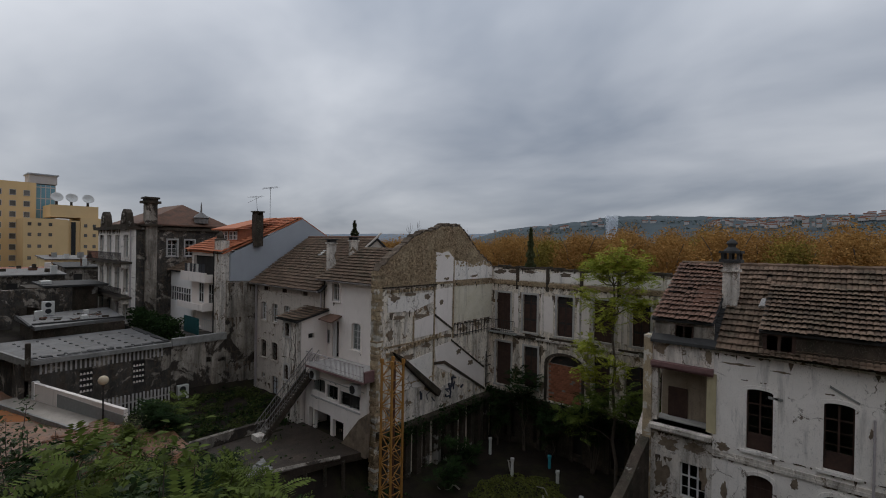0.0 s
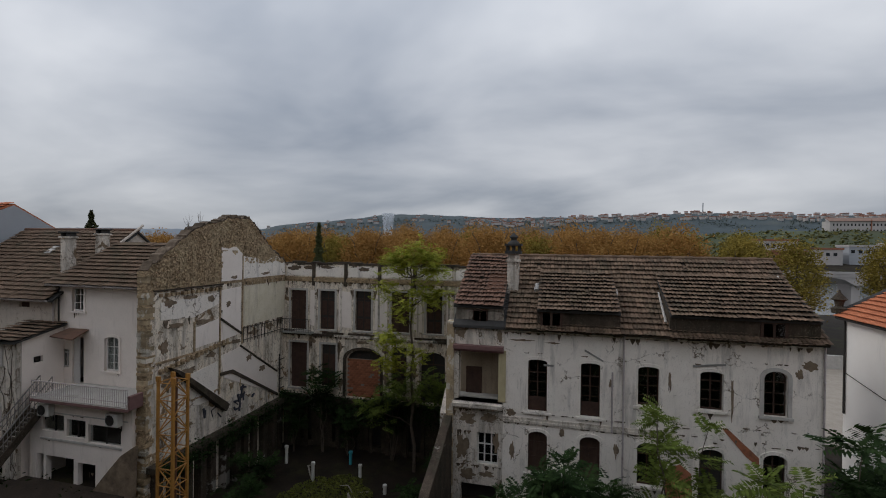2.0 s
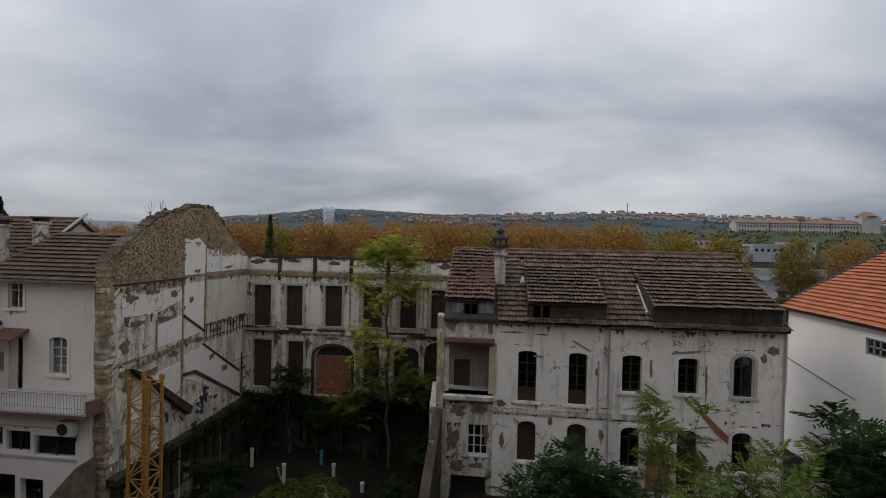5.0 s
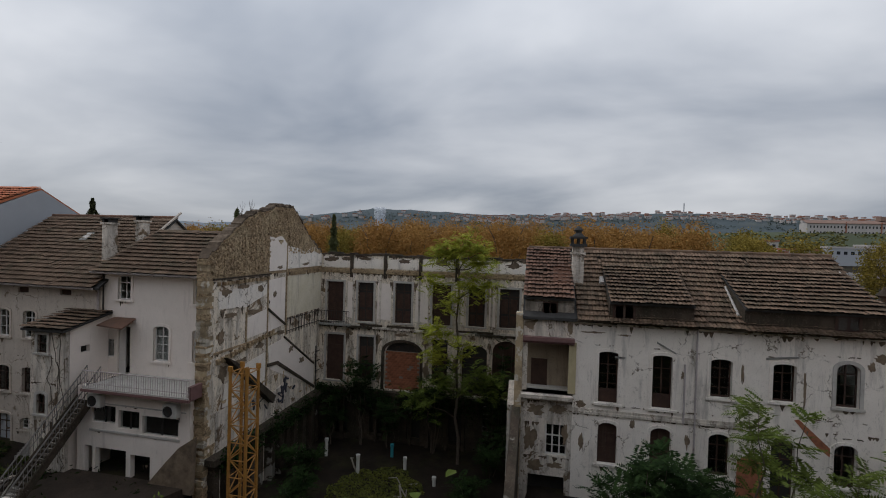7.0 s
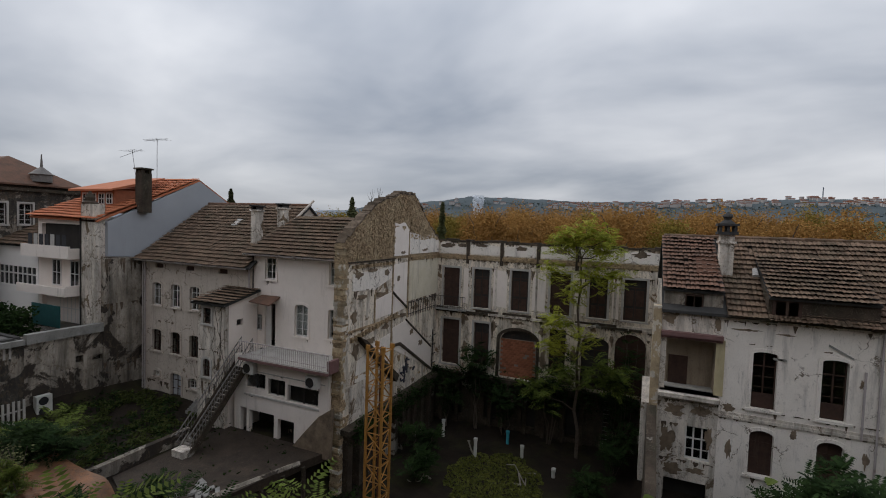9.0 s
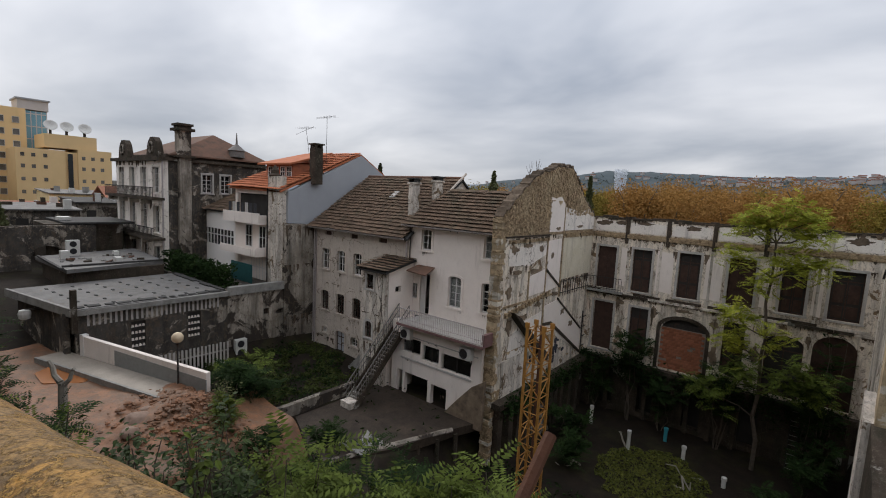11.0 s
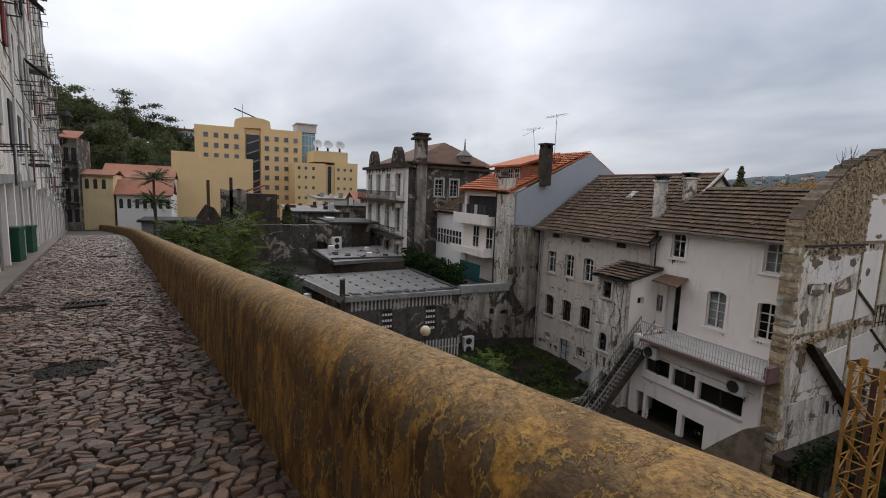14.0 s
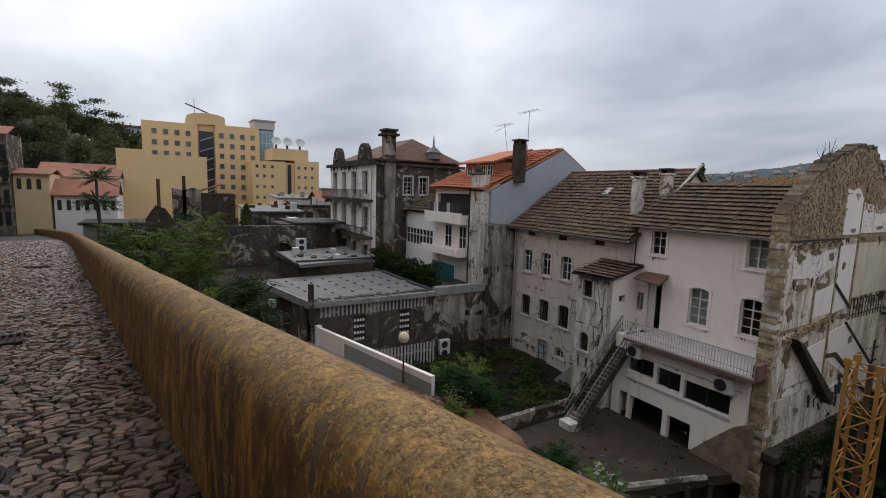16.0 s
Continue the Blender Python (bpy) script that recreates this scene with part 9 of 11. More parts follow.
    part("post", lathe(bmesh.new(), (-36.05, 8.2, -11.5), [(0.12, 0), (0.12, 0.3), (0.05, 0.4), (0.045, 3.3), (0.1, 3.35), (0.1, 3.45)], 8), M_IRON, l)
    b2 = bmesh.new(); bmesh.ops.create_uvsphere(b2, u_segments=20, v_segments=12, radius=0.3, matrix=Matrix.Translation((-36.05, 8.2, -7.75)))
    part("globe", b2, M_GLOBE, l, smooth=True)
    # dead stump by the path
    rng = np.random.default_rng(3)
    s = thing("pruned_stump", "pale bare pruned trunk with two forked limbs", "tree", (-31.5, 2.4, -9))
    b2 = bmesh.new()
    z0 = ground_z(-32.3, 2.6)
    branch(b2, (-32.3, 2.6, z0 - 0.2), (-32.3, 2.6, -7.6), 0.2, 0.15, rng, 0.05)
    branch(b2, (-32.3, 2.6, -7.7), (-32.9, 2.3, -6.7), 0.13, 0.07, rng, 0.05)
    branch(b2, (-32.3, 2.6, -7.7), (-31.9, 2.9, -6.9), 0.1, 0.06, rng, 0.05)
    part("trunk", b2, M_PALEBARK, s)
    # low garden wall, terrace slab with its broken edge, debris
    w = thing("garden_wall", "low mossy stone garden wall", "wall", (-33.5, 15, -13))
    part("wall", Facade((-33.4, 11.8, 0), (0, 1, 0), (-1, 0, 0)).box(bmesh.new(), 0, 6.6, 0, 0.35, -13.6, -12.4), M_GREYWALL, w)
    tr = thing("broken_terrace", "dark wet concrete terrace with a broken edge", "terrace", (-29, 17, -13.4))
    b2 = bmesh.new()
    vs = [(-33, 13.5), (-28.0, 11.5), (-26.3, 15.3), (-25.4, 19.0), (-24.8, 20.7), (-33, 20.7)]
    top = [b2.verts.new((x, y, -13.0)) for x, y in vs]; low = [b2.verts.new((x, y, -13.5)) for x, y in vs]
    b2.faces.new(top); b2.faces.new(low[::-1])
    for i in range(len(vs)):
        j = (i + 1) % len(vs); b2.faces.new((top[j], top[i], low[i], low[j]))
    part("slab", b2, M_WETDARK, tr)
    part("pale_edge", bar(bmesh.new(), (-28.0, 11.5, -13.02), (-25.4, 19.0, -13.02), 0.16, 5), M_GREYWALL, tr)
    for k in range(7):
        y = 12 + k * 1.2; x = -27.8 + (y - 11.5) * 0.33
        part("support_post", bar(bmesh.new(), (x, y, -16), (x, y, -13.3), 0.14, 6), M_DARKWALL, tr)
    rng = np.random.default_rng(14)
    for i in range(22):
        x, y = -27.6 + rng.uniform(-0.9, 0.6), 14.3 + rng.uniform(-1.0, 0.9)
        s = rng.uniform(0.08, 0.3)
        b2 = bmesh.new(); box(b2, -s, s, -s * 0.6, s * 0.6, -0.05, 0.06)
        bmesh.ops.transform(b2, matrix=pose(x, y, -12.92 + rng.uniform(0, 0.15), rng.uniform(-30, 30), rng.uniform(-30, 30), rng.uniform(0, 180)), verts=b2.verts)
        part("rubble_chunk", b2, M_CONCRETE, tr)
    # party wall between the pit and the derelict house yard
    p = thing("pit_side_wall", "ragged low party wall at the edge of the pit", "wall", (-7.3, 20, -14))
    P = Facade((-7.1, 0, 0), (0, 1, 0), (-1, 0, 0))
    part("wall", P.prism(bmesh.new(), [(14, -16), (24.0, -16), (24.0, -7.9), (22.5, -8.5), (21.6, -9.0), (19.5, -9.8), (17, -11.5), (14, -13)], 0, 0.45), M_DARKWALL, p)
    q = part("free_end_pier", one_box(-7.45, -7.06, 23.9, 24.6, -15.8, -2.9), M_QUOIN, p)
    part("broken_buttress", P.prism(bmesh.new(), [(24.0, -7.9), (25.2, -6.9), (25.2, -12), (24.0, -12)], 0.1, 0.7), M_PLASTER2, p)
    # ladder and posts in the pit
    ld = thing("ladder", "dark steel ladder against the basement wall", "ladder", (-9.9, 33.8, -15.7))
    for x in (-10.2, -9.75):
        part("stile", bar(bmesh.new(), (x, 33.7, -15.8), (x, 34.15, -11.6), 0.035, 5), M_IRON, ld)
    for k in range(14):
        f = (k + 0.5) / 14
        part("rung", bar(bmesh.new(), (-10.2, 33.7 + 0.45 * f, -15.8 + 4.2 * f), (-9.75, 33.7 + 0.45 * f, -15.8 + 4.2 * f), 0.022, 5), M_CONCRETE, ld)
    for x, y, zt, m in ((-18.44, 29.5, -14.4, M_PLASTICWHITE), (-15.31, 30.6, -14.7, M_PLASTICWHITE), (-21.77, 31.4, -14.4, M_PLASTICWHITE), (-12.8, 29.0, -15.0, M_PLASTICWHITE), (-16.8, 32.2, -14.6, M_TEAL)):
        pp = thing("site_pipe", "upright plastic pipe stub in the pit floor", "pipe", (x, y, -15.7), "pipe stubs in the pit")
        part("pipe", lathe(bmesh.new(), (x, y, -15.75), [(0.12, 0), (0.12, zt + 15.75 - 0.2), (0.15, zt + 15.75 - 0.18), (0.15, zt + 15.75)], 12), m, pp)
    # moss and roots on the pit floor
    rng = np.random.default_rng(6)
    pts = [(x, y) for x, y in zip(rng.uniform(-19.5, -13.0, 9000), rng.uniform(22.5, 31, 9000)) if ((x + 16.3) / 3.2) ** 2 + ((y - 27) / 3.6) ** 2 < 1 + 0.5 * noise.noise(Vector((x, y, 0)))]
    me = leaf_mesh("pit_grass", [(x, y, ground_z(x, y) + 0.06 + 0.1 * abs(noise.noise(Vector((x * 3, y * 3, 0))))) for x, y in pts], 0.1, rng, 0.4)
    tagged(put("pit_moss", me, mat("bright_moss", (0.12, 0.125, 0.024), (0.07, 0.08, 0.018), 0.9, 0.7, 0, island=0.3)), "patch of yellow-green moss and grass in the pit", "grass", kind="stuff")
    for i in range(14):
        x, y = rng.uniform(-22, -12), rng.uniform(20, 30)
        if i % 2:
            b2 = bmesh.new(); pz = ground_z(x, y)
            branch(b2, (x, y, pz), (x + rng.uniform(-2, 2), y + rng.uniform(-1, 1), pz + rng.uniform(0.1, 0.5)), 0.07, 0.03, rng, 0.2)
            tagged(part("fallen_branch", b2, M_PALEBARK), "bare fallen branch on the pit floor", "branch", "fallen branches")
    # rust and earth bank under the white house
    bk = bmesh.new()
    Facade((0, 20.4, 0), (1, 0, 0), (0, 1, 0)).prism(bk, [(-27.4, -13.3), (-24.4, -13.3), (-24.3, -10.2), (-25.2, -10.8), (-26.2, -11.9)], 0.0, 0.28)
    structure(part("collapsed_masonry", bk, M_UNDERCOAT), "collapsed reddish masonry at the broken corner", "rubble")


build_yard()


# ---- planting ----
def sumac(label, base, top, spread, fronds, material, seed, frond=0.8, leaflet=0.17, stems=4, fill=1.0, category="shrub", group="self-sown saplings on the slope"):
    """A many-stemmed sapling whose stems end in feathery compound leaves."""
    rng = np.random.default_rng(seed)
    x, y = base
    z0 = ground_z(x, y)
    h = top - z0
    t = thing("ailanthus_sapling", label, category, (x, y, z0), group)
    bm = bmesh.new()
    tips = []
    for s in range(stems):
        a = 2 * math.pi * (s + rng.uniform(-0.3, 0.3)) / stems
        r = spread * rng.uniform(0.3, 0.9) if stems > 1 else 0.1
        pts = branch(bm, (x + 0.1 * math.cos(a), y + 0.1 * math.sin(a), z0 - 0.2), (x + r * math.cos(a), y + r * math.sin(a), z0 + h * rng.uniform(0.72, 0.98)), 0.014 + 0.005 * h, 0.01, rng, 0.1, 6, 5)
        tips += [(pts[-1], 1.0), (pts[-2], 0.9), (pts[-3], 0.7)] + ([(pts[-4], 0.5)] if fill > 0.5 else [])
        for k in range(2):
            p = pts[-2 - k]
            q = p + Vector((rng.normal(0, spread * 0.3), rng.normal(0, spread * 0.3), rng.uniform(0.2, 0.6) * spread * 0.5))
            branch(bm, p, q, 0.012, 0.006, rng, 0.05, 3, 4)
            tips.append((q, 0.9))
    part("stem", bm, M_BARK, t)["kind"] = "stuff"
    verts, faces = [], []
    for k in range(fronds):
        p, wt = tips[int(rng.integers(0, len(tips)))]
        a, el = rng.uniform(0, 2 * math.pi), rng.uniform(-0.15, 0.85)
        L = frond * rng.uniform(0.65, 1.15)
        b = np.array(p) + rng.normal(0, 0.1 * spread, 3) * (1, 1, 0.8)
        frond_points(rng, b, b + L * np.array((math.cos(a) * math.cos(el), math.sin(a) * math.cos(el), math.sin(el))), 9, leaflet * L / 0.8, verts, faces)
    me = bpy.data.meshes.new("foliage")
    me.from_pydata([tuple(v) for v in verts], [], faces)
    put("foliage", me, material, t)
    return t


GREEN = "fresh green sapling with feathery compound leaves on the slope"
DARK = "dense dark green shrub below the parapet"
for k, (b, tp, sp, n, m, fr) in enumerate((
        ((-19.4, 4.8), -5.2, 0.8, 40, M_LEAF, 1.3), ((-15.9, 6.9), -5.9, 1.2, 70, M_LEAF, 1.3), ((-17.0, 5.8), -5.8, 1.0, 60, M_LEAF, 1.2), ((-13.9, 7.6), -6.6, 1.1, 60, M_LEAF, 1.3), ((-12.2, 8.0), -6.7, 1.0, 50, M_LEAF, 1.2),
        ((-19.8, 3.1), -4.9, 0.7, 40, M_LEAF_DARK, 0.6), ((-18.6, -0.1), -3.0, 0.5, 40, M_LEAF_DARK, 0.5), ((-20.2, 0.2), -3.6, 0.6, 40, M_LEAF, 0.5),
        ((-21.0, 6.2), -7.2, 0.9, 50, M_LEAF, 0.9), ((-17.9, 6.6), -6.0, 1.0, 80, M_LEAF_DARK, 0.7), ((-15.5, 7.5), -6.4, 1.3, 80, M_LEAF, 0.9), ((-19.5, 9.0), -8.2, 1.3, 80, M_LEAF_DARK, 0.8), ((-13.5, 8.5), -7.1, 1.1, 80, M_LEAF_DARK, 0.9),
        ((-6.6, 1.9), -1.2, 0.9, 120, M_LEAF, 0.55), ((-5.4, 2.3), -1.55, 0.8, 120, M_LEAF, 0.55), ((-4.7, 2.9), -2.0, 0.9, 110, M_LEAF, 0.55), ((-7.6, 1.5), -1.4, 0.8, 110, M_LEAF, 0.55), ((-8.6, 2.6), -3.0, 0.9, 110, M_LEAF, 0.55), ((-9.3, 1.6), -1.9, 0.8, 90, M_LEAF_DARK, 0.5), ((-10.5, 2.6), -3.3, 0.9, 90, M_LEAF_DARK, 0.55), ((-6.0, 3.6), -3.6, 1.0, 90, M_LEAF_DARK, 0.6), ((-7.2, 2.6), -1.9, 0.9, 110, M_LEAF_DARK, 0.5),
        ((-21.2, -1.0), -2.05, 0.35, 22, M_LEAF, 0.7), ((-24.8, -0.6), -4.0, 0.9, 70, M_LEAF_DARK, 0.7), ((-28.0, -0.9), -2.3, 1.3, 140, M_LEAF_DARK, 0.85), ((-31.0, -2.0), -1.2, 1.5, 170, M_LEAF, 0.9), ((-33.2, 0.2), -4.2, 1.2, 110, M_LEAF_DARK, 0.9), ((-35.5, -2.4), -1.25, 1.5, 170, M_LEAF_DARK, 0.9), ((-39.5, -3.2), -1.6, 1.6, 150, M_LEAF, 0.9), ((-37.0, 0.0), -5.0, 1.2, 90, M_LEAF_DARK, 0.9), ((-44, -3.8), -2.4, 1.6, 120, M_LEAF_DARK, 0.9), ((-26.4, -1.9), -2.6, 0.8, 70, M_LEAF, 0.8), ((-52, -4.5), -3.4, 1.8, 110, M_LEAF_DARK, 1.0), ((-61, -5.8), -4.3, 2.0, 110, M_LEAF_DARK, 1.0), ((-29.5, 1.4), -7.0, 1.0, 50, M_LEAF_DARK, 0.8))):
    sumac(GREEN if m is M_LEAF else DARK, b, tp, sp, int(n * 2.0), m, 100 + k, fr, 0.3 if 12 < k < 22 else 0.19)
for k, (b, tp, sp, n, m, fr, lab) in enumerate((
        ((8.0, 16.6), -4.2, 1.35, 210, M_LEAF_DARK, 1.1, "broad dark green tree with feathery leaves beside the white hall"), ((10.0, 19.0), -5.6, 1.5, 170, M_LEAF_DARK, 1.1, "broad dark green tree with feathery leaves beside the white hall"),
        ((3.9, 13.3), -4.7, 0.8, 70, M_LEAF, 0.9, "tall light green sapling with long feathery leaves"), ((1.9, 14.2), -6.0, 0.8, 26, M_LEAF, 1.0, "yellowing sapling with long feathery leaves"), ((2.5, 18.6), -4.05, 1.5, 100, M_LEAF, 0.9, "slender open sapling before the derelict house"),
        ((-1.5, 18.0), -7.0, 1.3, 200, M_LEAF_DARK, 0.9, "dense dark green shrub before the derelict house"), ((0.3, 18.4), -7.6, 1.5, 200, M_LEAF_DARK, 0.9, "dense dark green shrub before the derelict house"), ((-3.2, 17.4), -8.2, 1.1, 140, M_LEAF_DARK, 0.9, "dense dark green shrub before the derelict house"), ((5.8, 19.6), -7.6, 1.3, 60, M_LEAF, 0.9, "yellowing shrub before the derelict house"), ((11.8, 16), -7.0, 1.6, 160, M_LEAF_DARK, 0.9, "dense dark green shrub by the garage"),
        ((-33.8, 10.8), -9.3, 1.5, 190, M_LEAF_DARK, 0.9, "dark leafy sapling behind the alley wall"), ((-36.5, 12.5), -10.3, 1.5, 90, M_LEAF, 0.9, "dark leafy sapling in the yard"), ((-30.8, 8.2), -9.3, 0.7, 70, M_LEAF, 0.6, "flowering pale green weed on the earth bank"), ((-28.2, 8.8), -10.3, 0.8, 70, M_LEAF_DARK, 0.6, "leafy weed on the earth bank"), ((-25.2, 9.6), -11.0, 1.0, 90, M_LEAF_DARK, 0.7, "leafy weed on the earth bank"), ((-29.0, 13.0), -12.2, 0.9, 80, M_LEAF_DARK, 0.6, "leafy weed on the broken terrace"),
        ((-20.5, 24.5), -14.0, 1.4, 70, M_LEAF_DARK, 0.8, "dark undergrowth on the pit floor"), ((-10.5, 27.5), -14.4, 1.5, 70, M_LEAF_DARK, 0.8, "dark undergrowth on the pit floor"), ((-9.2, 31.0), -12.6, 1.4, 90, M_LEAF_DARK, 0.9, "dark undergrowth on the pit floor"), ((-11.5, 22.5), -14.6, 1.6, 60, M_LEAF_DARK, 0.8, "dark undergrowth on the pit floor"), ((-22.0, 28.0), -13.8, 1.2, 70, M_LEAF_DARK, 0.8, "dark undergrowth on the pit floor"), ((-8.6, 34.0), -5.2, 0.6, 30, M_LEAF_DARK, 0.9, "dark creeper rooted in a ruined doorway"),
        ((-19.9, 33.6), -8.0, 0.8, 50, M_LEAF_DARK, 1.3, "dark palm-like plant in a ruined doorway"), ((-14.0, 33.6), -8.6, 1.0, 120, M_LEAF_DARK, 0.9, "dark climber at the foot of the ruined facade"), ((-22.4, 33.4), -11.2, 0.9, 80, M_LEAF_DARK, 0.8, "dark climber at the foot of the ruined facade"), ((-17.5, 33.4), -11.6, 1.0, 80, M_LEAF_DARK, 0.8, "dark climber at the foot of the ruined facade"), ((-9.0, 33.2), -8.6, 1.0, 110, M_LEAF_DARK, 0.8, "leafy climber at the foot of the ruined facade"))):
    sumac(lab, b, tp, sp, int(n * 1.8), m, 300 + k, fr, 0.26, stems=5 if n > 100 else 3, category="tree" if tp > -6 else "shrub", group="trees of the yards")


def broadleaf_bush(label, x, y, top, r, n, leaf, material, seed):
    """A bush of arching stems clothed in broad, pointed, folded leaves."""
    rg = np.random.default_rng(seed)
    z0 = ground_z(x, y)
    t = thing("broadleaf_bush", label, "shrub", (x, y, z0), "broad-leaved bushes on the slope")
    bm = bmesh.new()
    spots = []
    for k in range(11):
        a, d = rg.uniform(0, 6.283), r * rg.uniform(0.2, 1.0)
        pts = branch(bm, (x + 0.1 * math.cos(a), y + 0.1 * math.sin(a), z0 - 0.1), (x + d * math.cos(a), y + d * math.sin(a), z0 + (top - z0) * rg.uniform(0.6, 1.0)), 0.025, 0.008, rg, 0.08, 5, 5)
        spots += pts[2:] + [pts[-1], pts[-2]]
    part("stem", bm, M_BARK, t)["kind"] = "stuff"
    V, Fa = [], []
    for k in range(n):
        p = np.array(spots[int(rg.integers(0, len(spots)))]) + rg.normal(0, 0.2 * r, 3)
        a, dn = rg.uniform(0, 6.283), rg.uniform(-0.9, 0.3)
        ax = np.array((math.cos(a) * math.cos(dn), math.sin(a) * math.cos(dn), math.sin(dn)))
        sd = np.cross(ax, (0, 0, 1.0)); sd /= np.linalg.norm(sd)
        up = np.cross(sd, ax)
        L = leaf * rg.uniform(0.6, 1.25)
        w = L * rg.uniform(0.28, 0.38)
        k0 = len(V)
        V += [p, p + ax * L * 0.35 + sd * w + up * L * 0.08, p + ax * L * 0.7 + sd * w * 0.75 + up * L * 0.05, p + ax * L - up * L * 0.06, p + ax * L * 0.7 - sd * w * 0.75 + up * L * 0.05, p + ax * L * 0.35 - sd * w + up * L * 0.08, p + ax * L * 0.5]
        Fa += [(k0, k0 + 1, k0 + 6), (k0 + 1, k0 + 2, k0 + 6), (k0 + 2, k0 + 3, k0 + 6), (k0 + 3, k0 + 4, k0 + 6), (k0 + 4, k0 + 5, k0 + 6), (k0 + 5, k0, k0 + 6)]
    me = bpy.data.meshes.new("foliage")
    me.from_pydata([tuple(v) for v in V], [], Fa)
    put("foliage", me, material, t)


for k, (x, y, tp, r, n, lf, m, lab) in enumerate((
        (-18.0, 1.95, -3.35, 0.75, 800, 0.15, M_LEAF_BROAD, "dark glossy broad-leaved bush on the slope"),
        (-18.3, 1.0, -3.5, 0.7, 480, 0.14, M_LEAF_BROAD, "dark glossy broad-leaved bush on the slope"),
        (-16.6, 1.2, -3.1, 0.3, 120, 0.15, M_LEAF, "bright green young broad-leaved bush"),
        (-22.4, 2.3, -5.9, 0.8, 400, 0.15, M_LEAF_BROAD, "dark broad-leaved bush at the edge of the site"),
        (-22.9, 4.4, -6.9, 0.9, 380, 0.14, M_WEEDPALE, "pale flowering weed on the earth bank"),
        (-31.3, 8.6, -8.9, 0.8, 420, 0.13, M_WEEDPALE, "pale flowering weed beside the alley wall"),
        (-27.2, 5.6, -8.9, 1.1, 600, 0.17, M_LEAF_BROAD, "dark leafy brambles below the earth heap"),
        (-25.6, 7.6, -9.8, 1.2, 600, 0.17, M_LEAF, "green leafy brambles below the earth heap"),
        (-6.9, 2.3, -1.55, 0.9, 900, 0.15, M_LEAF, "thick green broad-leaved bush under the parapet"),
        (-8.3, 2.0, -1.85, 0.9, 900, 0.15, M_LEAF_BROAD, "dark glossy broad-leaved bush under the parapet"),
        (-5.6, 2.9, -2.0, 0.9, 800, 0.15, M_LEAF, "thick green broad-leaved bush under the parapet"))):
    broadleaf_bush(lab, x, y, tp, r, n, lf, m, 700 + k)


def yellow_tree():
    rng = np.random.default_rng(77)
    x, y, z0 = -11.8, 32.4, ground_z(-11.8, 32.4)
    t = thing("lime_tree_in_ruin", "tall slim tree with yellow-green autumn leaves inside the ruin", "tree", (x, y, z0))
    bm = bmesh.new()
    trunk = branch(bm, (x, y, z0 - 0.2), (x - 0.2, y - 0.5, -1.2), 0.13, 0.06, rng, 0.15, 8, 7)
    tips = []
    for k, (dx, dy, z, n) in enumerate(((-1.9, -0.3, -0.4, 3), (1.7, -0.5, -0.6, 3), (0.1, -0.6, 1.0, 4), (-1.0, -0.7, 0.2, 4), (1.0, 0.1, 0.3, 4), (-2.3, -0.6, -2.0, 3), (2.1, -0.5, -2.2, 3), (-0.6, -1.4, -3.2, 3), (0.8, -1.2, -2.2, 3), (-1.7, -1.3, -5.6, 3), (-2.0, -1.2, -7.4, 3), (1.4, -1.4, -8.6, 2), (2.5, -1.0, -9.2, 3), (-3.0, -1.6, -10.4, 2), (-1.0, -1.6, -9.0, 2), (0.4, -1.2, -6.4, 2))):
        base = min(trunk, key=lambda p: abs(p.z - (z - 1.6)))
        pts = branch(bm, base, (x + dx, y + dy, z), 0.05, 0.015, rng, 0.12, 4, 5)
        tips += [(pts[-1], n), (pts[-2], n)]
    part("trunk", bm, M_BARK, t)
    for nm, m, lo, hi, cnt in (("crown", M_LEAF_LIME, -8.0, 9, 1150), ("lower_foliage", M_LEAF, -20, -8.0, 420)):
        verts, faces = [], []
        sel = [p for p, n in tips for _ in range(n) if lo < p.z <= hi]
        for k in range(cnt):
            p = sel[int(rng.integers(0, len(sel)))]
            a, el, L = rng.uniform(0, 2 * math.pi), rng.uniform(-0.4, 0.7), rng.uniform(0.5, 0.95)
            b = np.array(p) + rng.normal(0, 0.42, 3)
            frond_points(rng, b, b + L * np.array((math.cos(a) * math.cos(el), math.sin(a) * math.cos(el), math.sin(el))), 9, 0.24, verts, faces)
        me = bpy.data.meshes.new(nm)
        me.from_pydata([tuple(v) for v in verts], [], faces)
        put(nm, me, m, t)


yellow_tree()


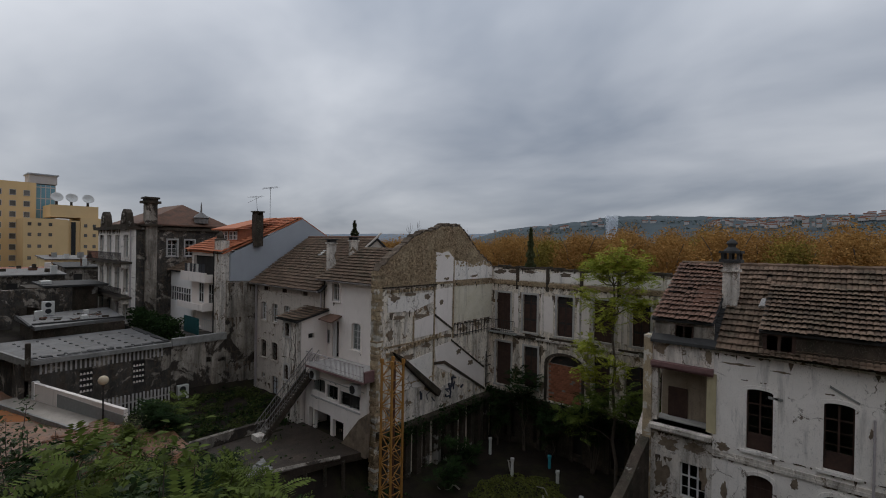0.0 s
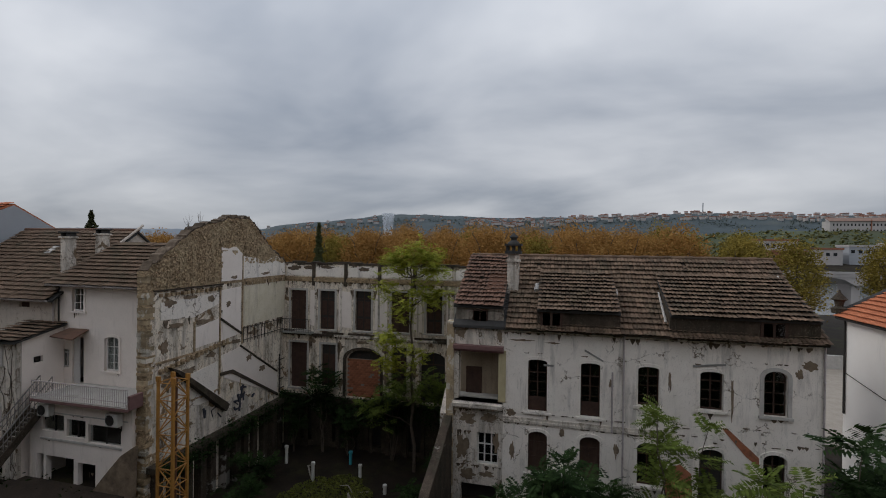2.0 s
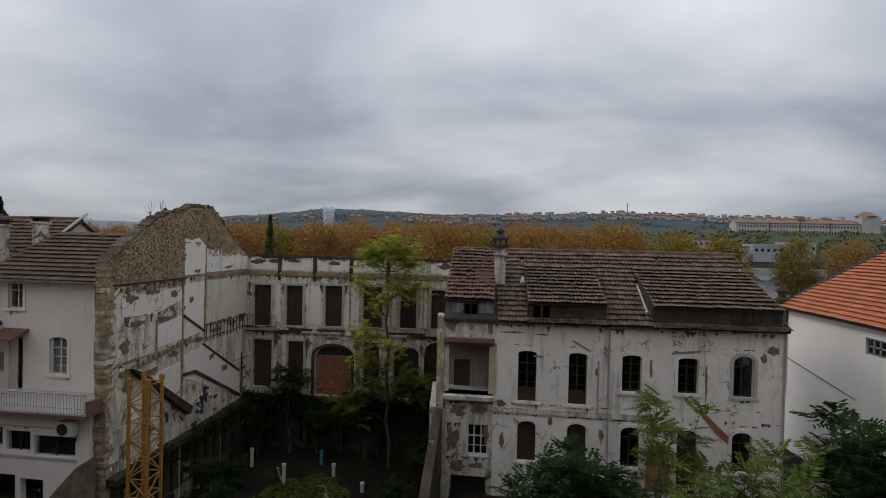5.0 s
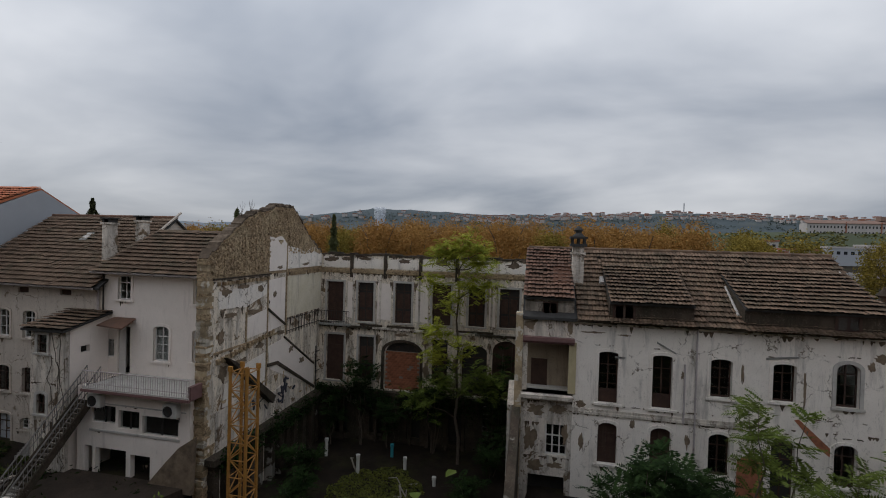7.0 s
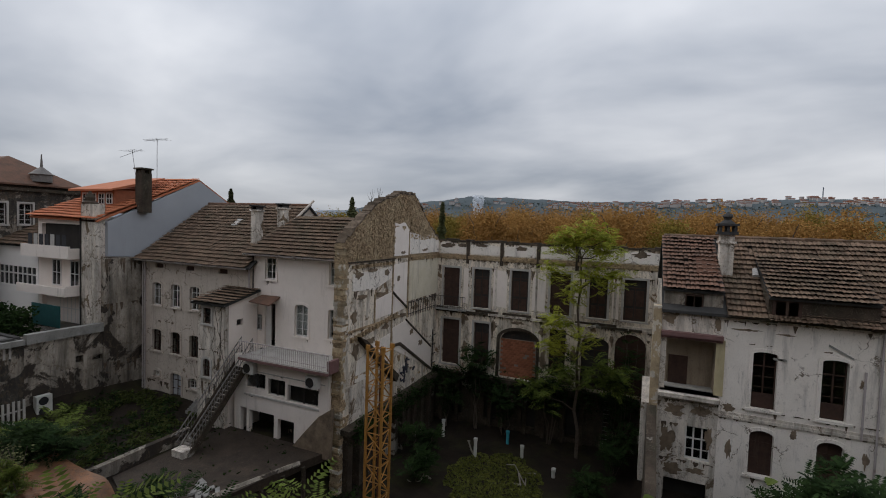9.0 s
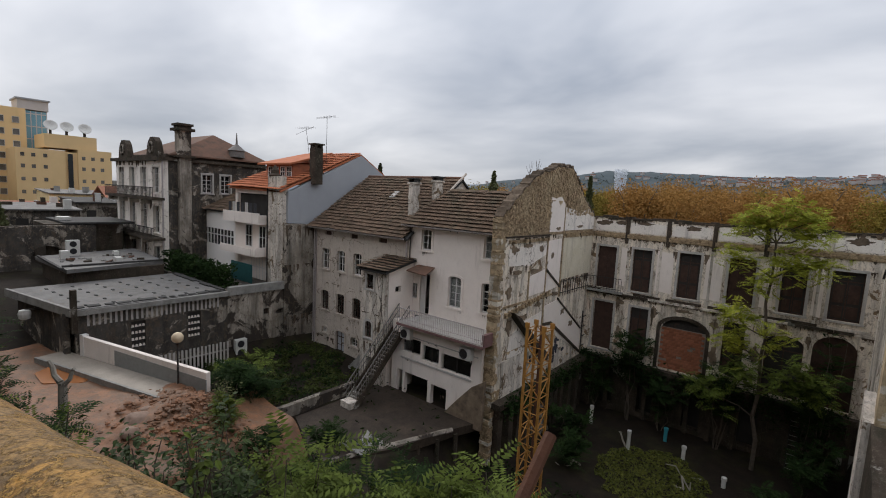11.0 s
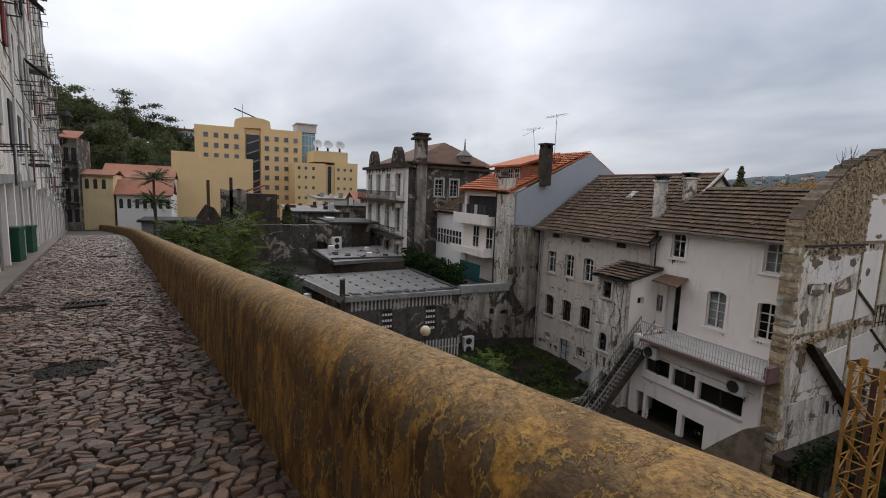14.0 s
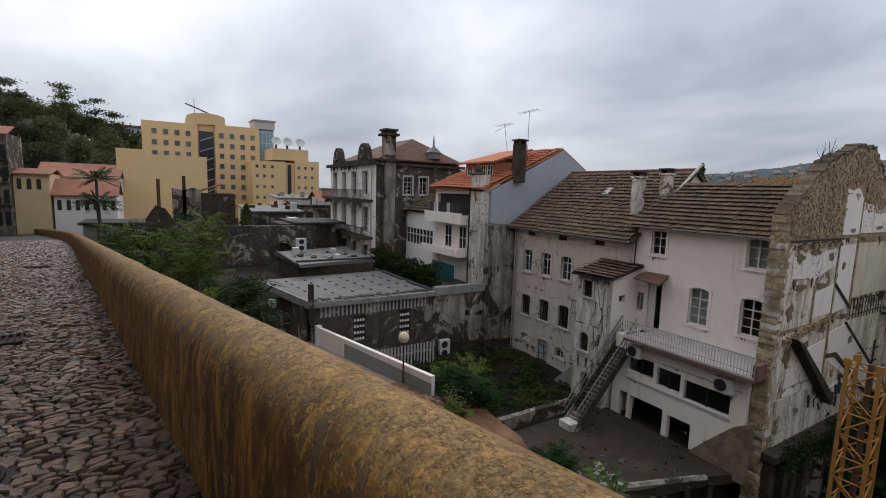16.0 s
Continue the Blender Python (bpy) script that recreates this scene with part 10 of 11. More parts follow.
def weeds():
    rng = np.random.default_rng(21)
    pts = []
    for x, y in zip(rng.uniform(-46, 14, 60000), rng.uniform(-5, 22, 60000)):
        s = y - wall_y(x) - 0.5
        if s < 0.1 or noise.noise(Vector((x * 0.35, y * 0.35, 7))) < -0.08:
            continue
        if -50 < x < -24 and 0.5 < y - 0.028 * (x + 49) < 9.3:
            if x < -29.3 and (rng.random() > 0.04 or x < -34):
                continue
        if -33 < x < -24.8 and 12 < y and rng.random() > 0.08:
            continue
        if x < -44.5 or (x > 13 and y > 9):
            continue
        pts.append((x, y, ground_z(x, y) + rng.uniform(0.0, 0.4)))
    tagged(put("ground_weeds", leaf_mesh("ground_weeds", pts, 0.15, rng, 0.35), M_LEAF_DARK), "low dark weeds and brambles over the slope and yards", "weeds", kind="stuff")
    pts = []
    for x, y in zip(rng.uniform(-44, -34, 9000), rng.uniform(13, 22, 9000)):
        if noise.noise(Vector((x * 0.7, y * 0.7, 3))) < -0.02 or x > -33.9:
            continue
        pts.append((x, y, ground_z(x, y) + rng.uniform(0.0, 0.35)))
    tagged(put("garden_grass", leaf_mesh("garden_grass", pts, 0.17, rng, 0.25), M_GRASS), "rough green grass in the garden of the long house", "grass", kind="stuff")
    # creepers along the basement walls and ledges of the ruin
    pts = []
    for k in range(90):
        c = (rng.uniform(-24, -7.5), 34.1 - abs(rng.normal(0, 0.2)), -11.5 + rng.normal(0, 0.25))
        hang = rng.uniform(0.2, 1.6)
        pts += [(c[0] + rng.normal(0, 0.25), c[1] + rng.normal(0, 0.12), c[2] - rng.uniform(-0.3, hang)) for _ in range(45)]
    for k in range(70):
        c = (-23.6 + abs(rng.normal(0, 0.2)), rng.uniform(21.5, 34), -11.7 + rng.normal(0, 0.25))
        pts += [(c[0] + rng.normal(0, 0.15), c[1] + rng.normal(0, 0.3), c[2] - rng.uniform(-0.25, 1.0)) for _ in range(35)]
    tagged(put("hanging_creeper", leaf_mesh("hanging_creeper", pts, 0.1, rng), M_LEAF_DARK), "dark creeper hanging along the basement ledges", "creeper", kind="stuff")
    # tufts on top of the ruined gable
    for y, z in ((25.2, 2.4), (24.3, 2.1), (30.9, 2.0)):
        t = thing("wall_weed", "small dry weed rooted in the wall top", "weed", (-24.4, y, z), "weeds on the wall top")
        b = bmesh.new()
        for k in range(5):
            branch(b, (-24.4, y, z - 0.1), (-24.4 + rng.normal(0, 0.15), y + rng.normal(0, 0.2), z + rng.uniform(0.4, 0.9)), 0.015, 0.006, rng, 0.03, 3, 4)
        part("twigs", b, M_BARK, t)


weeds()


# ---- autumn plane trees, conifers, forest ----
def tree_mesh(seed, height, radii, trunk_r, material, clumps, per, leaf, label, cat, group, cz=0.62, clump_r=0.75):
    rng = np.random.default_rng(seed)
    t = thing("plane_tree" if cat == "tree" else "forest_tree", label, "tree", (0, 0, 0), group)
    bm = bmesh.new()
    pts = branch(bm, (0, 0, -0.3), (rng.normal(0, 0.3), rng.normal(0, 0.3), height * 0.55), trunk_r, trunk_r * 0.55, rng, 0.12, 4, 8)
    for k in range(9):
        a = 2 * math.pi * k / 9 + rng.uniform(-0.3, 0.3)
        st = pts[2 + k % 3]
        branch(bm, st, st + Vector((radii[0] * 0.75 * math.cos(a), radii[1] * 0.75 * math.sin(a), height * rng.uniform(0.15, 0.38))), trunk_r * 0.4, 0.05, rng, 0.25, 4, 5)
    part("trunk", bm, M_BARK, t)
    put("crown", leaf_mesh("crown", crown_points(rng, (0, 0, height * cz), radii, clumps, per, clump_r), leaf, rng, 0.7), material, t)
    return t


rng = np.random.default_rng(40)
GROUP = "autumn plane trees along the river"
planes = [tree_mesh(501 + k, 18, (4.1, 4.1, 6.2), 0.35, m, 300, 34, 0.17, lab, "tree", GROUP) for k, (m, lab) in enumerate(((M_LEAF_ORANGE, "plane tree in full orange autumn leaf"), (M_LEAF_ORANGE, "plane tree in full orange autumn leaf"), (M_LEAF_ORANGE, "plane tree in full orange autumn leaf"), (M_LEAF_OLIVE, "plane tree turning from green to brown"), (M_LEAF_OLIVE, "plane tree turning from green to brown")))]
spots = []
for r in range(4):
    for x in np.arange(-104 - 3 * r, 30 + 1 * r, 6.6):
        spots.append((x + rng.normal(0, 0.9), 68 + r * 11 + rng.normal(0, 1.2), r))
spots += [(56, 84, 0), (61, 78, 0), (52, 92, 1), (67, 88, 1), (74, 84, 0)]
first = {}
for x, y, r in spots:
    olive = (x > 16 and rng.random() < 0.75) or rng.random() < 0.1
    k = int(rng.integers(3, 5)) if olive else int(rng.integers(0, 3))
    s = rng.uniform(0.87, 0.96) + 0.028 * r
    if x < -35:
        s *= 0.95 - 0.05 * (x < -62)
    if x > 20:
        s *= 0.94
    m = pose(x, y, -12.5, 0, 0, rng.uniform(0, 360)) @ Matrix.Diagonal((1, 1, 1, 1))
    if k not in first:
        first[k] = True
        planes[k].matrix_basis = m
        planes[k].scale = (s, s, s)
    else:
        c = copy_thing(planes[k], m)
        c.scale = (s, s, s)


def conifer(x, y, z0, top, r, seed, label):
    rng = np.random.default_rng(seed)
    t = thing("conifer", label, "tree", (x, y, z0))
    h = top - z0
    part("trunk", bar(bmesh.new(), (x, y, z0), (x, y, top - 0.4), 0.25, 7, 0.03), M_BARK, t)
    n = 4200
    f = rng.uniform(0, 1, n) ** 0.8
    a = rng.uniform(0, 2 * math.pi, n)
    layer = 0.75 + 0.25 * np.sin(f * 60)
    rr = r * (1 - f) ** 0.75 * layer * rng.uniform(0.5, 1.0, n)
    p = np.stack([x + rr * np.cos(a), y + rr * np.sin(a), z0 + 1 + f * (h - 1) - rr * 0.25], 1)
    put("crown", leaf_mesh("crown", p, 0.26, rng, 0.4, 0.4), M_LEAF_FOREST, t)


conifer(-35, 60, -12.5, 4.2, 1.9, 1, "narrow dark green cypress behind the ruin")
conifer(-79, 62, -12.5, 6.4, 4.0, 2, "dark layered conifer behind the roofs")
conifer(-52, 62, -12.5, 5.0, 3.6, 3, "grey-green cedar behind the roofs")
conifer(-84, 26, -10, 4.0, 3.4, 4, "dark round-topped tree behind the ornate block")


def palm(x, y, z0, top, r, seed, label):
    """A slim trunk with a crown of arching feather leaves."""
    rg = np.random.default_rng(seed)
    t = thing("palm_tree", label, "tree", (x, y, z0), "palms beyond the parapet")
    b = bmesh.new()
    branch(b, (x, y, z0), (x, y, top), 0.24, 0.16, rg, 0.06, 5, 7)
    part("trunk", b, M_BARK, t)
    V, Fa = [], []
    for k in range(34):
        a, el = rg.uniform(0, 6.283), rg.uniform(-0.35, 0.9)
        q = (x + r * math.cos(a) * math.cos(el), y + r * math.sin(a) * math.cos(el), top + r * math.sin(el))
        frond_points(rg, (x, y, top), q, 16, 0.55, V, Fa)
    me = bpy.data.meshes.new("fronds")
    me.from_pydata([tuple(v) for v in V], [], Fa)
    put("fronds", me, M_LEAF_BROAD, t)


palm(-94, -10.4, -9, 0.4, 3.0, 5, "dark feathery palm beyond the parapet")
palm(-86.5, -9.6, -9, -2.6, 2.6, 8, "low dark palm beyond the parapet")
conifer(-72, 5.6, -8.5, -2.2, 1.8, 6, "small dark conifer in the courtyards")

forest = [tree_mesh(601 + k, 15, (5.2, 5.2, 6.0), 0.4, M_LEAF_FOREST, 90, 30, 0.42, "dark evergreen tree on the wooded hill", "forest", "trees of the wooded hill", 0.6, 1.1) for k in range(3)]
cnt = 0
for i in range(190):
    x, y = rng.uniform(-420, -215), rng.uniform(-120, 45)
    z = ground_z(x, y)
    if z < -6:
        continue
    s = rng.uniform(0.65, 1.15) * (1.5 if i == 17 else 1)
    m = pose(x, y, z - 0.3, 0, 0, rng.uniform(0, 360))
    if cnt < 3:
        forest[cnt].matrix_basis = m
        forest[cnt].scale = (s, s, s)
    else:
        copy_thing(forest[cnt % 3], m).scale = (s, s, s * rng.uniform(0.85, 1.2))
    cnt += 1
def ridge_pine(x, y, h, seed):
    """Tall bare-stemmed tree with a few flat tufts of foliage at its top."""
    rg = np.random.default_rng(seed)
    z0 = ground_z(x, y)
    t = thing("tall_pine", "tall thin-stemmed tree with ragged tufts above the wood", "tree", (x, y, z0), "tall trees on the wooded ridge")
    b = bmesh.new()
    pts = branch(b, (x, y, z0), (x + rg.normal(0, 1.2), y + rg.normal(0, 1.5), z0 + h), 0.4, 0.12, rg, 0.4, 5, 5)
    p = []
    for k in range(9):
        a, r = rg.uniform(0, 6.283), rg.uniform(1.0, 4.0)
        st = pts[-1 - k % 3]
        q = st + Vector((r * math.cos(a), r * math.sin(a), rg.uniform(0.4, 2.2)))
        branch(b, st, q, 0.12, 0.05, rg, 0.2, 3, 4)
        p.append(np.array(q) + rg.normal(0, 1, (130, 3)) * (1.5, 1.5, 0.55))
    part("trunk", b, M_BARK, t)
    put("crown", leaf_mesh("crown", np.concatenate(p), 0.42, rg, 0.6), M_LEAF_FOREST, t)


for k, (x, y, h) in enumerate(((-262, -62, 25), (-270, -56, 20), (-255, -50, 19), (-290, -40, 22), (-300, -30, 20), (-285, -22, 19), (-310, -8, 19), (-250, -72, 20))):
    ridge_pine(x, y, h, 900 + k)
vil = thing("hill_villa", "pale villa half hidden on the wooded hill", "house", (-350, -20, 22))
part("wall", one_box(-356, -348, -28, -12, 14, 32), M_FARWHITE, vil)
part("roof", one_box(-357, -347, -29, -11, 32, 32.8), M_FARTILE, vil)
for k in range(6):
    part("window", one_box(-348, -347.9, -27 + k * 2.5, -26 + k * 2.5, 28.5, 30.2), M_DARKPANE, vil)


# ---- river, bridge, hills and far bank ----
tagged(structure(part("river", one_box(-1500, 1500, 121, 330, -18.6, -17.4), M_WATER), "grey river water beyond the trees", "river"))


def hill(name, ratios, elev, dist, depth, material, rough, label, base=-12):
    """A ridge across the view: crest height set by direction, with a wooded skyline."""
    bm = bmesh.new()
    n = 400
    rows = []
    for i in range(n + 1):
        a = ratios[0] + (ratios[-1] - ratios[0]) * i / n
        e = float(np.interp(a, ratios, elev))
        zc = e * dist + rough * (noise.noise(Vector((a * 14, 0, 1))) + 0.5 * noise.noise(Vector((a * 60, 0, 2))) + 0.35 * noise.noise(Vector((a * 160, 0, 5))))
        row = []
        for f, g in ((-1.0, 0.0), (-0.6, 0.45), (-0.25, 0.82), (0.0, 1.0), (0.6, 0.6)):
            y = dist + f * depth
            jitter = rough * 0.4 * noise.noise(Vector((a * 25, f * 4, 9))) if f != 0 else 0
            row.append(bm.verts.new((a * y, y, base + (zc - base) * g + jitter)))
        rows.append(row)
    for p, q in zip(rows, rows[1:]):
        for k in range(4):
            bm.faces.new((p[k], q[k], q[k + 1], p[k + 1]))
    return structure(part(name, bm, material, smooth=True), label, "hill")


M_BANK = mat("grassy_far_bank", (0.07, 0.085, 0.045), (0.045, 0.055, 0.032), 1.0, 0.02, 0.0, 1, (0.12, 0.1, 0.06), 0.3, 0.02)
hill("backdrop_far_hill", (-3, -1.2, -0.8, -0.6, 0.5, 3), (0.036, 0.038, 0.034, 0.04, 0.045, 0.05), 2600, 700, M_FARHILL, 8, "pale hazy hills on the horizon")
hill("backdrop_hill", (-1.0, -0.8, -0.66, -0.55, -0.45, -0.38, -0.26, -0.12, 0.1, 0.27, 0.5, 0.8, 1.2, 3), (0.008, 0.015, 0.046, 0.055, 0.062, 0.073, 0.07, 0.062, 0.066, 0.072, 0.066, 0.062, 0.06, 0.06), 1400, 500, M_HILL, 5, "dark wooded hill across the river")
hill("far_bank", (0.05, 0.25, 0.5, 0.8, 1.2, 2.5), (0.0, 0.03, 0.042, 0.042, 0.04, 0.04), 620, 220, M_BANK, 2, "wooded far bank below the long building")
rng = np.random.default_rng(50)
b1, b2 = bmesh.new(), bmesh.new()
for i in range(420):
    a = rng.uniform(-0.2, 1.1) if i > 20 else rng.uniform(-0.7, -0.2)
    e = float(np.interp(a, (-0.66, -0.38, -0.12, 0.27, 0.8, 1.2), (0.046, 0.073, 0.062, 0.072, 0.062, 0.06)))
    f = rng.uniform(-0.32, 0.02) if a > 0 else rng.uniform(-0.5, -0.1)
    y = 1400 + f * 500
    z = -12 + (e * 1400 + 12) * (1 + f * 0.72) + 1
    w, h = rng.uniform(1.5, 7), rng.uniform(1.5, 5)
    box(b1, a * y - w, a * y + w, y - 5, y + 5, z - 4, z + h)
    box(b2, a * y - w - 0.5, a * y + w + 0.5, y - 5.5, y + 5.5, z + h, z + h + 1.4)
def far_wood(name, ratios, elev, dist, depth, f0, f1, n, size, base, seed, material, label):
    """Tree tops scattered over the face and crest of a far slope."""
    rg = np.random.default_rng(seed)
    a = rg.uniform(ratios[0], ratios[-1], n)
    f = rg.uniform(f0, f1, n)
    keep = np.array([noise.noise(Vector((float(p) * 22, float(q) * 6, seed))) > -0.12 for p, q in zip(a, f)])
    a, f = a[keep], f[keep]
    y = dist + f * depth
    g = np.interp(f, (-1.0, -0.6, -0.25, 0.0), (0.0, 0.45, 0.82, 1.0))
    z = base + (np.interp(a, ratios, elev) * dist - base) * g + rg.uniform(-0.6, 0.25, len(a)) * size
    p = np.stack([a * y, y, z], 1)
    p = np.repeat(p, 4, 0) + rg.normal(0, size * 0.4, (len(p) * 4, 3))
    tagged(put(name, leaf_mesh(name, p, size * 0.45, rg, 0.7), material), label, "woods", kind="stuff")


# leaf colour carries the same bluish haze as the hill
M_WOODFAR = mat("haze_tinted_leaf", (0.085, 0.105, 0.1), (0.12, 0.135, 0.115), 1.0, 0.03, 0, spec=0.0, island=0.25)
M_WOODBANK = mat("riverside_wood_leaf", (0.06, 0.075, 0.035), (0.15, 0.13, 0.05), 1.0, 0.03, 0, spec=0.0, island=0.35)
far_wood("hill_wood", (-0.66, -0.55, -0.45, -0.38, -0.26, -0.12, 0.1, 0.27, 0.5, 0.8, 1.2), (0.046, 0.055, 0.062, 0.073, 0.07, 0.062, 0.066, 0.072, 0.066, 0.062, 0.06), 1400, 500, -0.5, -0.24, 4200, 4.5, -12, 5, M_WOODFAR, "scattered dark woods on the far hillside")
far_wood("bank_wood", (0.05, 0.25, 0.5, 0.8, 1.2), (0.0, 0.03, 0.042, 0.042, 0.04), 620, 220, -1.0, 0.0, 4200, 4.0, -12, 6, M_WOODBANK, "green and rust trees on the far bank")
hh = tagged(thing("hillside_village", "scattered pale houses on the far hillside", "houses", (200, 1350, 60), kind="stuff"))
part("house_walls", b1, M_FARWHITE, hh)
part("house_roofs", b2, M_FARTILE, hh)
mast = thing("chimney_stack", "tall thin stack on the far skyline", "chimney", (383, 1390, 95))
part("stack", bar(bmesh.new(), (383, 1390, 90), (383, 1390, 128), 1.2, 8), M_FARHILL, mast)
lb = thing("long_convent", "very long white building with end tower across the river", "building", (366, 600, 25))
LB = Facade((0, 600, 0), (1, 0, 0), (0, 1, 0))
part("wall", LB.box(bmesh.new(), 292, 441, 0, 16, 15, 34.5), M_FARWHITE, lb)
slab("roof", lb, M_DULLTILE, [(291, 599, 34.5), (442, 599, 34.5), (442, 608, 38.5), (291, 608, 38.5)], 0.5)
part("tower", LB.box(bmesh.new(), 432, 452, -2, 16, 15, 44), M_FARWHITE, lb)
part("tower_roof", lathe(bmesh.new(), (442, 606, 44), [(14, 0), (5, 5), (1, 6)], 4), M_DULLTILE, lb)
part("turret", LB.box(bmesh.new(), 366, 372, 4, 12, 38, 43), M_DULLTILE, lb)
for k in range(40):
    for z in (22.5, 29):
        u = 295 + k * 3.4
        part("window", LB.box(bmesh.new(), u, u + 1.3, -0.2, 0, z, z + 2.6), M_DARKPANE, lb)
for u in (330, 364, 398):
    part("buttress", LB.box(bmesh.new(), u, u + 1.2, -0.6, 0, 15, 36), M_FARTILE, lb)
br = thing("river_bridge", "pale concrete road bridge over the river", "bridge", (110, 190, -17))
part("deck", one_box(60, 320, 178, 190, -7.4, -6.4), M_FARWHITE, br)
part("parapet", one_box(60, 320, 177.8, 178.2, -6.4, -5.6), M_FARWHITE, br)
for x in (70, 94, 118, 142, 166):
    part("pier", one_box(x - 1.2, x + 1.2, 180, 188, -19, -7.4), M_FARWHITE, br)
    F = Facade((0, 178.3, 0), (1, 0, 0), (0, 1, 0))
    part("arch_haunch", F.prism(bmesh.new(), [(x - 9, -7.4), (x + 9, -7.4), (x + 4, -8.2), (x + 1.2, -10), (x - 1.2, -10), (x - 4, -8.2)], 0, 11), M_FARWHITE, br)
for k, (x0, x1, y, z0, z1, m) in enumerate(((150, 172, 340, -8, 2, M_FARWHITE), (178, 215, 345, -8, 4, M_GREYPAINT), (140, 165, 380, -8, 8, M_FARWHITE), (215, 235, 370, -8, 6, M_FARWHITE), (130, 150, 335, -8, 0, M_FARTILE))):
    h = thing("riverside_building", "low pale riverside building on the far bank", "building", ((x0 + x1) / 2, y, z0), "far bank buildings")
    part("wall", one_box(x0, x1, y, y + 14, z0, z1), m, h)
    part("roof", one_box(x0 - 0.5, x1 + 0.5, y - 0.5, y + 14.5, z1, z1 + 1.2), M_FARTILE if k % 2 == 0 else M_FARWHITE, h)
    for q in range(int((x1 - x0) / 4)):
        part("window", one_box(x0 + 1 + q * 4, x0 + 3 + q * 4, y - 0.1, y, z1 - 4, z1 - 2), M_DARKPANE, h)
ft = thing("river_fountain", "tall white water jet rising from the river", "fountain", (-96, 250, -17.4))
n = 5200
f = rng.uniform(0, 1, n)
rr = (0.8 + 2.8 * f) * np.sqrt(rng.uniform(0, 1, n))
aa = rng.uniform(0, 2 * math.pi, n)
put("water_jet", leaf_mesh("water_jet", np.stack([-96 + rr * np.cos(aa), 250 + rr * np.sin(aa), -17.4 + f ** 0.8 * 37], 1), 0.42, rng), M_SPRAY, ft)


# ---- covers in the lane ----
M_COVER = mat("worn_cast_iron", (0.045, 0.036, 0.03), (0.018, 0.015, 0.013), 0.7, 14, 0.9, 60, (0.08, 0.06, 0.045), 0.35, 8.0, spec=0.12, island=0.4)


def cover(name, label, x, y, r, square):
    z = street_z(x) - 0.012
    t = thing(name, label, "drain cover", (x, y, z))
    M = Matrix.Translation((x, y, z)) @ Euler((0, -math.atan(0.078), 0.15)).to_matrix().to_4x4()
    b = bmesh.new()
    if square:
        for k in range(9):
            gb = box(bmesh.new(), -r * 0.85, r * 0.85, -r + k * r / 4.3, -r + k * r / 4.3 + 0.024, 0, 0.03)
            bmesh.ops.transform(gb, matrix=M, verts=gb.verts)
            part("grate_bar", gb, M_COVER, t)
        box(b, -r, -r * 0.85, -r, r, 0, 0.03); box(b, r * 0.85, r, -r, r, 0, 0.03); box(b, -r * 0.85, r * 0.85, -r, -r * 0.96, 0.001, 0.031)
    else:
        lathe(b, (0, 0, 0), [(r, -0.02), (r, 0.0), (r * 0.93, 0.002), (r * 0.92, -0.03), (0.01, -0.03)], 28)
        rs = np.random.default_rng(int(-x * 100))
        for q in range(190):
            d, a2 = r * 0.88 * math.sqrt(rs.random()), rs.uniform(0, 6.283)
            s = rs.uniform(0.016, 0.03)
            bmesh.ops.create_icosphere(b, subdivisions=1, radius=s, matrix=Matrix.Translation((d * math.cos(a2), d * math.sin(a2), -0.016)) @ Matrix.Diagonal((1.3, 1, 0.7, 1)))
    bmesh.ops.transform(b, matrix=M, verts=b.verts)
    part("cover", b, M_COVER, t)
    b = box(bmesh.new(), -r, r, -r, r, -0.015, 0.0) if square else lathe(bmesh.new(), (0, 0, -0.06), [(r * 1.02, 0), (r * 1.02, 0.01)], 20)
    bmesh.ops.transform(b, matrix=M, verts=b.verts)
    part("rim", b, M_JOINT, t)


COVERS = ((-17.62, -3.62, 0.28, False), (-21.35, -4.27, 0.27, True), (-21.4, -5.12, 0.27, False), (-33.0, -6.0, 0.3, True))
for x, y, r, sq in COVERS:
    cover("drain_grate" if sq else "manhole_cover", "square iron drain grate set in the cobbles" if sq else "round worn iron manhole cover set in the cobbles", x, y, r, sq)


# ---- bricks of the walled-up arch ----
def brick_panel():
    host = [o for o in bpy.data.objects if o.name.startswith("brick_backing")][0]
    me = bpy.data.meshes.new("brick")
    b = box(bmesh.new(), -0.16, 0.16, -0.05, 0.05, -0.085, 0.085)
    b.to_mesh(me); b.free(); me.materials.append(M_BRICK)
    rg = np.random.default_rng(33)
    k = 0
    for r in range(17):
        for c in range(9):
            x = -18.2 + c * 0.335 + (0.17 if r % 2 else 0)
            z = -11.2 + r * 0.18
            if x > -15.6 or rg.random() < 0.03:
                continue
            ob = new("brick", me)
            ob.parent = host
            ob.matrix_basis = pose(x, 34.83 + rg.normal(0, 0.008), z, 0, 0, rg.normal(0, 1))
            k += 1


brick_panel()


# ---- cobbles ----
def warp(x, y):
    a, b = noise.noise(Vector((x * 5.5, y * 5.5, 2))), noise.noise(Vector((x * 5.5, y * 5.5, 11)))
    c, d = noise.noise(Vector((x * 19, y * 19, 5))), noise.noise(Vector((x * 19, y * 19, 8)))
    return x + 0.05 * a + 0.02 * c, y + 0.05 * b + 0.02 * d


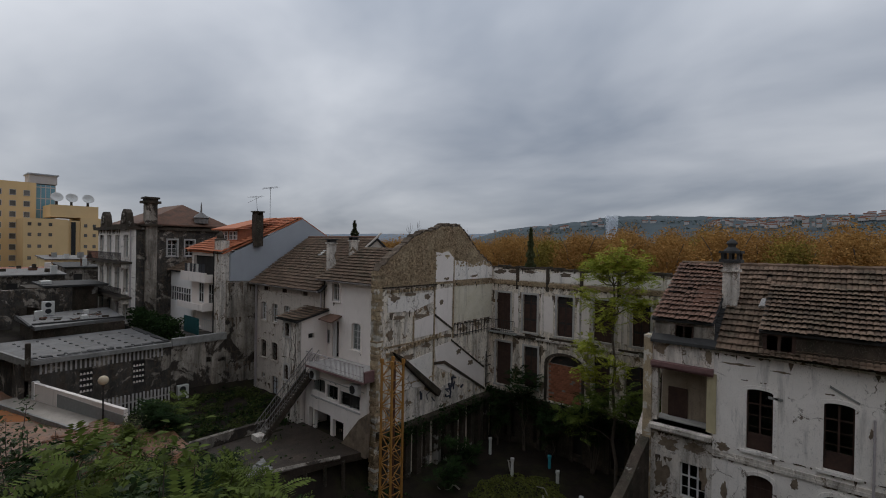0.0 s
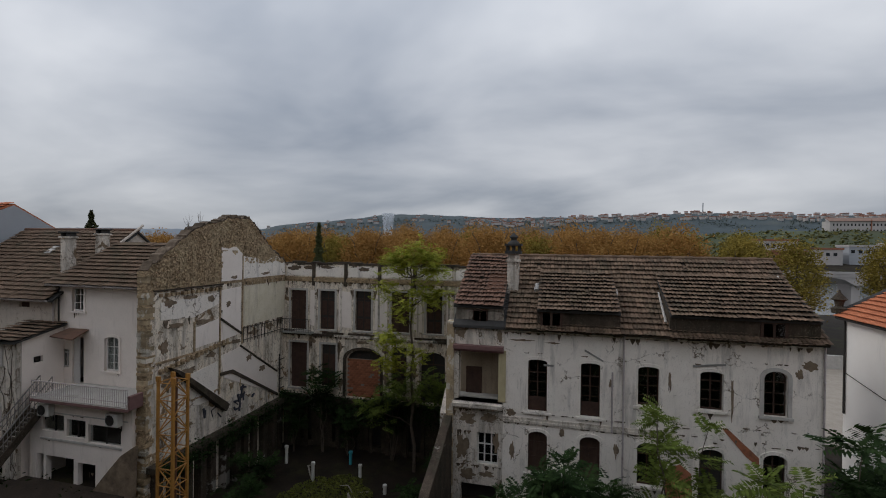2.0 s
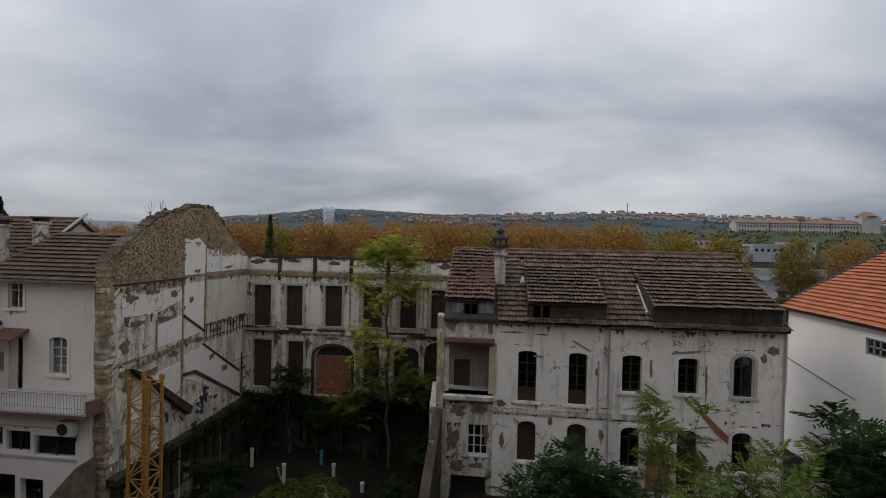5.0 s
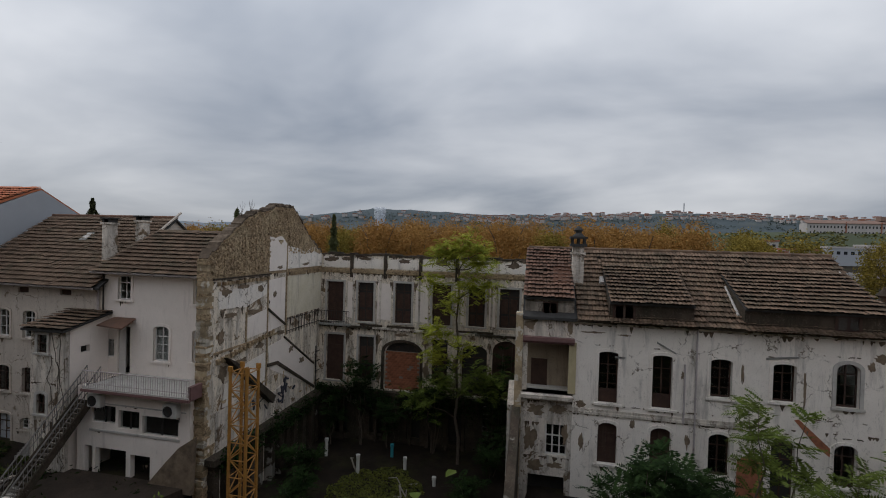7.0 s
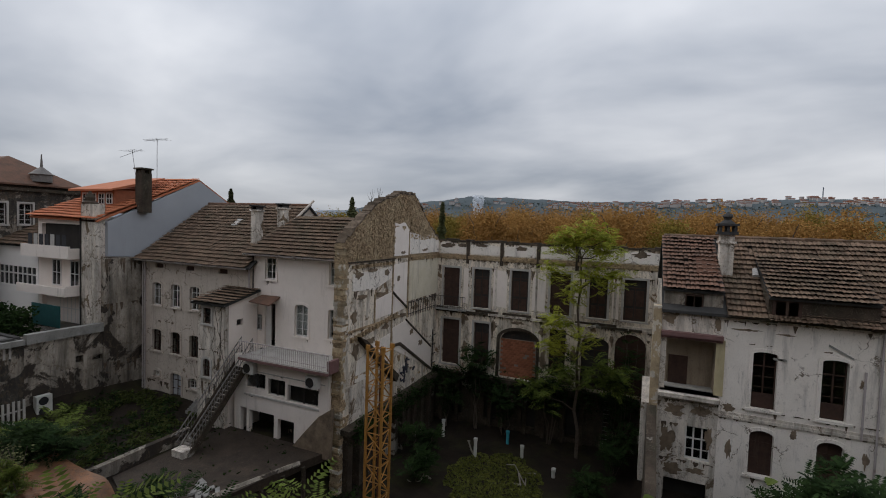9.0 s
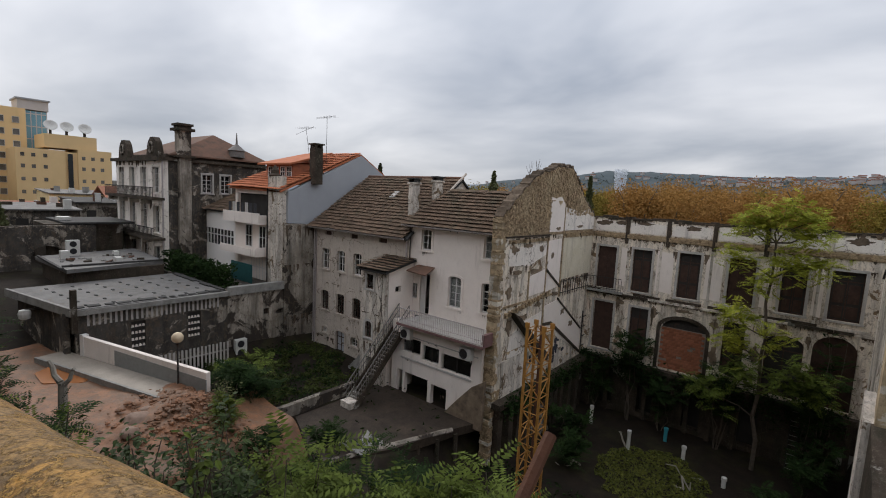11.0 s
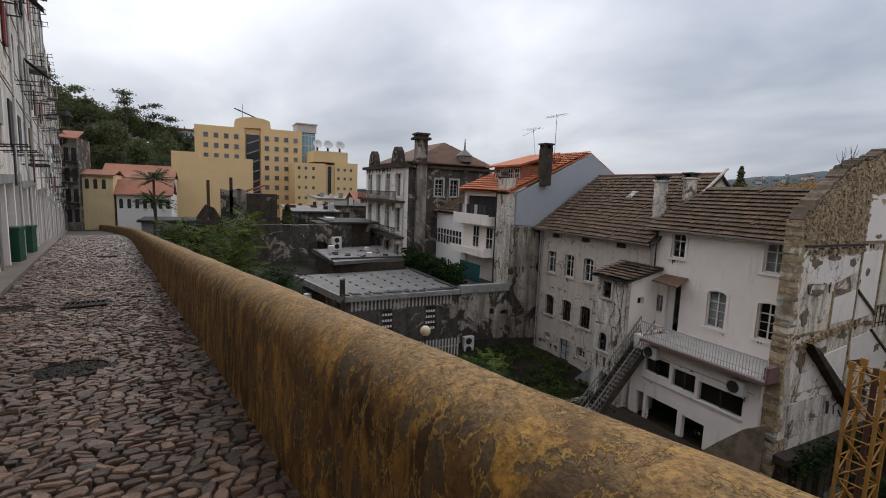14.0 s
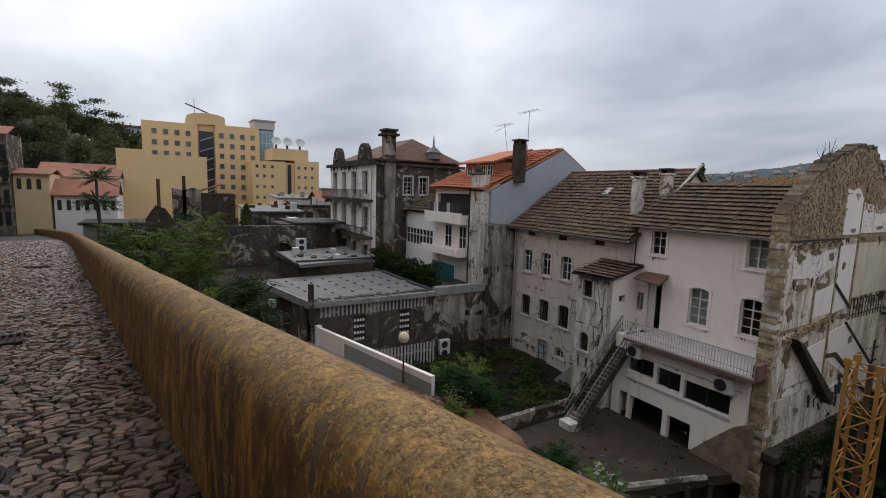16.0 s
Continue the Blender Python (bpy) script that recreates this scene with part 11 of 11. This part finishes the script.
def cobbles():
    """Split stones laid in wavering courses across the lane, each a low flat-topped block."""
    rg = np.random.default_rng(88)
    V, Fc = [], []
    x, row, single = 6.0, 0, 0
    while x > -66:
        near = -30 < x < -12.5
        px = rg.uniform(0.052, 0.08) if near else rg.uniform(0.11, 0.16)
        y, y1 = house_y(x) + 0.48 + rg.uniform(-0.08, 0), wall_y(x) + 0.02
        while y < y1:
            py = rg.uniform(0.06, 0.135) * (1 if near else 1.6)
            ring = [(x, y), (x, y + py / 2), (x, y + py), (x - px / 2, y + py), (x - px, y + py), (x - px, y + py / 2), (x - px, y), (x - px / 2, y)]
            cx, cy = x - px / 2, y + py / 2
            y += py
            if any(abs(cx - c[0]) < c[2] * 1.05 and abs(cy - c[1]) < c[2] * 1.05 and (c[3] or math.hypot(cx - c[0], cy - c[1]) < c[2] * 1.05) for c in COVERS):
                continue
            ring = [warp(a, b) for a, b in ring]
            mx, my = sum(p[0] for p in ring) / 8, sum(p[1] for p in ring) / 8
            k = [0.78 if i % 2 == 0 else 0.93 for i in range(8)]
            base = [(mx + (a - mx) * q, my + (b - my) * q) for (a, b), q in zip(ring, k)]
            dz = rg.normal(0, 0.0035) + 0.012 * noise.noise(Vector((cx * 1.1, cy * 1.1, 4)))
            tx, ty = rg.normal(0, 0.16), rg.normal(0, 0.16)

            def lift(a, b, h):
                return (a, b, street_z(a) - 0.028 + dz + h + tx * (a - mx) + ty * (b - my))
            v = [lift(a, b, -0.03) for a, b in base] + [lift(a, b, 0.012) for a, b in base] + [lift(mx + (a - mx) * 0.86, my + (b - my) * 0.86, 0.021) for a, b in base]
            f = []
            for i in range(8):
                j = (i + 1) % 8
                f += [(i, 8 + i, 8 + j, j), (8 + i, 16 + i, 16 + j, 8 + j)]
            f.append(tuple(range(23, 15, -1)))
            if single < 300 and -16.2 < cx < -15.0 and cy > wall_y(cx) - 1.5:
                me = bpy.data.meshes.new("cobble")
                me.from_pydata(v, [], f)
                me.materials.append(M_COBBLE)
                ob = new("cobble", me)
                ob.parent = road
                single += 1
                continue
            k0 = len(V)
            V += v
            Fc += [tuple(k0 + i for i in q) for q in f]
        x -= px
        row += 1
    me = bpy.data.meshes.new("cobble_field")
    me.from_pydata(V, [], Fc)
    put("cobble_field", me, M_COBBLE2, road)["kind"] = "stuff"


cobbles()
